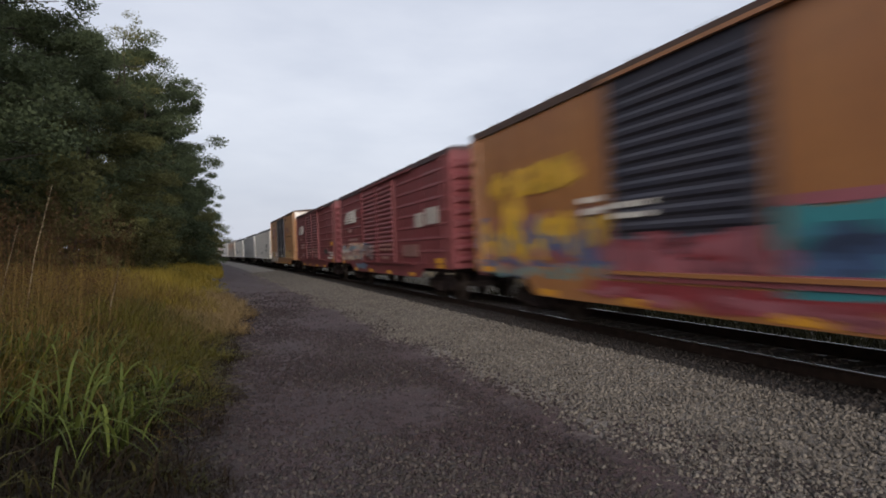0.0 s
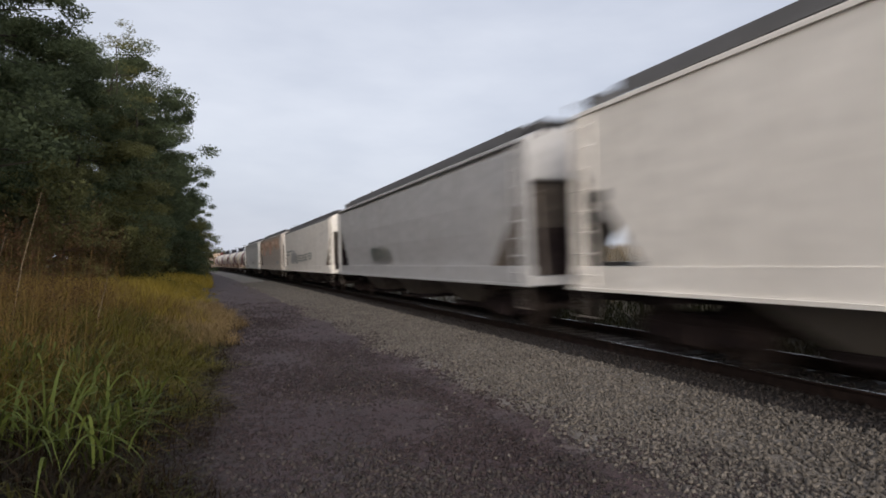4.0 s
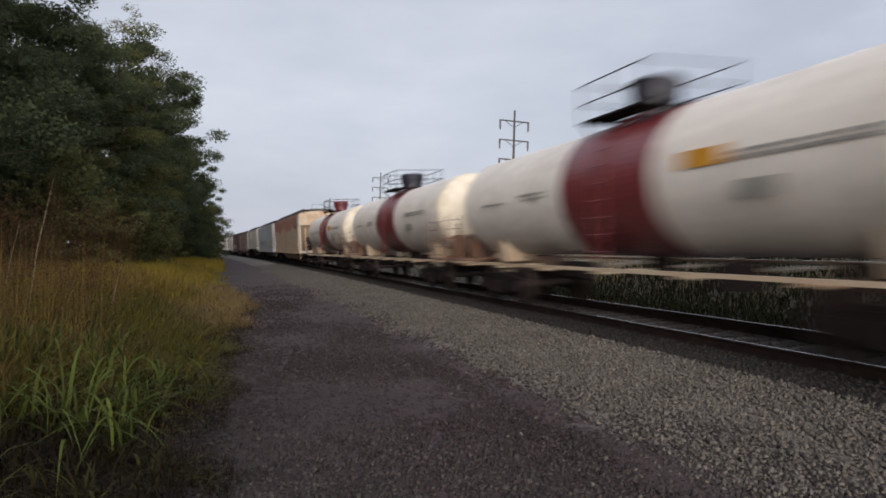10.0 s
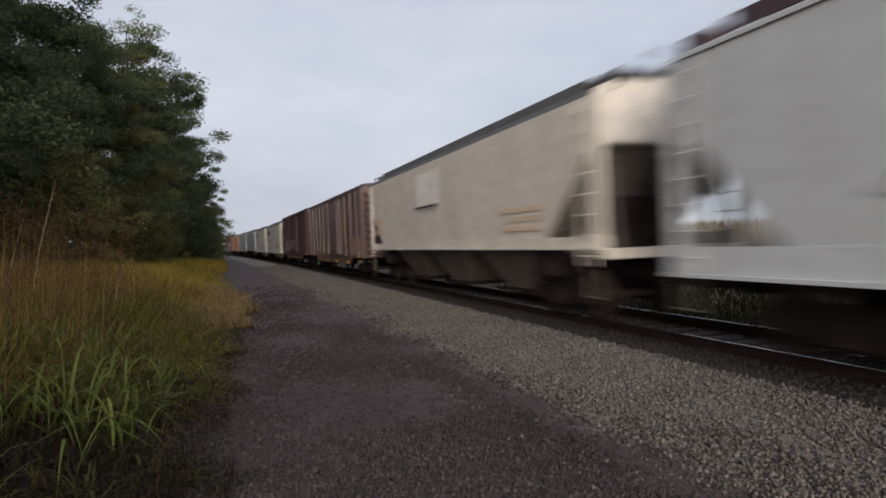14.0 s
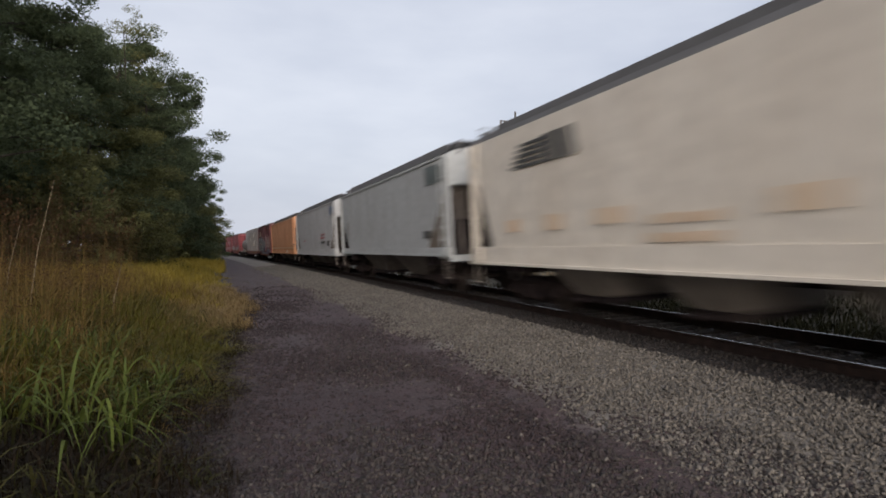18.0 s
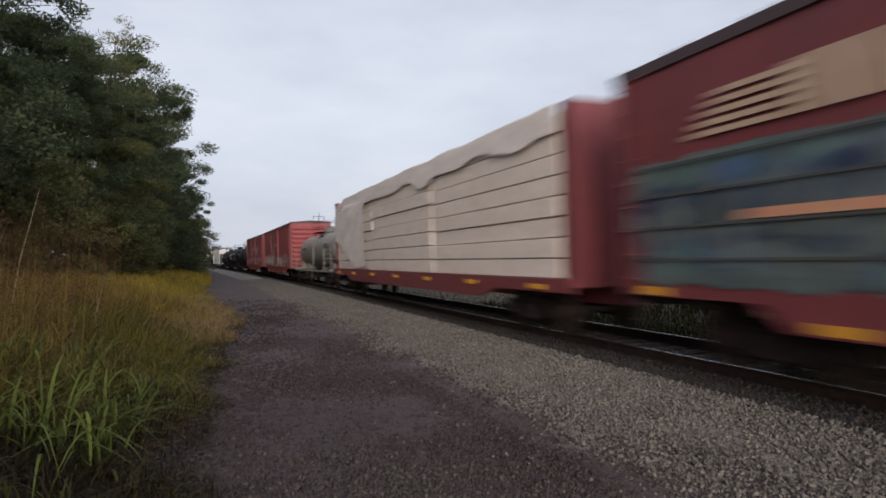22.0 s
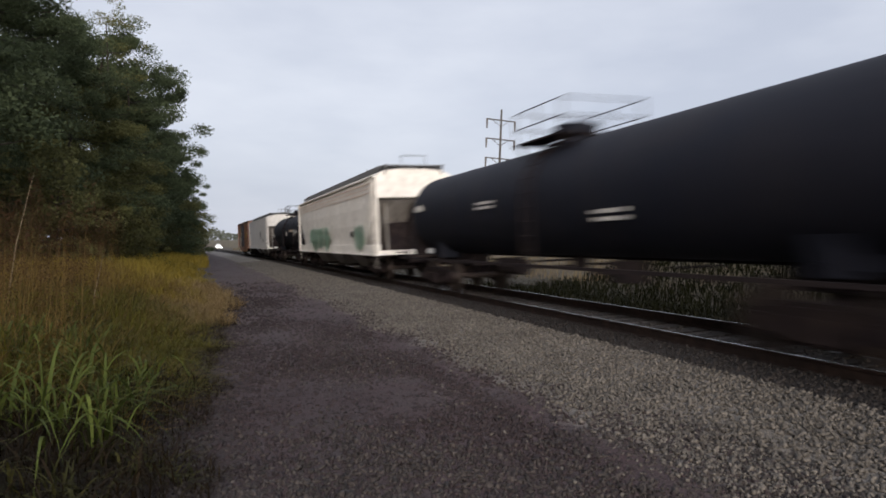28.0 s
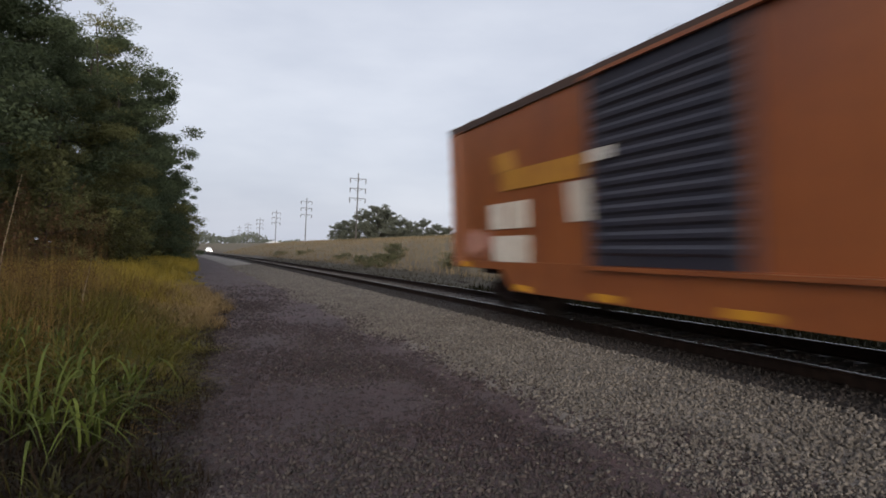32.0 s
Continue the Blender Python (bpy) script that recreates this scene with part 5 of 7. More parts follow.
stencils(car, P_RUSTSILL, BOX_X, ((6.0, 2.5, 1.2, 2, 0.09), (4.3, 2.12, 0.9, 1, 0.08), (6.6, 2.12, 0.8, 1, 0.08)), 56)
patch(car, "paint_panel", G_PINK, BOX_X - 0.012, 5.9, 6.15, 3.05, 4.25, "pink sprayed stroke", 0.75)
patch(car, "paint_panel", G_PINK, BOX_X - 0.014, 6.7, 6.95, 3.05, 4.1, "pink sprayed stroke", -0.75)

car = hopper("dusty white covered hopper with a grey roof walk", 72.2, 92.4, P_WHITE, post_mat=P_WHITE, inside=P_DARKBAY)
patch(car, "data_panel", M_BLACKMARK, HOP_X, -5.6, -4.8, 1.75, 2.05)
stencils(car, M_BLACKMARK, HOP_X, ((9.0, 2.5, 0.4, 2, 0.2), (-0.6, 1.72, 1.4, 2, 0.06), (-6.8, 2.6, 1.4, 4, 0.06)), 61)
patch(car, "paint_panel", G_ORANGE, HOP_X - 0.05, -8.4, -7.2, 1.06, 1.18, "faded orange stripe")
car = hopper("pale grey covered hopper with rounded sides", 94.0, 113.7, P_GREY, round_side=True)
graffiti(car, HOP_X, 0.5, 3.0, 1.6, 2.3, (G_SMOKE, G_GREY), 62, 2)
car = hopper("dusty white covered hopper with worn dark lettering", 115.3, 135.3, P_WHITE, ribs=0, shoulder_lines=False, height=4.4, eave=4.04)
graffiti(car, HOP_X, 2.9, 6.2, 1.5, 2.6, (P_GREY,), 63, 2)
stencils(car, G_SMOKE, HOP_X, ((7.0, 2.4, 1.1, 2, 0.14), (5.0, 2.45, 1.6, 1, 0.12), (2.6, 1.95, 0.7, 3, 0.12), (1.2, 2.05, 0.8, 3, 0.1), (-0.2, 2.05, 0.8, 3, 0.1), (-1.6, 2.1, 0.9, 3, 0.1), (-3.2, 2.15, 0.9, 3, 0.1)), 64)
car = hopper("white covered hopper with washed-out orange lettering", 136.9, 155.9, P_TANWHITE, round_side=True, roof=P_BLUEROOF)
for k in range(8):
    y = -7.4 + 2.05 * k
    wash(car, "orange_wash", G_ORANGEWASH, HOP_X, y, y + 2.05, 2.75 + 0.25 * math.sin(k * 2.3), 3.92, "faded orange bloom under the eave", 200 + k, 0.3)
for y0, y1, z0, z1, m in ((3.9, 4.9, 2.3, 3.45, G_REDORANGE), (-1.6, -0.2, 2.3, 3.5, G_REDORANGE), (5.2, 9.0, 3.1, 3.75, G_ORANGE), (0.2, 3.6, 3.25, 3.8, G_ORANGE), (-4.6, -2.2, 3.15, 3.7, G_ORANGE), (-6.6, -5.2, 3.2, 3.65, G_ORANGE), (6.0, 8.6, 2.4, 3.1, G_ORANGE)):
    wash(car, "faded_letter", m, HOP_X - 0.012, y0, y1, z0, z1, "washed-out orange letter", int(y0 * 10), 0.22)
patch(car, "data_panel", P_GREY, HOP_X - 0.01, -7.4, -5.6, 1.5, 1.85)
car = hopper("pale covered hopper with fine lines under the roof", 157.5, 176.0, P_OFFWHITE, round_side=True)
for z in (3.55, 3.72, 3.88):
    patch(car, "side_line", G_GREY, HOP_X - 0.002, -9.0, 9.0, z, z + 0.025)
stencils(car, M_BLACKMARK, HOP_X, ((7.9, 2.15, 0.8, 1, 0.25), (7.9, 1.75, 0.7, 1, 0.2), (4.2, 1.2, 1.0, 1, 0.16), (-3.0, 1.7, 1.1, 2, 0.14)), 65)

for k, (mid, dome) in enumerate(((185.1, P_NAVY), (200.7, P_NAVY), (216.3, P_NAVY), (231.7, P_NAVY), (247.4, P_TANKBAND))):
    car = tank("white tank car with a broad red band and rusty saddles", mid - 7.3, mid + 7.3, P_TANKWHITE, band=P_TANKBAND, dome_mat=dome, saddle_mat=P_TANKEND, sill_mat=P_RUSTSILL, head_mat=P_TANKHEAD, tall=0.68)
    x = -1.292
    if k in (1, 2, 4):
        patch(car, "placard", M_YELLOWMARK, x, -2.9, -2.1, 2.5, 2.75, "yellow warning placard")
    stencils(car, G_GREY, x, ((2.0, 2.5, 1.0, 2, 0.06), (-5.2, 2.6, 2.0, 2, 0.05), (4.0, 2.4, 1.2, 1, 0.06)), 70 + k)
    patch(car, "data_panel", G_GREY, x, -3.7, -3.2, 2.0, 2.25)

car = hopper("rust-washed tan covered hopper with faded red upper side", 256.6, 276.0, P_RUSTCREAM, top_mat=P_PINKWASH, post_mat=P_CREAM, inside=P_RUSTCREAM, bays=4)
for k in range(9):
    y = -8.8 + 2.0 * k
    wash(car, "rust_wash", P_PINKWASH, HOP_X, y, y + 1.99, 2.9 + 0.2 * math.sin(k * 1.9), 4.03, "faded red wash", k, 0.15)
graffiti(car, HOP_X - 0.035, -7.8, -7.0, 2.85, 3.35, (P_RED,), 66, 1)
patch(car, "paint_panel", G_SMOKE, HOP_X - 0.012, -9.4, -8.4, 3.2, 3.9, "grey painted-over patch")
stencils(car, G_GREY, HOP_X - 0.012, ((8.2, 2.35, 0.45, 2, 0.12), (-3.9, 1.95, 0.4, 2, 0.1), (-5.9, 1.95, 0.5, 1, 0.1), (-7.9, 2.4, 0.7, 3, 0.05)), 67)
patch(car, "weld_line", G_REDORANGE, HOP_X, -9.0, 9.0, 1.5, 1.53)
car = hopper("cool grey covered hopper with pale graffiti and a maroon roof", 277.6, 297.0, P_PALEBLUE, roof=P_MAROONROOF)
graffiti(car, HOP_X, -0.9, 6.4, 1.75, 2.35, (G_SMOKE, P_GREY), 68, 6)
graffiti(car, HOP_X, -6.6, -2.6, 1.55, 2.5, (G_OLIVE, G_WHITE, G_OLIVE), 69, 4, True)
car = hopper("cream covered hopper on a high open frame", 298.6, 316.0, P_CREAM, floor=1.62, height=4.55, eave=4.2, shoulder_lines=False, floor_drop=-0.18)
patch(car, "steel_ledge", M_BLACKMARK, HOP_X - 0.05, -0.3, 1.8, 2.7, 2.76)
patch(car, "data_panel", P_WHITE, HOP_X, -0.3, 1.8, 2.78, 3.8)
stencils(car, P_RUSTCREAM, HOP_X, ((6.4, 2.4, 1.0, 2, 0.25), (-6.5, 2.2, 1.5, 3, 0.12)), 75)
car = boxcar("rusty dark brown boxcar with pale patched sides", 317.7, 334.6, P_BROWN, ribs=12, door=(-2.2, 0.6), door_style="plain", height=4.45, roof=P_MAROONROOF)
for y0, y1, z0, z1 in ((0.7, 1.4, 1.4, 3.9), (-4.4, -3.6, 1.6, 3.7), (-2.0, 0.4, 3.5, 3.95), (5.6, 6.2, 2.4, 3.4), (-7.6, -5.2, 1.15, 2.0), (2.6, 5.2, 1.15, 1.7)):
    patch(car, "bare_patch", P_PATCH, BOX_X - 0.015, y0, y1, z0, z1, "bare patch of flaked paint", 0.1)
car = boxcar("brown boxcar with colourful graffiti", 336.3, 352.7, P_MAROON, door=(-2.45, 2.5), door_style="plain", height=4.5, roof=P_MAROONROOF)
stencils(car, G_FADE, BOX_X, ((6.6, 2.35, 0.8, 1, 0.2), (6.6, 1.9, 0.7, 1, 0.2), (5.6, 1.45, 1.8, 1, 0.07)), 76)
patch(car, "weld_line", G_RUSTPINK, BOX_X - 0.012, 2.6, 7.8, 2.72, 2.76)
graffiti(car, BOX_X - 0.02, 2.7, 6.0, 1.2, 2.3, (G_PINK, G_OLIVE, G_BLUE), 77, 4, True)
graffiti(car, BOX_X - 0.09, -2.2, 2.4, 1.2, 2.3, (G_BLUE, G_PINK), 78, 4, True)
car = hopper("tan-white covered hopper with dark lettering", 354.4, 370.3, P_CREAM, bays=3, shoulder_lines=False, eave=4.1, height=4.4, slope=(1.35, 0.45, 3.45), bay_mat=P_BAYCREAM, inside=P_BAYCREAM)
herald(car, M_BLACKMARK, HOP_X, 3.4, 3.05, 2.6, 0.55)
stencils(car, M_BLACKMARK, HOP_X, ((4.6, 1.75, 0.8, 2, 0.16), (-4.8, 1.6, 0.7, 1, 0.22), (5.2, 2.4, 0.5, 1, 0.25), (1.5, 2.3, 3.0, 1, 0.1)), 79)
car = hopper("tan-white covered hopper with a dark striped mark", 372.0, 387.2, P_CREAM, bays=3, shoulder_lines=False, eave=4.1, height=4.4, slope=(1.35, 0.45, 3.45), bay_mat=P_BAYCREAM, inside=P_BAYCREAM)
herald(car, M_BLACKMARK, HOP_X, 2.4, 3.1, 2.6, 0.55)
stencils(car, P_RUSTCREAM, HOP_X, ((4.8, 1.75, 0.5, 1, 0.3), (3.0, 1.75, 0.6, 1, 0.32), (1.0, 1.8, 0.7, 1, 0.32), (-1.0, 1.75, 1.3, 2, 0.16), (-2.6, 1.8, 0.8, 1, 0.3)), 80)
patch(car, "data_panel", M_BLACKMARK, HOP_X, -5.4, -4.6, 1.55, 1.78)
car = hopper("cool grey covered hopper with a dark upper patch", 388.8, 405.2, P_COOL, bays=2, floor_drop=-0.16)
patch(car, "paint_panel", G_SMOKE, HOP_X, -7.9, -6.3, 3.35, 3.9, "dark painted-over patch")
patch(car, "data_panel", M_BLACKMARK, HOP_X, -6.6, -5.9, 1.72, 1.95)
stencils(car, G_GREY, HOP_X, ((6.0, 2.6, 0.4, 3, 0.14),), 81)
car = hopper("light grey covered hopper with small red lettering", 406.8, 424.0, P_GREY)
stencils(car, G_RED, HOP_X, ((-4.9, 2.25, 1.3, 2, 0.12), (3.2, 1.95, 1.0, 1, 0.12)), 82)
stencils(car, M_BLACKMARK, HOP_X, ((7.0, 2.1, 0.4, 3, 0.12), (-5.0, 1.85, 1.6, 2, 0.05)), 83)
patch(car, "data_panel", M_BLACKMARK, HOP_X, -6.4, -5.7, 1.6, 1.9)
patch(car, "paint_panel", G_BLUE, HOP_X, -8.3, -7.0, 3.4, 3.85, "faded blue panel", 0.2)
car = hopper("orange covered hopper with a pale lower band", 425.6, 445.3, P_ORANGE, top_mat=P_PALEORANGE)
patch(car, "paint_panel", P_PALEORANGE, HOP_X, -9.4, 9.4, 1.46, 1.6)
patch(car, "data_panel", P_CREAM, HOP_X - 0.02, -5.0, -4.2, 1.1, 1.3)
car = boxcar("red boxcar covered with blue and pink graffiti", 447.0, 463.2, P_RED, height=4.5, door=(-2.7, 0.0), louvres=((0.2, 2.6), (-7.8, -5.2), (-5.1, -2.8)), rib_z=(1.55, 2.2, 2.85, 3.5), roof=P_MAROONROOF)
herald(car, P_TANMARK, BOX_X - 0.02, 3.7, 3.12, 2.8, 0.62)
wash(car, "paint_panel", G_SEADARK, BOX_X - 0.012, 2.5, 7.7, 1.05, 2.95, "dark teal sprayed ground", 188, 0.05)
wash(car, "paint_panel", G_NIGHT, BOX_X - 0.012, -2.6, 3.4, 0.86, 1.75, "dark blue sprayed ground", 189, 0.08)
for z in (1.5, 1.95, 2.4, 2.82):
    patch(car, "side_seam", M_BLACKMARK, BOX_X - 0.07, 2.6, 7.8, z, z + 0.035)
graffiti(car, BOX_X - 0.02, 2.7, 7.7, 1.1, 2.95, (G_SEAGREEN, G_BLUE, G_SMOKE), 84, 6, True)
graffiti(car, BOX_X - 0.04, 2.9, 7.4, 1.3, 2.8, (G_NIGHT, G_SMOKE), 184, 5, True)
patch(car, "paint_panel", G_REDORANGE, BOX_X - 0.066, 2.9, 5.6, 2.0, 2.12, "red sprayed streak")
graffiti(car, BOX_X - 0.03, 0.1, 2.8, 1.1, 3.1, (G_SEAGREEN, G_BLUE, G_SMOKE), 85, 4, True)
graffiti(car, BOX_X - 0.09, -2.6, -0.2, 1.2, 2.8, (G_BLUE, G_SMOKE), 86, 3, True)
graffiti(car, BOX_X - 0.03, -7.7, -2.7, 1.35, 3.3, (G_RED, G_FADE, G_WHITE), 87, 3, True)
graffiti(car, BOX_X - 0.03, -7.9, -2.5, 0.98, 1.5, (G_NIGHT, G_BLUE), 187, 5, True)
patch(car, "paint_panel", G_BLUE, BOX_X - 0.018, -4.8, 2.5, 0.8, 1.12, "dark blue sprayed sill")

car = centrebeam("red centre-beam flat car loaded with wrapped lumber", 464.8, 487.0, P_RED, P_WRAP)

car = tank("weathered grey tank car with a railed platform", 488.5, 502.0, P_TANKGREY, radius=1.12, centre=2.2, sill_mat=P_TANKGREY)
stencils(car, M_BLACKMARK, -1.132, ((-4.6, 2.5, 1.2, 4, 0.06), (3.0, 2.3, 1.6, 1, 0.16)), 88)
for i, (a, b) in enumerate(((503.2, 522.4), (524.4, 543.4))):
    car = boxcar("tall bright red boxcar with pale graffiti along the sill" if i == 0 else "tall bright red boxcar with faded lettering", a, b, P_RED2, height=4.58, sill=0.6, door=(-2.05, 3.0), door_style="plain", louvres=((-2.0, 0.45), (0.55, 2.9)), rib_z=(1.6, 2.2, 2.8, 3.35, 3.85), roof=P_MAROONROOF)
    stencils(car, M_WHITEMARK, BOX_X - 0.06, ((1.0, 2.45, 0.7, 2, 0.1), (-0.9, 3.05, 0.8, 2, 0.1), (1.2, 3.0, 0.3, 2, 0.1)), 90 + i)
    if i == 0:
        graffiti(car, BOX_X - 0.06, 0.4, 8.6, 1.1, 2.2, (G_FADE, G_NIGHT, G_WHITE), 92, 8, True)
        graffiti(car, BOX_X - 0.02, -4.8, 0.2, 1.05, 2.0, (G_WHITE, G_NIGHT, G_WHITE), 93, 5, True)
        graffiti(car, BOX_X - 0.02, -8.6, -5.0, 1.15, 2.2, (G_WHITE, G_PINK), 94, 3)
    else:
        graffiti(car, BOX_X - 0.095, -1.9, 2.9, 1.2, 2.1, (G_FADE, G_PINK), 95, 5, True)
        graffiti(car, BOX_X - 0.02, 3.1, 8.9, 1.15, 1.9, (G_FADE, G_PINK), 195, 6, True)
        graffiti(car, BOX_X - 0.02, -6.6, -2.1, 1.15, 2.1, (G_FADE, G_PINK), 196, 5, True)
        graffiti(car, BOX_X - 0.02, -4.6, -2.4, 2.2, 3.3, (G_FADE,), 96, 3, True)
        stencils(car, M_WHITEMARK, BOX_X, ((-5.6, 2.95, 0.8, 1, 0.16), (-7.6, 1.75, 1.0, 1, 0.25), (-8.9, 1.6, 1.2, 3, 0.06), (6.8, 2.4, 1.2, 1, 0.1)), 97)
    for y in (-6.2, -2.6, 6.6):
        patch(car, "warning_panel", M_YELLOWMARK, BOX_X - 0.03, y, y + 0.55, 1.12, 1.26, "yellow reflective panel")

for k, (a, r, c) in enumerate(((544.8, 1.3, 2.42), (563.3, 1.3, 2.42), (582.0, 1.24, 2.36))):
    car = tank("long black tank car with a railed platform", a, a + 17.4, P_TANKBLACK, radius=r, centre=c)
    x = -r - 0.012
    stencils(car, M_WHITEMARK, x, ((6.8, c + 0.1, 0.7, 1, 0.2), (-3.2, c - 0.4, 0.8, 2, 0.08), (1.8, c + 0.05, 0.7, 2, 0.07)), 100 + k)
    if k == 1:
        patch(car, "data_panel", P_RUSTCREAM, x, -3.6, -1.6, c + 0.35, c + 0.55)
    if k == 1:
        patch(car, "rust_stain", P_PINKWASH, x, 4.6, 5.4, c - 0.4, c + 0.4, "rust-red painted patch")
        stencils(car, M_WHITEMARK, x, ((2.0, c + 0.3, 3.2, 1, 0.2), (1.8, c - 0.3, 3.4, 2, 0.07)), 105)

car = hopper("white covered hopper with green sprayed letters", 601.9, 621.5, P_WHITE, round_side=True, post_mat=P_WHITE, inside=P_DARKBAY)
graffiti(car, HOP_X - 0.06, -0.8, 5.0, 1.08, 2.35, (G_GREEN, G_PALEGREEN), 106, 4, True)
graffiti(car, HOP_X - 0.06, -7.9, -6.6, 1.08, 2.3, (G_GREEN, G_PALEGREEN), 107, 2, True)
for k, z in enumerate((3.45, 3.62, 3.8)):
    patch(car, "side_line", G_ORANGE, HOP_X - 0.002, -9.2, 9.0, z, z + 0.02 + (0.015 if k == 2 else 0))
patch(car, "data_panel", M_BLACKMARK, HOP_X, -6.0, -5.4, 1.75, 2.0)
stencils(car, G_GREY, HOP_X, ((8.4, 2.4, 0.5, 2, 0.16),), 108)

car = tank("black tank car with a railed platform", 623.0, 638.5, P_TANKBLACK, radius=1.34, centre=2.45)
stencils(car, M_WHITEMARK, -1.352, ((-1.9, 2.35, 0.7, 4, 0.05), (6.0, 2.3, 0.6, 3, 0.06), (-6.8, 2.5, 1.6, 9, 0.02)), 109)
patch(car, "data_panel", P_RUSTCREAM, -1.352, -4.6, -3.1, 2.4, 2.55)
patch(car, "data_panel", G_GREY, -1.352, -5.6, -4.7, 2.1, 2.5)

car = hopper("light grey covered hopper with black lettering", 640.6, 659.5, P_OFFWHITE, post_mat=P_OFFWHITE, inside=P_DARKBAY)
stencils(car, M_BLACKMARK, HOP_X - 0.012, ((-3.95, 2.76, 0.85, 6, 0.08), (7.6, 2.75, 0.5, 2, 0.1), (-6.2, 1.9, 0.9, 2, 0.1)), 111)

car = boxcar("rusty orange boxcar with a black ribbed door", 660.9, 676.4, P_RUSTORANGE, height=4.5, sill=0.54, door=(-1.4, 1.75), door_mat=P_NAVY, roof=P_RUSTROOF)
patch(car, "paint_panel", G_OCHRE, BOX_X, 2.0, 5.0, 2.65, 3.05, "faded yellow mark", 0.05)
patch(car, "paint_panel", G_OCHRE, BOX_X, 4.4, 5.3, 3.06, 3.45, "faded yellow mark", 0.1)
for y, z in ((3.95, 1.85), (4.85, 1.85), (3.95, 1.15), (4.75, 1.15)):
    patch(car, "paint_panel", P_CREAM, BOX_X, y, y + 0.78, z, z + 0.55, "pale paint block")
patch(car, "paint_panel", P_CREAM, BOX_X, 1.85, 2.4, 1.9, 2.6, "pale paint block", 0.1)
graffiti(car, BOX_X, -5.4, -3.6, 2.2, 3.2, (G_YELLOW,), 112, 2)
patch(car, "paint_panel", G_YELLOW, BOX_X, -7.2, -6.4, 1.75, 1.95, "yellow stencilled panel")
patch(car, "data_panel", M_BLACKMARK, BOX_X, -6.9, -6.2, 1.35, 1.65)
patch(car, "data_panel", M_WHITEMARK, BOX_X - 0.08, 1.2, 1.7, 2.85, 3.05)
graffiti(car, BOX_X, 5.6, 7.2, 1.1, 1.9, (P_PINKWASH,), 113, 2)


# ---- wood at the edge of the path ----
M_LEAF = leafy("tree_leaves", (0.04, 0.055, 0.03), (0.12, 0.146, 0.072), size=0.3, through_light=0.35, spread=0.25)
M_LEAF2 = leafy("pale_tree_leaves", (0.064, 0.068, 0.028), (0.2, 0.195, 0.075), size=0.35, through_light=0.35, spread=0.25)
# distance haze is painted into these leaves: paler and greyer than near foliage
M_HAZE_LEAF = leafy("haze_pale_leaves", (0.1, 0.112, 0.09), (0.19, 0.2, 0.155), size=0.3, through_light=0.5, spread=0.3)
M_BARK = material("tree_bark", (0.05, 0.04, 0.03), 0.95, grain=0.4, grain_size=0.1, stains=0.4, bump=0.8, bump_size=20)
M_REED = leafy("green_reed_blades", (0.02, 0.03, 0.005), (0.13, 0.155, 0.038), (0.3, 0.29, 0.13), size=1.2)
M_BROAD = leafy("broad_green_blades", (0.019, 0.03, 0.005), (0.125, 0.155, 0.034), (0.25, 0.23, 0.085), size=1.5)
# dead brown grass, with the shade at the foot of the blades painted in
M_SHADED_THATCH = leafy("dead_thatch", (0.008, 0.0052, 0.0024), (0.034, 0.021, 0.009), size=1.0)
M_DRY = leafy("dry_grass_blades", (0.068, 0.043, 0.014), (0.23, 0.15, 0.048), (0.31, 0.21, 0.08), size=0.8)
M_STRAW = material("bleached_straw", (0.22, 0.17, 0.11), 0.85, grain=0.25, grain_size=0.1, stains=0.4, dirt=(0.16, 0.11, 0.06), stain_size=0.5)
M_SEED = leafy("brown_seed_heads", (0.028, 0.0145, 0.007), (0.1, 0.052, 0.022), size=0.8)
M_OLIVE = leafy("olive_grass_blades", (0.04, 0.038, 0.006), (0.19, 0.17, 0.026), size=0.9, spread=0.4)
M_YELLOWGRASS = leafy("yellow_grass_blades", (0.085, 0.066, 0.011), (0.42, 0.31, 0.05), size=0.45, spread=0.35)
M_TAN = leafy("bleached_grass_blades", (0.1, 0.066, 0.026), (0.36, 0.25, 0.115), size=0.6)
M_WEED = leafy("mixed_weed_leaves", (0.017, 0.02, 0.006), (0.08, 0.072, 0.021), (0.12, 0.07, 0.025), size=0.9)


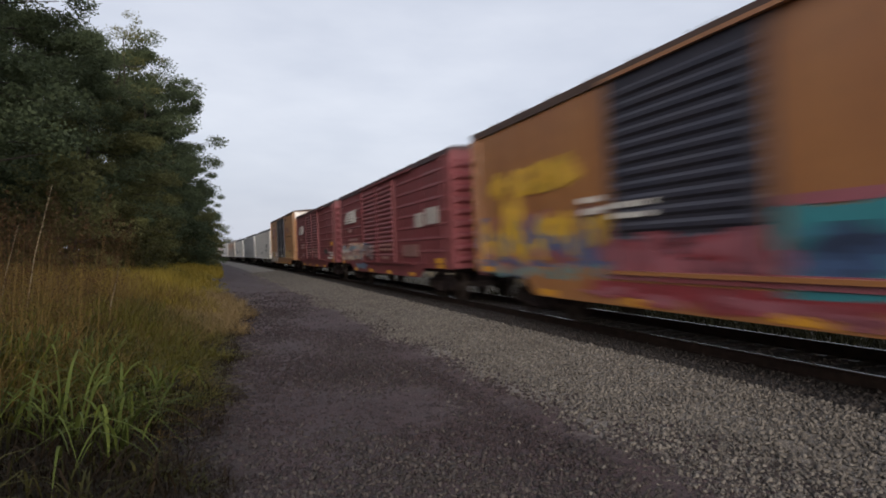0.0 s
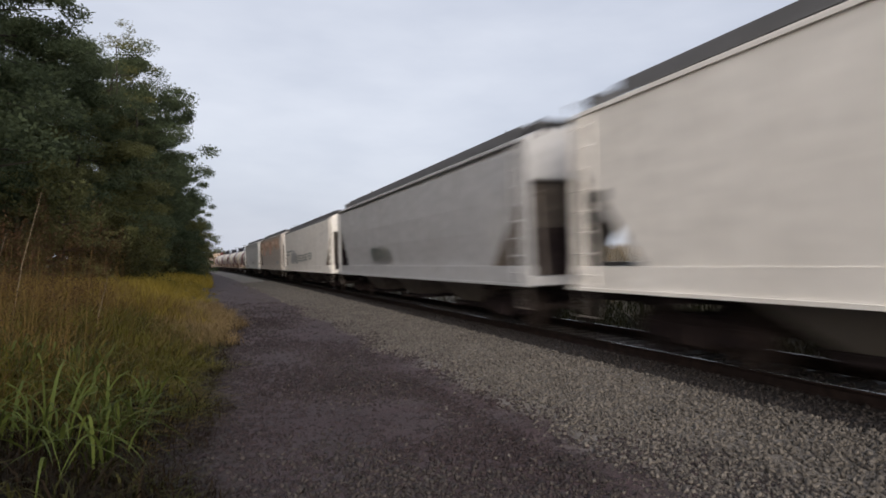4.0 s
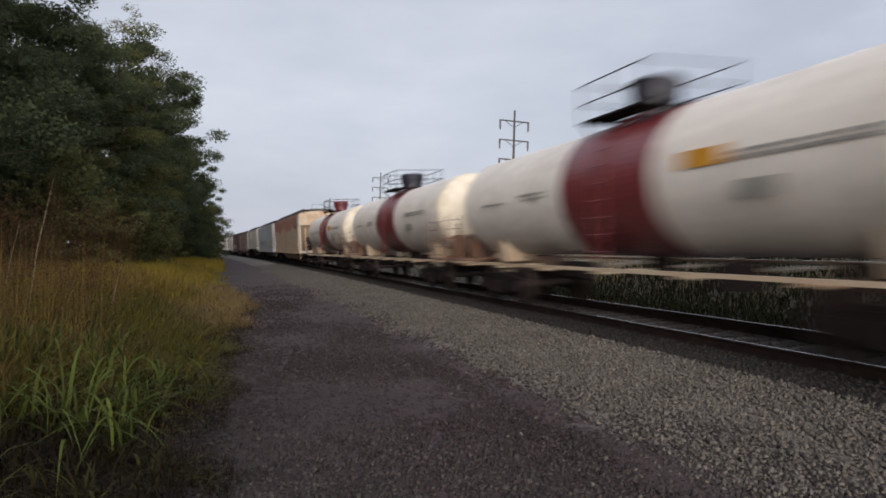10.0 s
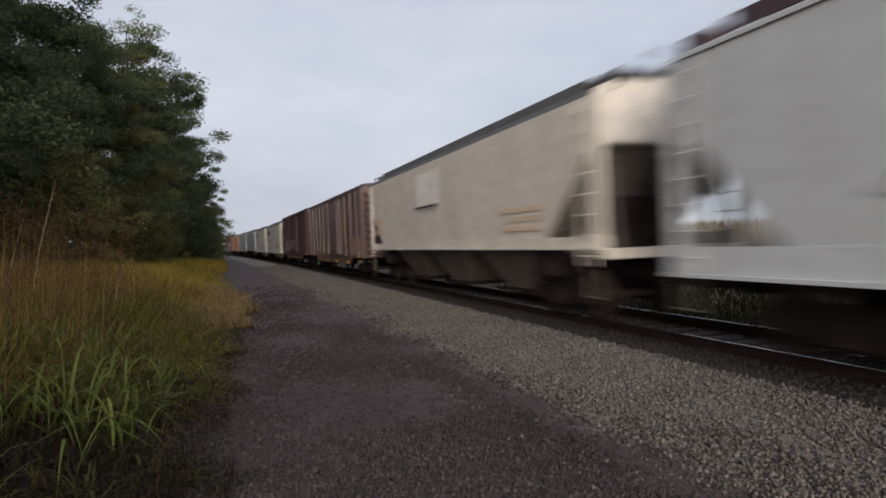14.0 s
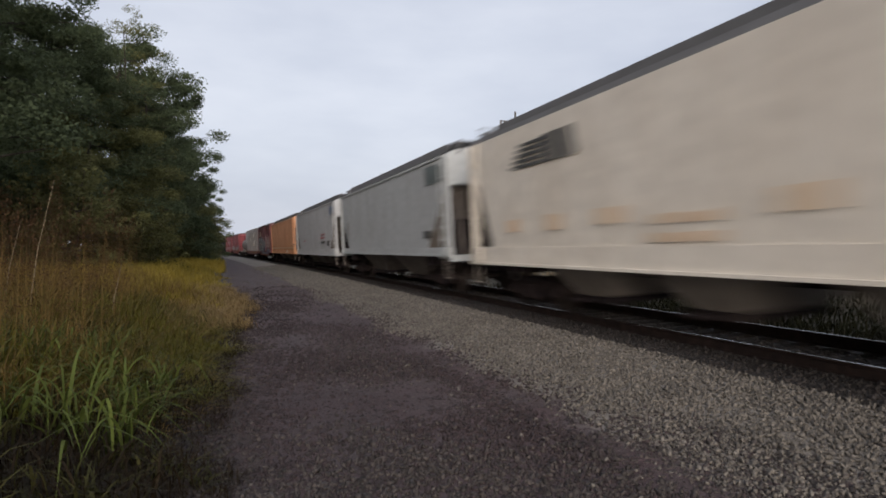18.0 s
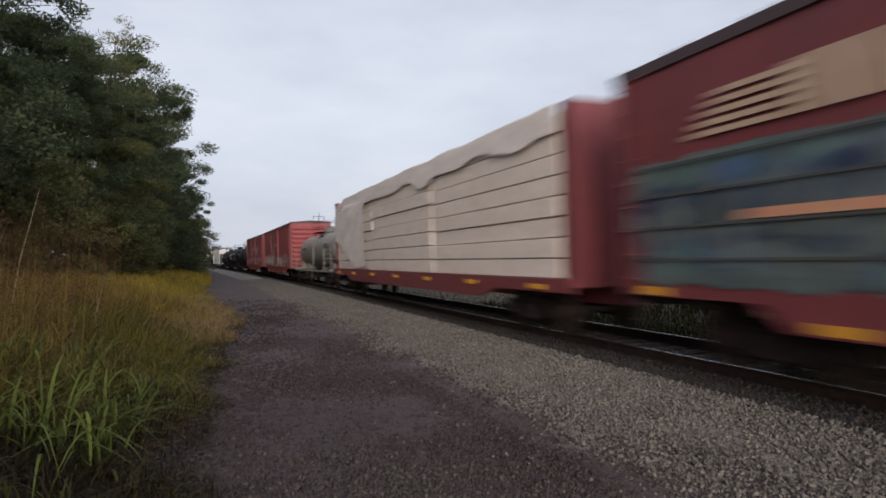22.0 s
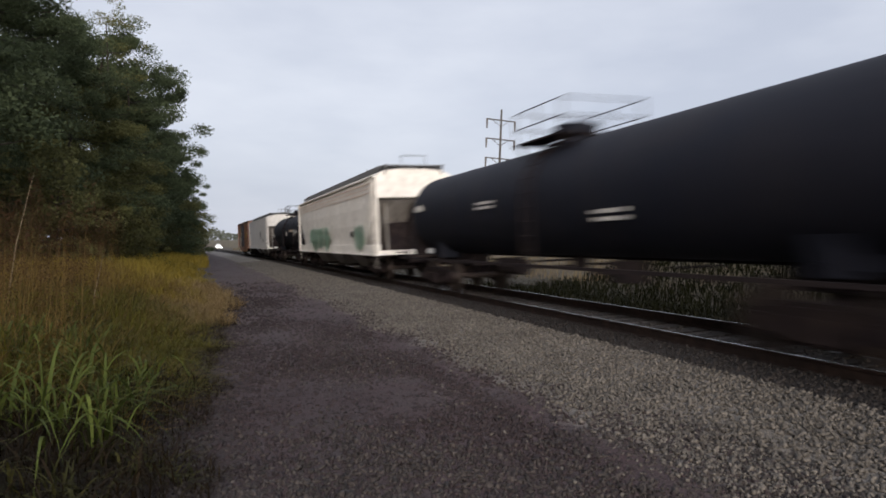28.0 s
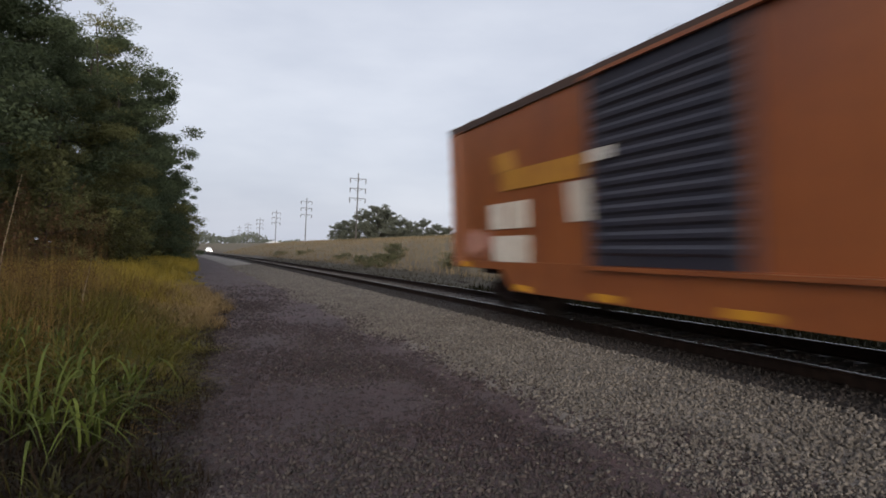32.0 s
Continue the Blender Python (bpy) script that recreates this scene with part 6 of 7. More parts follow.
def tree_meshes(seed, height, radius, leaves=36000, leaf=0.115, low=0.12, sparse=0.0, widest=0.42, stout=0.014):
    """A tapered trunk with limbs, and a crown of leaves gathered in sprays along the twigs."""
    g = random.Random(seed)
    tr = bmesh.new()
    tips = []
    p, r = Vector((0, 0, -0.3)), height * stout
    n = 9
    for i in range(n):
        q = p + Vector((g.uniform(-0.25, 0.25), g.uniform(-0.25, 0.25), height * 0.88 / n))
        rod(tr, p, q, r, 7, r * 0.86)
        p, r = q, r * 0.86
        f = (i + 1) / n
        if f < low:
            continue
        for _ in range(6):
            a = g.uniform(0, 2 * math.pi)
            k = math.sqrt(max(0.06, 1 - ((f - widest) / 0.66) ** 2)) * g.uniform(0.55, 1.12)
            b = p + Vector((math.cos(a) * radius * k, math.sin(a) * radius * k, g.uniform(-0.05, 0.28) * radius))
            rod(tr, p, b, r * 0.38, 4, r * 0.1)
            for t in (0.45, 0.7, 1.0):
                c = p.lerp(b, t) + Vector((g.uniform(-0.5, 0.5), g.uniform(-0.5, 0.5), g.uniform(-0.3, 0.5)))
                tips.append((c, (b - p).normalized(), radius * g.uniform(0.11, 0.24)))
    tips.append((p, Vector((0, 0, 1)), radius * 0.3))
    gen = np.random.default_rng(seed)
    k = len(tips)
    pick = gen.integers(0, k, leaves)
    if sparse:
        pick = pick[gen.uniform(0, 1, leaves) > sparse]
    m = len(pick)
    c = np.array([t[0] for t in tips])[pick]
    rr = np.array([t[2] for t in tips])[pick]
    d = gen.normal(0, 1, (m, 3))
    d /= np.linalg.norm(d, axis=1, keepdims=True)
    d *= (rr * gen.uniform(0.3, 1.15, m))[:, None]
    d[:, 2] *= 0.6
    o = c + d
    u = gen.normal(0, 1, (m, 3)) * (1, 1, 0.55) + (0, 0, -0.35)
    u /= np.linalg.norm(u, axis=1, keepdims=True)
    v = np.cross(u, gen.normal(0, 1, (m, 3)))
    v /= np.linalg.norm(v, axis=1, keepdims=True)
    s = (leaf * gen.uniform(0.55, 1.45, m))[:, None]
    co = np.stack([o - u * s, o + v * s * 0.45, o + u * s, o - v * s * 0.45], 1).reshape(-1, 3)
    return done(tr, "trunk"), mesh_from("crown", co, np.arange(4 * m).reshape(-1, 4))


TREE_KINDS = [tree_meshes(1, 17, 4.6, 62000, 0.082), tree_meshes(2, 15, 4.2, 52000, 0.082), tree_meshes(3, 18, 5.0, 66000, 0.082), tree_meshes(4, 13, 4.4, 46000, 0.085), tree_meshes(5, 17, 2.6, 7000, 0.06, 0.3, 0.0, 0.75, 0.006), tree_meshes(6, 17.5, 5.0, 52000, 0.1, 0.1, 0.0, 0.66), tree_meshes(7, 11, 5.2, 9000, 0.26, 0.05)]
SHRUB_KINDS = [tree_meshes(21, 4.2, 2.2, 9000, 0.075, 0.0), tree_meshes(22, 3.2, 2.0, 8000, 0.065, 0.0), tree_meshes(23, 5.5, 2.4, 10000, 0.08, 0.0)]


def tree(x, y, scale, kind, turn, pale=False, olive=False):
    t = thing("tree", "dense dark green broadleaf tree at the edge of the path" if not (pale or olive) else "slender tree with thin pale green foliage" if pale else "broad low tree with dusty olive leaves beside the path", "tree", "trees of the wood", pose(x, y, 0.3, 0, 0, turn))
    t.scale = (scale,) * 3
    part("trunk", TREE_KINDS[kind][0], M_BARK, t)
    part("crown", TREE_KINDS[kind][1], M_LEAF2 if pale or olive else M_LEAF, t)


def shrub(x, y, scale, kind, turn):
    t = thing("shrub", "tangled dark green shrub under the trees", "shrub", "undergrowth of the wood", pose(x, y, 0.2, 0, 0, turn))
    t.scale = (scale,) * 3
    part("stem", SHRUB_KINDS[kind][0], M_BARK, t)
    part("crown", SHRUB_KINDS[kind][1], M_WEED if kind == 1 else M_LEAF2 if kind == 2 else M_LEAF, t)


# the trees that stand out against the sky
for x, y, k, kind, turn, pale in ((-9.5, 22, 0.98, 2, 40, False), (-9.0, 31, 0.94, 0, 130, False), (-7.6, 40, 0.84, 2, 200, False), (-7.6, 48, 1.13, 4, 10, True), (-7.2, 52, 1.03, 2, 70, False), (-6.4, 53, 0.9, 5, 300, False), (-5.6, 61, 1.04, 5, 75, False), (-11.5, 36, 1.0, 1, 250, False), (-13.0, 45, 1.05, 0, 60, False),
                                 (-6.8, 72, 1.05, 5, 20, False), (-6.6, 84, 0.97, 1, 160, False), (-6.2, 95, 1.0, 0, 260, False), (-6.2, 107, 0.98, 5, 15, False), (-5.9, 119, 0.9, 1, 110, False), (-5.9, 132, 0.88, 0, 190, False)):
    tree(x, y, k, kind, turn, pale)
for x, y, k, kind, turn in ((-6.9, 42, 0.82, 3, 50), (-6.3, 49, 0.78, 3, 170), (-8.6, 37, 0.7, 3, 260)):
    tree(x, y, k, kind, turn, olive=True)
for x, y, k, kind in ((-9.5, 30, 0.7, 0), (-12, 33, 1.0, 2), (-14, 38, 1.1, 0), (-16.5, 43, 1.2, 2), (-19, 50, 1.3, 0), (-10.5, 38, 0.9, 2), (-14, 58, 1.0, 2), (-16, 62, 1.1, 0), (-18, 66, 1.2, 2), (-12, 55, 1.0, 0), (-13, 50, 1.0, 2), (-20, 72, 1.3, 2)):
    shrub(x, y, k, kind, x * 70)
rng = random.Random(11)
for i in range(16):
    y = 145 + i * 11 + rng.uniform(-2, 2)
    p = on_line(y, -10.2 + rng.uniform(-0.6, 0.6))
    tree(p.x, p.y, rng.uniform(0.7, 0.85), rng.randrange(4), rng.uniform(0, 360))
for i in range(17):
    y = 14 + i * 8.5 + rng.uniform(-2, 2)
    tree(-15 + rng.uniform(-2, 2), y, rng.uniform(0.85, 1.0), rng.randrange(4), rng.uniform(0, 360))
for i in range(5, 46):
    y = 13 + i * 3.1 + rng.uniform(-0.8, 0.8)
    p = on_line(y, (-12.9 if y < 40 else -12.2) - max(0, 22 - y) * 0.12 + rng.uniform(-0.5, 0.4))
    shrub(p.x, p.y, rng.uniform(0.75, 1.2), rng.randrange(3), rng.uniform(0, 360))


# low bushes that close the foot of the wood farther along, and a back row of trees
for x, y, k, kind in ((-2.6, 66, 1.2, 0), (-2.5, 74, 1.15, 2), (-2.7, 82, 1.3, 0), (-3.0, 91, 1.25, 2), (-3.4, 101, 1.35, 0), (-4.0, 112, 1.3, 2), (-4.6, 124, 1.4, 0)):
    shrub(x, y, k, kind, x * 90)
for i in range(16):
    tree(-21 + rng.uniform(-2, 2), 14 + i * 8.0 + rng.uniform(-2, 2), rng.uniform(0.9, 1.05), rng.randrange(4), rng.uniform(0, 360))
# unseen trees and shrubs, added to keep sky light off the near cars
for i in range(4):
    tree(-14.5 + rng.uniform(-1.5, 1.5), -10 + i * 5.6 + rng.uniform(-1, 1), rng.uniform(0.85, 1.0), rng.randrange(4), rng.uniform(0, 360))
for i in range(5):
    shrub(-11.5 + rng.uniform(-1, 1), -13 + i * 5.2, rng.uniform(0.8, 1.2), rng.randrange(3), rng.uniform(0, 360))


# ---- grass and weeds beside the path ----
def blades(name, label, mat, px, py, pz, height, lean, width, seed, seg=3, droop=0.35):
    """Ribbons of grass that rise, lean and bow over."""
    g = np.random.default_rng(seed)
    n = len(px)
    a = g.uniform(0, 2 * np.pi, n)
    t = np.linspace(0, 1, seg + 1)[None, :]
    dx, dy = np.cos(a)[:, None], np.sin(a)[:, None]
    out = (lean * g.uniform(0.3, 1.3, n))[:, None] * (0.25 * t + 0.75 * t ** 2)
    dr = (droop * g.uniform(0.3, 1.5, n))[:, None]
    up = height[:, None] * (t * (1 + dr * 0.5) - dr * t ** 2.6)
    c = np.stack([px[:, None] + dx * out, py[:, None] + dy * out, pz[:, None] + up], 2)
    tw = a + np.pi / 2 + g.uniform(-0.7, 0.7, n)
    side = np.stack([np.cos(tw), np.sin(tw), np.zeros(n)], 1)[:, None, :]
    w = width[:, None, None] * (np.minimum(1, 0.45 + 1.6 * t) * (1 - t ** 2.2) + 0.04)[:, :, None] * 0.5
    co = np.stack([c - side * w, c + side * w], 2).reshape(-1, 3)
    m = 2 * (seg + 1)
    q = np.array([(2 * i, 2 * i + 1, 2 * i + 3, 2 * i + 2) for i in range(seg)])
    f = (q[None] + m * np.arange(n)[:, None, None]).reshape(-1, 4)
    me = mesh_from(name, co, f)
    me.materials.append(mat)
    return tagged(new(name, me), label, "grass", kind="stuff")


def verge(y):
    """Where the grass ends and the path begins."""
    return np.interp(y, (0, 5, 7.5, 12, 15, 18.5, 22, 32, 60, 86, 150), (-0.35, -0.25, -0.12, 0.1, 0.3, 0.6, 0.35, 0.15, -0.2, -0.5, -4.8)) + 0.12 * np.sin(y * 1.9) + 0.08 * np.sin(y * 4.3)


def bank(x):
    return np.interp(x, (-8, -4, -2.5, -1.5, -0.6, 0.1), (0.5, 0.42, 0.34, 0.2, 0.06, 0.0))


def sow(n, y0, y1, depth, seed, power=1.0, spread=1.0, clumps=0):
    """Grass roots from the verge back over depth metres, gathered in tussocks where clumps is set."""
    g = np.random.default_rng(seed)
    y = y0 + (y1 - y0) * g.uniform(0, 1, clumps or n) ** power
    x = verge(y) - depth * g.uniform(0, 1, clumps or n) ** spread
    if clumps:
        k = g.integers(0, clumps, n)
        x, y = x[k] + g.normal(0, 0.07, n), y[k] + g.normal(0, 0.07, n)
    return x, y, bank(x), g


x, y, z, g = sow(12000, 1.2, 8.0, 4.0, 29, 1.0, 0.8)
blades("dead_thatch", "matted dead brown grass, painted dark with the shade under the tall blades", M_SHADED_THATCH, x, y, z, g.uniform(0.08, 0.4, len(x)), g.uniform(0.15, 0.6, len(x)), g.uniform(0.006, 0.018, len(x)), 30, 3, 0.9)
x, y, z, g = sow(620, 5.4, 9.0, 3.2, 31, 1.0, 0.8, 36)
blades("reed_grass", "tall arching green grass blades beside the path", M_REED, x - 0.35, y, z, g.uniform(0.35, 0.95, len(x)) * np.clip(0.5 + (verge(y) - x) * 0.5, 0.4, 1.05), g.uniform(0.3, 0.8, len(x)), g.uniform(0.012, 0.03, len(x)), 32, 8, 1.3)
for seed, cx, cy, count, tall in ((301, -0.72, 5.2, 24, 0.75), (302, -1.15, 5.5, 34, 0.95), (303, -0.72, 6.1, 26, 0.75), (304, -1.6, 5.5, 22, 0.9), (305, -1.1, 6.8, 26, 0.85), (306, -2.2, 6.3, 26, 1.0), (308, -0.62, 7.2, 22, 0.7), (309, -1.75, 7.4, 26, 0.95), (310, -2.7, 7.2, 24, 1.05)):
    g = np.random.default_rng(seed)
    x, y = cx + g.normal(0, 0.09, count), cy + g.normal(0, 0.11, count)
    blades("broad_grass", "clump of broad arching bright green grass blades", M_BROAD, x, y, bank(x), tall * g.uniform(0.4, 1.0, count), tall * g.uniform(0.6, 1.5, count), g.uniform(0.015, 0.034, count), seed + 20, 9, 1.35)
x, y, z, g = sow(5500, 5.7, 8.0, 3.5, 141, 1.0, 0.9, 170)
blades("olive_undergrowth", "fine olive grass between the tall blades", M_OLIVE, x - 0.1, y, z, g.uniform(0.15, 0.6, len(x)) * np.clip(0.25 + (verge(y) - x) * 0.55, 0.2, 1.1), g.uniform(0.15, 0.7, len(x)), g.uniform(0.004, 0.012, len(x)), 142, 5, 0.8)
x, y, z, g = sow(17000, 6.6, 14, 6.0, 137, 1.0, 0.9, 560)
blades("olive_grass", "fine olive grass between the tall blades", M_OLIVE, x, y, z, g.uniform(0.25, 0.85, len(x)) * np.clip(0.25 + (verge(y) - x) * 0.55, 0.2, 1.1), g.uniform(0.25, 1.0, len(x)), g.uniform(0.004, 0.012, len(x)), 138, 5, 0.9)
x, y, z, g = sow(900, -9, 2.6, 4.0, 131, 1.0, 0.8, 60)
blades("reed_grass_behind", "tall arching green grass blades beside the path", M_REED, x - 0.9, y, z, g.uniform(0.4, 1.0, len(x)), g.uniform(0.35, 1.0, len(x)), g.uniform(0.014, 0.034, len(x)), 132, 5, 1.0)
x, y, z, g = sow(7000, -16, 3.0, 8.0, 133, 0.7, 0.8)
blades("dry_grass_behind", "tall dry brown grass gone to seed", M_DRY, x - 0.7, y, z, g.uniform(0.3, 0.9, len(x)), g.uniform(0.1, 0.5, len(x)), g.uniform(0.01, 0.024, len(x)), 134, 3, 0.4)
x, y, z, g = sow(24000, 5.6, 20, 7.5, 33, 1.2, 0.8, 1500)
blades("dry_grass", "tall dry brown grass gone to seed", M_DRY, x, y, z, g.uniform(0.4, 1.2, len(x)) * np.clip(0.08 + (verge(y) - x) * 0.42, 0.08, 1.1), g.uniform(0.15, 0.9, len(x)), g.uniform(0.004, 0.012, len(x)), 34, 5, 0.7)
x, y, z, g = sow(22000, 16, 48, 6.0, 35, 1.3, 0.8, 900)
blades("yellow_grass", "yellow-green grass along the path's edge", M_YELLOWGRASS, x, y, z, g.uniform(0.3, 0.95, len(x)) * np.clip(0.14 + (verge(y) - x) * 0.4, 0.12, 1.0), g.uniform(0.15, 0.7, len(x)), g.uniform(0.01, 0.026, len(x)), 36, 4, 0.6)
x, y, z, g = sow(9000, 12.5, 25, 1.7, 135, 1.0, 1.0, 260)
blades("bleached_grass", "low bleached grass in tufts at the rim of the path", M_TAN, x + 0.15, y, z, g.uniform(0.12, 0.48, len(x)), g.uniform(0.2, 0.7, len(x)), g.uniform(0.005, 0.014, len(x)), 136, 4, 0.9)
x, y, z, g = sow(16000, 45, 140, 7.0, 37)
blades("far_verge_grass", "rough grass below the trees", M_YELLOWGRASS, x, y, z - 0.05, g.uniform(0.4, 0.9, len(x)), g.uniform(0.1, 0.4, len(x)), g.uniform(0.03, 0.07, len(x)), 38, 2, 0.3)
# withered weeds in the same shade-darkened brown as the thatch
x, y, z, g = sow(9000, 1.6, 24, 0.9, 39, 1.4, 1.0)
blades("low_weeds", "low withered weeds creeping onto the path", M_SHADED_THATCH, x + 0.25, y, z * 0, g.uniform(0.04, 0.18, len(x)), g.uniform(0.05, 0.3, len(x)), g.uniform(0.006, 0.014, len(x)), 40, 2, 0.6)
x, y, z, g = sow(8000, 2.6, 15, 5.5, 41, 1.2, 0.8, 300)
blades("broad_weeds", "dull green weeds among the grass", M_WEED, x, y, z, g.uniform(0.3, 0.8, len(x)) * np.clip(0.15 + (verge(y) - x) * 0.5, 0.12, 1.0), g.uniform(0.1, 0.55, len(x)), g.uniform(0.01, 0.026, len(x)), 42, 5, 0.8)


def seed_heads():
    """Thin stalks with loose brown panicles."""
    x, y, z, g = sow(1700, 6.5, 20, 6.5, 51, 1.0, 0.75)
    keep = x < -0.5 - 0.09 * y
    x, y, z = x[keep], y[keep], z[keep]
    n = len(x)
    h = 0.75 + 1.35 * g.uniform(0, 1, n) ** 1.5
    blades("seed_stalks", "thin brown stalks standing over the grass", M_DRY, x, y, z, h, g.uniform(0.02, 0.35, n), np.full(n, 0.005), 52, 3, 0.15)
    k = 40
    t = g.uniform(0.0, 0.42, (n, k))
    r = 0.13 * (1 - t / 0.5) * g.uniform(0.2, 1.0, (n, k))
    a = g.uniform(0, 2 * np.pi, (n, k))
    c = np.stack([x[:, None] + r * np.cos(a) + 0.05, y[:, None] + r * np.sin(a), z[:, None] + h[:, None] * 0.92 - 0.12 + t], 2).reshape(-1, 3)
    u = g.normal(0, 1, c.shape) * (0.6, 0.6, 1)
    u /= np.linalg.norm(u, axis=1, keepdims=True)
    v = np.cross(u, g.normal(0, 1, c.shape))
    v /= np.linalg.norm(v, axis=1, keepdims=True)
    s = g.uniform(0.006, 0.015, (len(c), 1))
    me = mesh_from("seed_heads", np.stack([c - u * s, c + v * s * 0.5, c + u * s, c - v * s * 0.5], 1).reshape(-1, 3), np.arange(4 * len(c)).reshape(-1, 4))
    me.materials.append(M_SEED)
    tagged(new("seed_heads", me), "loose brown seed heads over the dry grass", "grass", kind="stuff")


seed_heads()


def dead_stalks():
    """A few bleached stems, each with a withered leaf, that stand over the seed heads."""
    for x, y, h, dx, dy in ((-2.72, 10.5, 2.35, 0.3, 0.1), (-3.4, 11.8, 1.75, 0.25, 0.0), (-1.75, 11.2, 1.2, 0.15, 0.1)):
        stalk = thing("dead_stalk", "thin bleached dead stem standing in the dry grass", "plant", "dead stems in the grass", pose(x, y, float(bank(x)) - 0.05))
        bm = bmesh.new()
        rod(bm, (0, 0, 0), (dx * 0.4, dy * 0.4, h * 0.55), 0.009, 6, 0.007)
        rod(bm, (dx * 0.4, dy * 0.4, h * 0.55), (dx, dy, h), 0.007, 6, 0.003)
        part("stem", bm, M_STRAW, stalk)
        bm = bmesh.new()
        a = Vector((dx * 0.62, dy * 0.62, h * 0.7))
        loft(bm, [[a + Vector((0.09 * t, k * 0.012 * (1 - t) + 0.03 * t, 0.12 * t - 0.22 * t * t)) for k in (-1, 0, 1)] for t in (0.0, 0.35, 0.7, 1.0)], closed=False, caps=False)
        part("withered_leaf", bm, M_STRAW, stalk)


dead_stalks()

# ---- the far side: banked dry field, hedge, power line, distant wood ----
M_HAY = leafy("field_grass", (0.11, 0.086, 0.052), (0.27, 0.205, 0.118), size=0.12, spread=0.2)
M_BUSH = leafy("field_bush_leaves", (0.06, 0.066, 0.035), (0.13, 0.13, 0.065), size=0.6, spread=0.3)
# bank and ditch leaves carry the dark of the gaps under the cars
M_DARKRANK = leafy("darkened_rank_leaves", (0.007, 0.0075, 0.004), (0.019, 0.019, 0.009), size=0.5, spread=0.3, gloss=0.03)
M_DITCHWEED = leafy("ditch_weed_leaves", (0.014, 0.0135, 0.007), (0.05, 0.042, 0.022), size=0.5, spread=0.3)


def far_field():
    g = np.random.default_rng(61)
    n = 30000
    s = 24 + 190 * g.uniform(0, 1, n) ** 1.2
    w = 8.5 + 32 * g.uniform(0, 1, n) ** 1.2
    h = np.array([ground_height(a) for a in w])
    r = RADIUS + w
    blades("field_grass", "dry tan grass on the bank beyond the track", M_HAY, TRACK_X - RADIUS + r * np.cos(s / RADIUS), r * np.sin(s / RADIUS), h - 0.05, g.uniform(0.3, 0.85, n), g.uniform(0.05, 0.3, n), g.uniform(0.02, 0.06, n), 62, 2, 0.3)


far_field()


def ditch_weeds():
    g = np.random.default_rng(63)
    n = 14000
    s = 4 + 120 * g.uniform(0, 1, n) ** 1.3
    w = g.uniform(3.2, 9.5, n)
    h = np.array([ground_height(a) for a in w])
    r = RADIUS + w
    blades("ditch_weeds", "dull dark weeds in the ditch beyond the track", M_DITCHWEED, TRACK_X - RADIUS + r * np.cos(s / RADIUS), r * np.sin(s / RADIUS), h - 0.04, g.uniform(0.08, 0.4, n), g.uniform(0.15, 0.5, n), g.uniform(0.015, 0.04, n), 64, 3, 0.8)


ditch_weeds()


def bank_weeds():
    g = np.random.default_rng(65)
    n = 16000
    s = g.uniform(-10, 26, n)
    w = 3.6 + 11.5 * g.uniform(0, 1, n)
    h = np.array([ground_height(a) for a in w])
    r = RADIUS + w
    blades("bank_weeds", "rank weeds on the near part of the bank, painted near black for the dark under the cars", M_DARKRANK, TRACK_X - RADIUS + r * np.cos(s / RADIUS), r * np.sin(s / RADIUS), h - 0.04, g.uniform(0.2, 0.65, n), g.uniform(0.2, 0.6, n), g.uniform(0.03, 0.08, n), 66, 3, 0.9)


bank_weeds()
rng = random.Random(71)
for i in range(11):
    p = on_line(rng.uniform(30, 130), rng.uniform(8.5, 14))
    t = thing("bush", "low green bush in the dry field", "bush", "bushes of the field", pose(p.x, p.y, ground_height(p.x - TRACK_X) - 0.15, 0, 0, rng.uniform(0, 360)))
    k = rng.uniform(0.4, 0.62)
    t.scale = (k * 1.25, k * 1.25, k * 0.8)
    k = rng.randrange(2)
    part("stem", SHRUB_KINDS[k][0], M_BARK, t)
    part("crown", SHRUB_KINDS[k][1], M_BUSH, t)
for x, y, k in ((40, 192, 0.62), (44, 196, 0.75), (48.5, 194, 0.98), (53, 192, 1.18), (57, 196, 1.05), (61, 194, 0.85), (65, 196, 0.8), (70, 198, 0.88), (75, 196, 0.75), (80, 200, 0.7), (85, 199, 0.75), (90, 198, 1.0), (95, 200, 1.1), (101, 200, 0.95), (108, 205, 0.9)):
    t = thing("hedge_tree", "round tree in a distant hedge, its leaves paled to grey-green for haze", "tree", "trees of the hedge", pose(x, y, 3.3, 0, 0, x * 37))
    t.scale = (k * 1.1, k * 1.1, k * 1.04)
    part("trunk", TREE_KINDS[6][0], M_BARK, t)
    part("crown", TREE_KINDS[6][1], M_HAZE_LEAF, t)


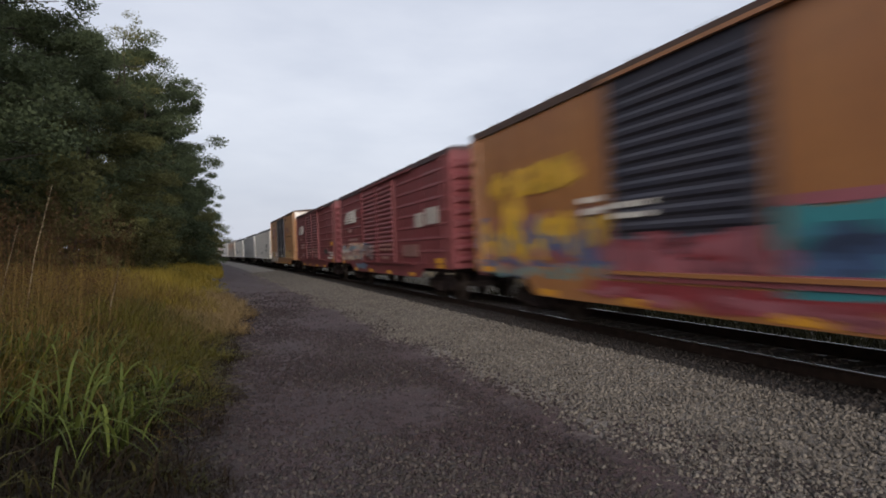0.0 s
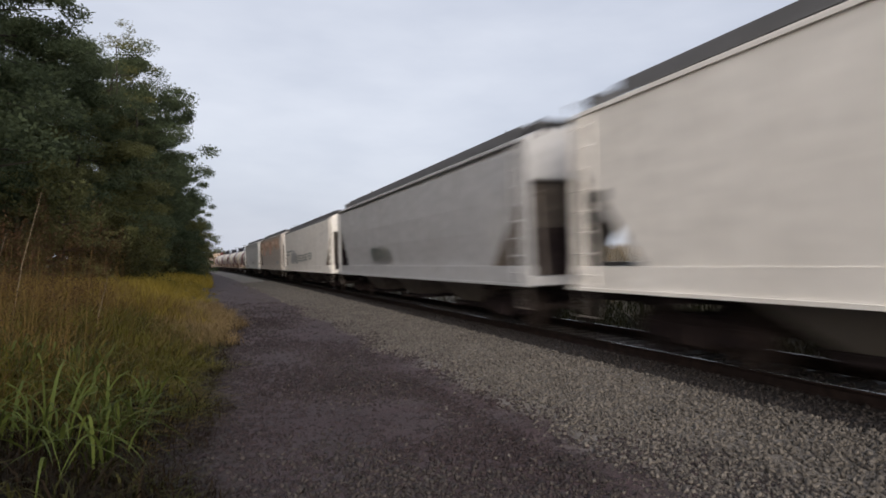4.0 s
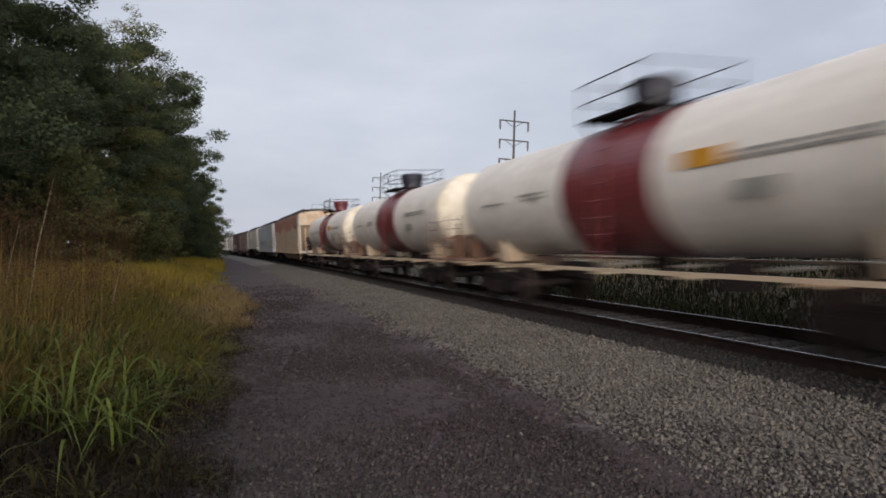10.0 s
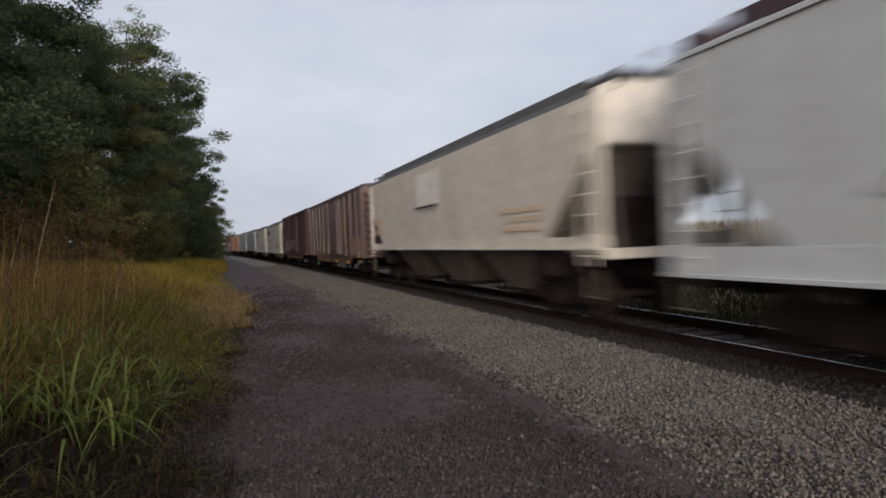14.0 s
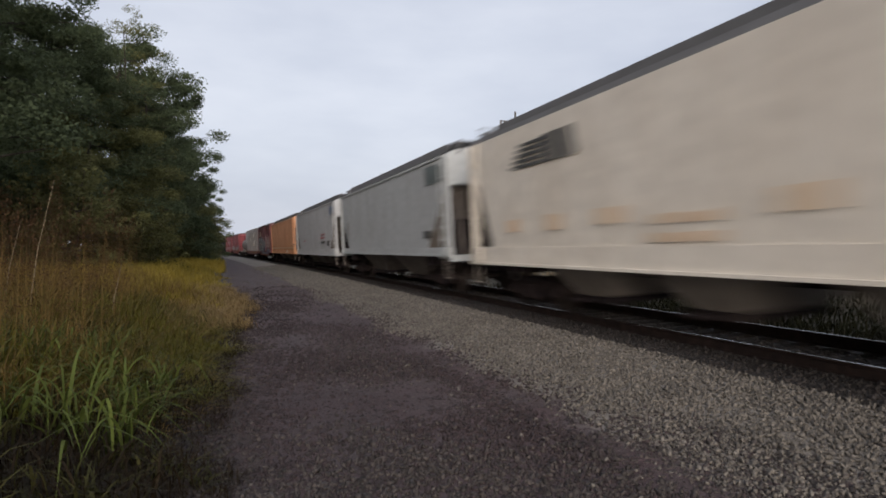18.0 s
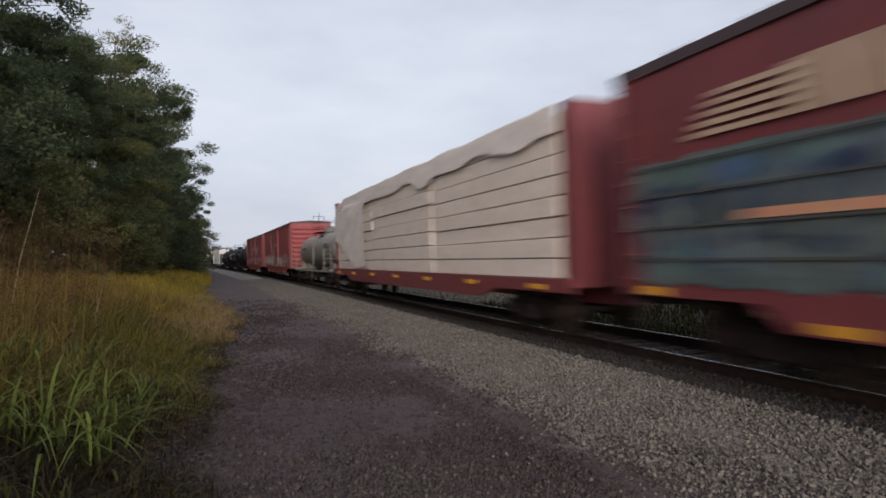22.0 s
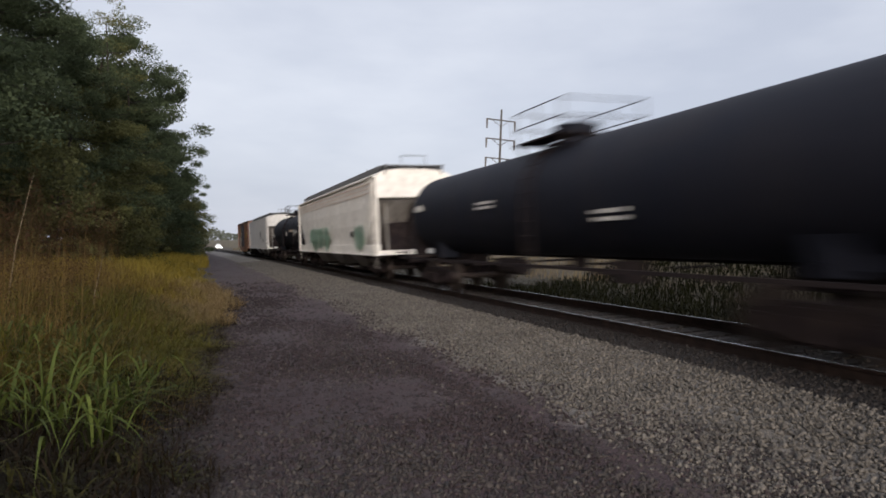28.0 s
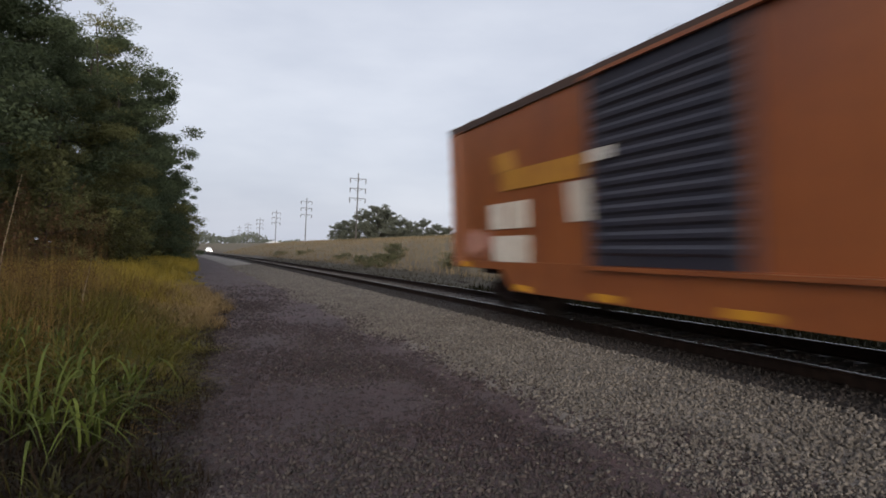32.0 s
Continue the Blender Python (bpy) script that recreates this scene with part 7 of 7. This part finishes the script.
def distant_wood():
    g = np.random.default_rng(81)
    n = 9000
    x = g.uniform(-60, 320, n)
    y = 560 + 30 * g.normal(0, 1, n)
    top = 7 + 3.5 * np.sin(x * 0.05) + 2.5 * np.sin(x * 0.17 + 1)
    z = 3.5 + top * g.uniform(0, 1, n) ** 0.7
    c = np.stack([x, y, z], 1)
    u = g.normal(0, 1, (n, 3))
    u /= np.linalg.norm(u, axis=1, keepdims=True)
    v = np.cross(u, g.normal(0, 1, (n, 3)))
    v /= np.linalg.norm(v, axis=1, keepdims=True)
    s = g.uniform(0.6, 1.6, (n, 1))
    me = mesh_from("distant_wood", np.stack([c - u * s, c + v * s * 0.7, c + u * s, c - v * s * 0.7], 1).reshape(-1, 3), np.arange(4 * n).reshape(-1, 4))
    me.materials.append(M_HAZE_LEAF)
    tagged(new("distant_wood", me), "low belt of distant trees, paled to grey-green for haze", "trees", kind="stuff")


distant_wood()
M_POLE = material("grey_pole_timber", (0.08, 0.072, 0.066), 0.9, grain=0.3, stains=0.3, stain_size=1.0)
M_INSUL = material("dark_insulator", (0.05, 0.04, 0.04), 0.4, grain=0.1)
POLE_H = 17.0


def power_pole():
    t = thing("power_pole", "tall weathered power pole with three crossarms", "power pole", "poles of the power line", pose(37.2, -9, 4.9))
    bm = bmesh.new()
    rod(bm, (0, 0, -0.5), (0, 0, POLE_H), 0.2, 10, 0.12)
    part("pole", bm, M_POLE, t)
    for z in (POLE_H - 1.4, POLE_H - 3.9, POLE_H - 6.4):
        bm = bmesh.new()
        box(bm, -2.1, 2.1, -0.07, 0.07, z - 0.07, z + 0.07)
        rod(bm, (-1.2, 0.1, z - 0.05), (0, 0.1, z - 0.8), 0.04, 5)
        rod(bm, (1.2, 0.1, z - 0.05), (0, 0.1, z - 0.8), 0.04, 5)
        arm = part("crossarm", bm, M_POLE, t)
        for x2 in (-2.0, 2.0):
            bm = bmesh.new()
            rod(bm, (x2, 0, z - 0.1), (x2, 0, z - 1.2), 0.14, 8, 0.1)
            part("insulator", bm, M_INSUL, arm)
    return t


first_pole = power_pole()
for i in range(1, 9):
    copy_thing(first_pole, pose((34.9, 36.9, 37.0, 35.1, 34.4, 33.1, 31.6, 30.4)[i - 1], -9 + 82 * i, 3.25 if i == 1 else 4.9, 0, 0.8, 0))

# a far level crossing: a white car and a pale roof
M_CARWHITE = material("white_car_paint", (0.75, 0.75, 0.75), 0.3, grain=0.05, stains=0.1)
M_GLASS = material("dark_car_glass", (0.02, 0.02, 0.025), 0.1, grain=0.05, stains=0.1, bump=0)
M_LAMP = bpy.data.materials.new("lit_headlight")
M_LAMP.use_nodes = True
M_LAMP.node_tree.nodes["Principled BSDF"].inputs["Emission Color"].default_value = (1, 0.95, 0.85, 1)
M_LAMP.node_tree.nodes["Principled BSDF"].inputs["Emission Strength"].default_value = 25
M_SHED = material("pale_shed_sheet", (0.6, 0.6, 0.6), 0.6, grain=0.08, stains=0.15)


def far_car():
    t = thing("pickup_truck", "white pickup truck with lit headlights at a far crossing", "vehicle", m=pose(3.3, 250, 0.2, 0, 0, 4))
    bm = bmesh.new()
    loft(bm, [[(-1.0, -2.6, 0.4), (1.0, -2.6, 0.4), (1.0, -2.6, 1.0), (-1.0, -2.6, 1.0)], [(-1.0, -1.2, 0.4), (1.0, -1.2, 0.4), (1.0, -1.2, 1.15), (-1.0, -1.2, 1.15)], [(-1.0, 2.7, 0.4), (1.0, 2.7, 0.4), (1.0, 2.7, 1.15), (-1.0, 2.7, 1.15)]])
    part("body", bm, M_CARWHITE, t, bevel=0.05)
    bm = bmesh.new()
    loft(bm, [[(-0.92, -1.3, 1.15), (0.92, -1.3, 1.15), (0.92, 1.2, 1.15), (-0.92, 1.2, 1.15)], [(-0.75, -0.6, 1.85), (0.75, -0.6, 1.85), (0.75, 0.9, 1.85), (-0.75, 0.9, 1.85)]])
    part("cab", bm, M_CARWHITE, t)
    bm = bmesh.new()
    plate(bm, [(-1.1, 1.22), (-0.7, 1.72), (0.8, 1.72), (0.95, 1.22)], -0.93, 0.93)
    part("window", bm, M_GLASS, t)
    for x in (-0.72, 0.72):
        bm = bmesh.new()
        rod(bm, (x, -2.68, 0.8), (x, -2.58, 0.8), 0.13, 10)
        part("headlight", bm, M_LAMP, t, "lit round headlight")
    for x in (-0.9, 0.9):
        for y in (-1.7, 1.7):
            bm = bmesh.new()
            rod(bm, (x - 0.12, y, 0.36), (x + 0.12, y, 0.36), 0.38, 14)
            part("wheel", bm, M_TRUCK, t)


far_car()
shed = thing("shed", "low pale metal shed far beyond the field", "building", m=pose(52, 480, 4.6, 0, 0, 10))
bm = bmesh.new()
box(bm, -5, 5, -4, 4, 0, 2.6)
part("wall", bm, M_SHED, shed)
bm = bmesh.new()
slab(bm, [(-5.3, 2.6), (5.3, 2.6), (0, 4.0)], -4.3, 4.3)
part("roof", bm, M_SHED, shed)


# ---- what moves ----
def motions():
    for car, middle in TRAIN:
        walk(car, [(t, line_pose(middle - SPEED * t)) for t in range(33)])
    middles = {car: middle for car, middle in TRAIN}
    turn = math.degrees(SPEED / 0.457 / FPS)
    for ob, car, d in WHEELSETS:
        first = max(0, round((middles[car] - 34) / SPEED * FPS))
        last = min(960, round((middles[car] + 6) / SPEED * FPS))
        rows = [(0, 0)] if first > 0 else []
        rows += [(f / FPS, (f - first) * turn) for f in range(first, last + 1)]
        if last < 960:
            rows.append((32, (last - first) * turn))
        walk(ob, [(t, pose(0, d, 0.457, a, 0, 0)) for t, a in rows])


motions()
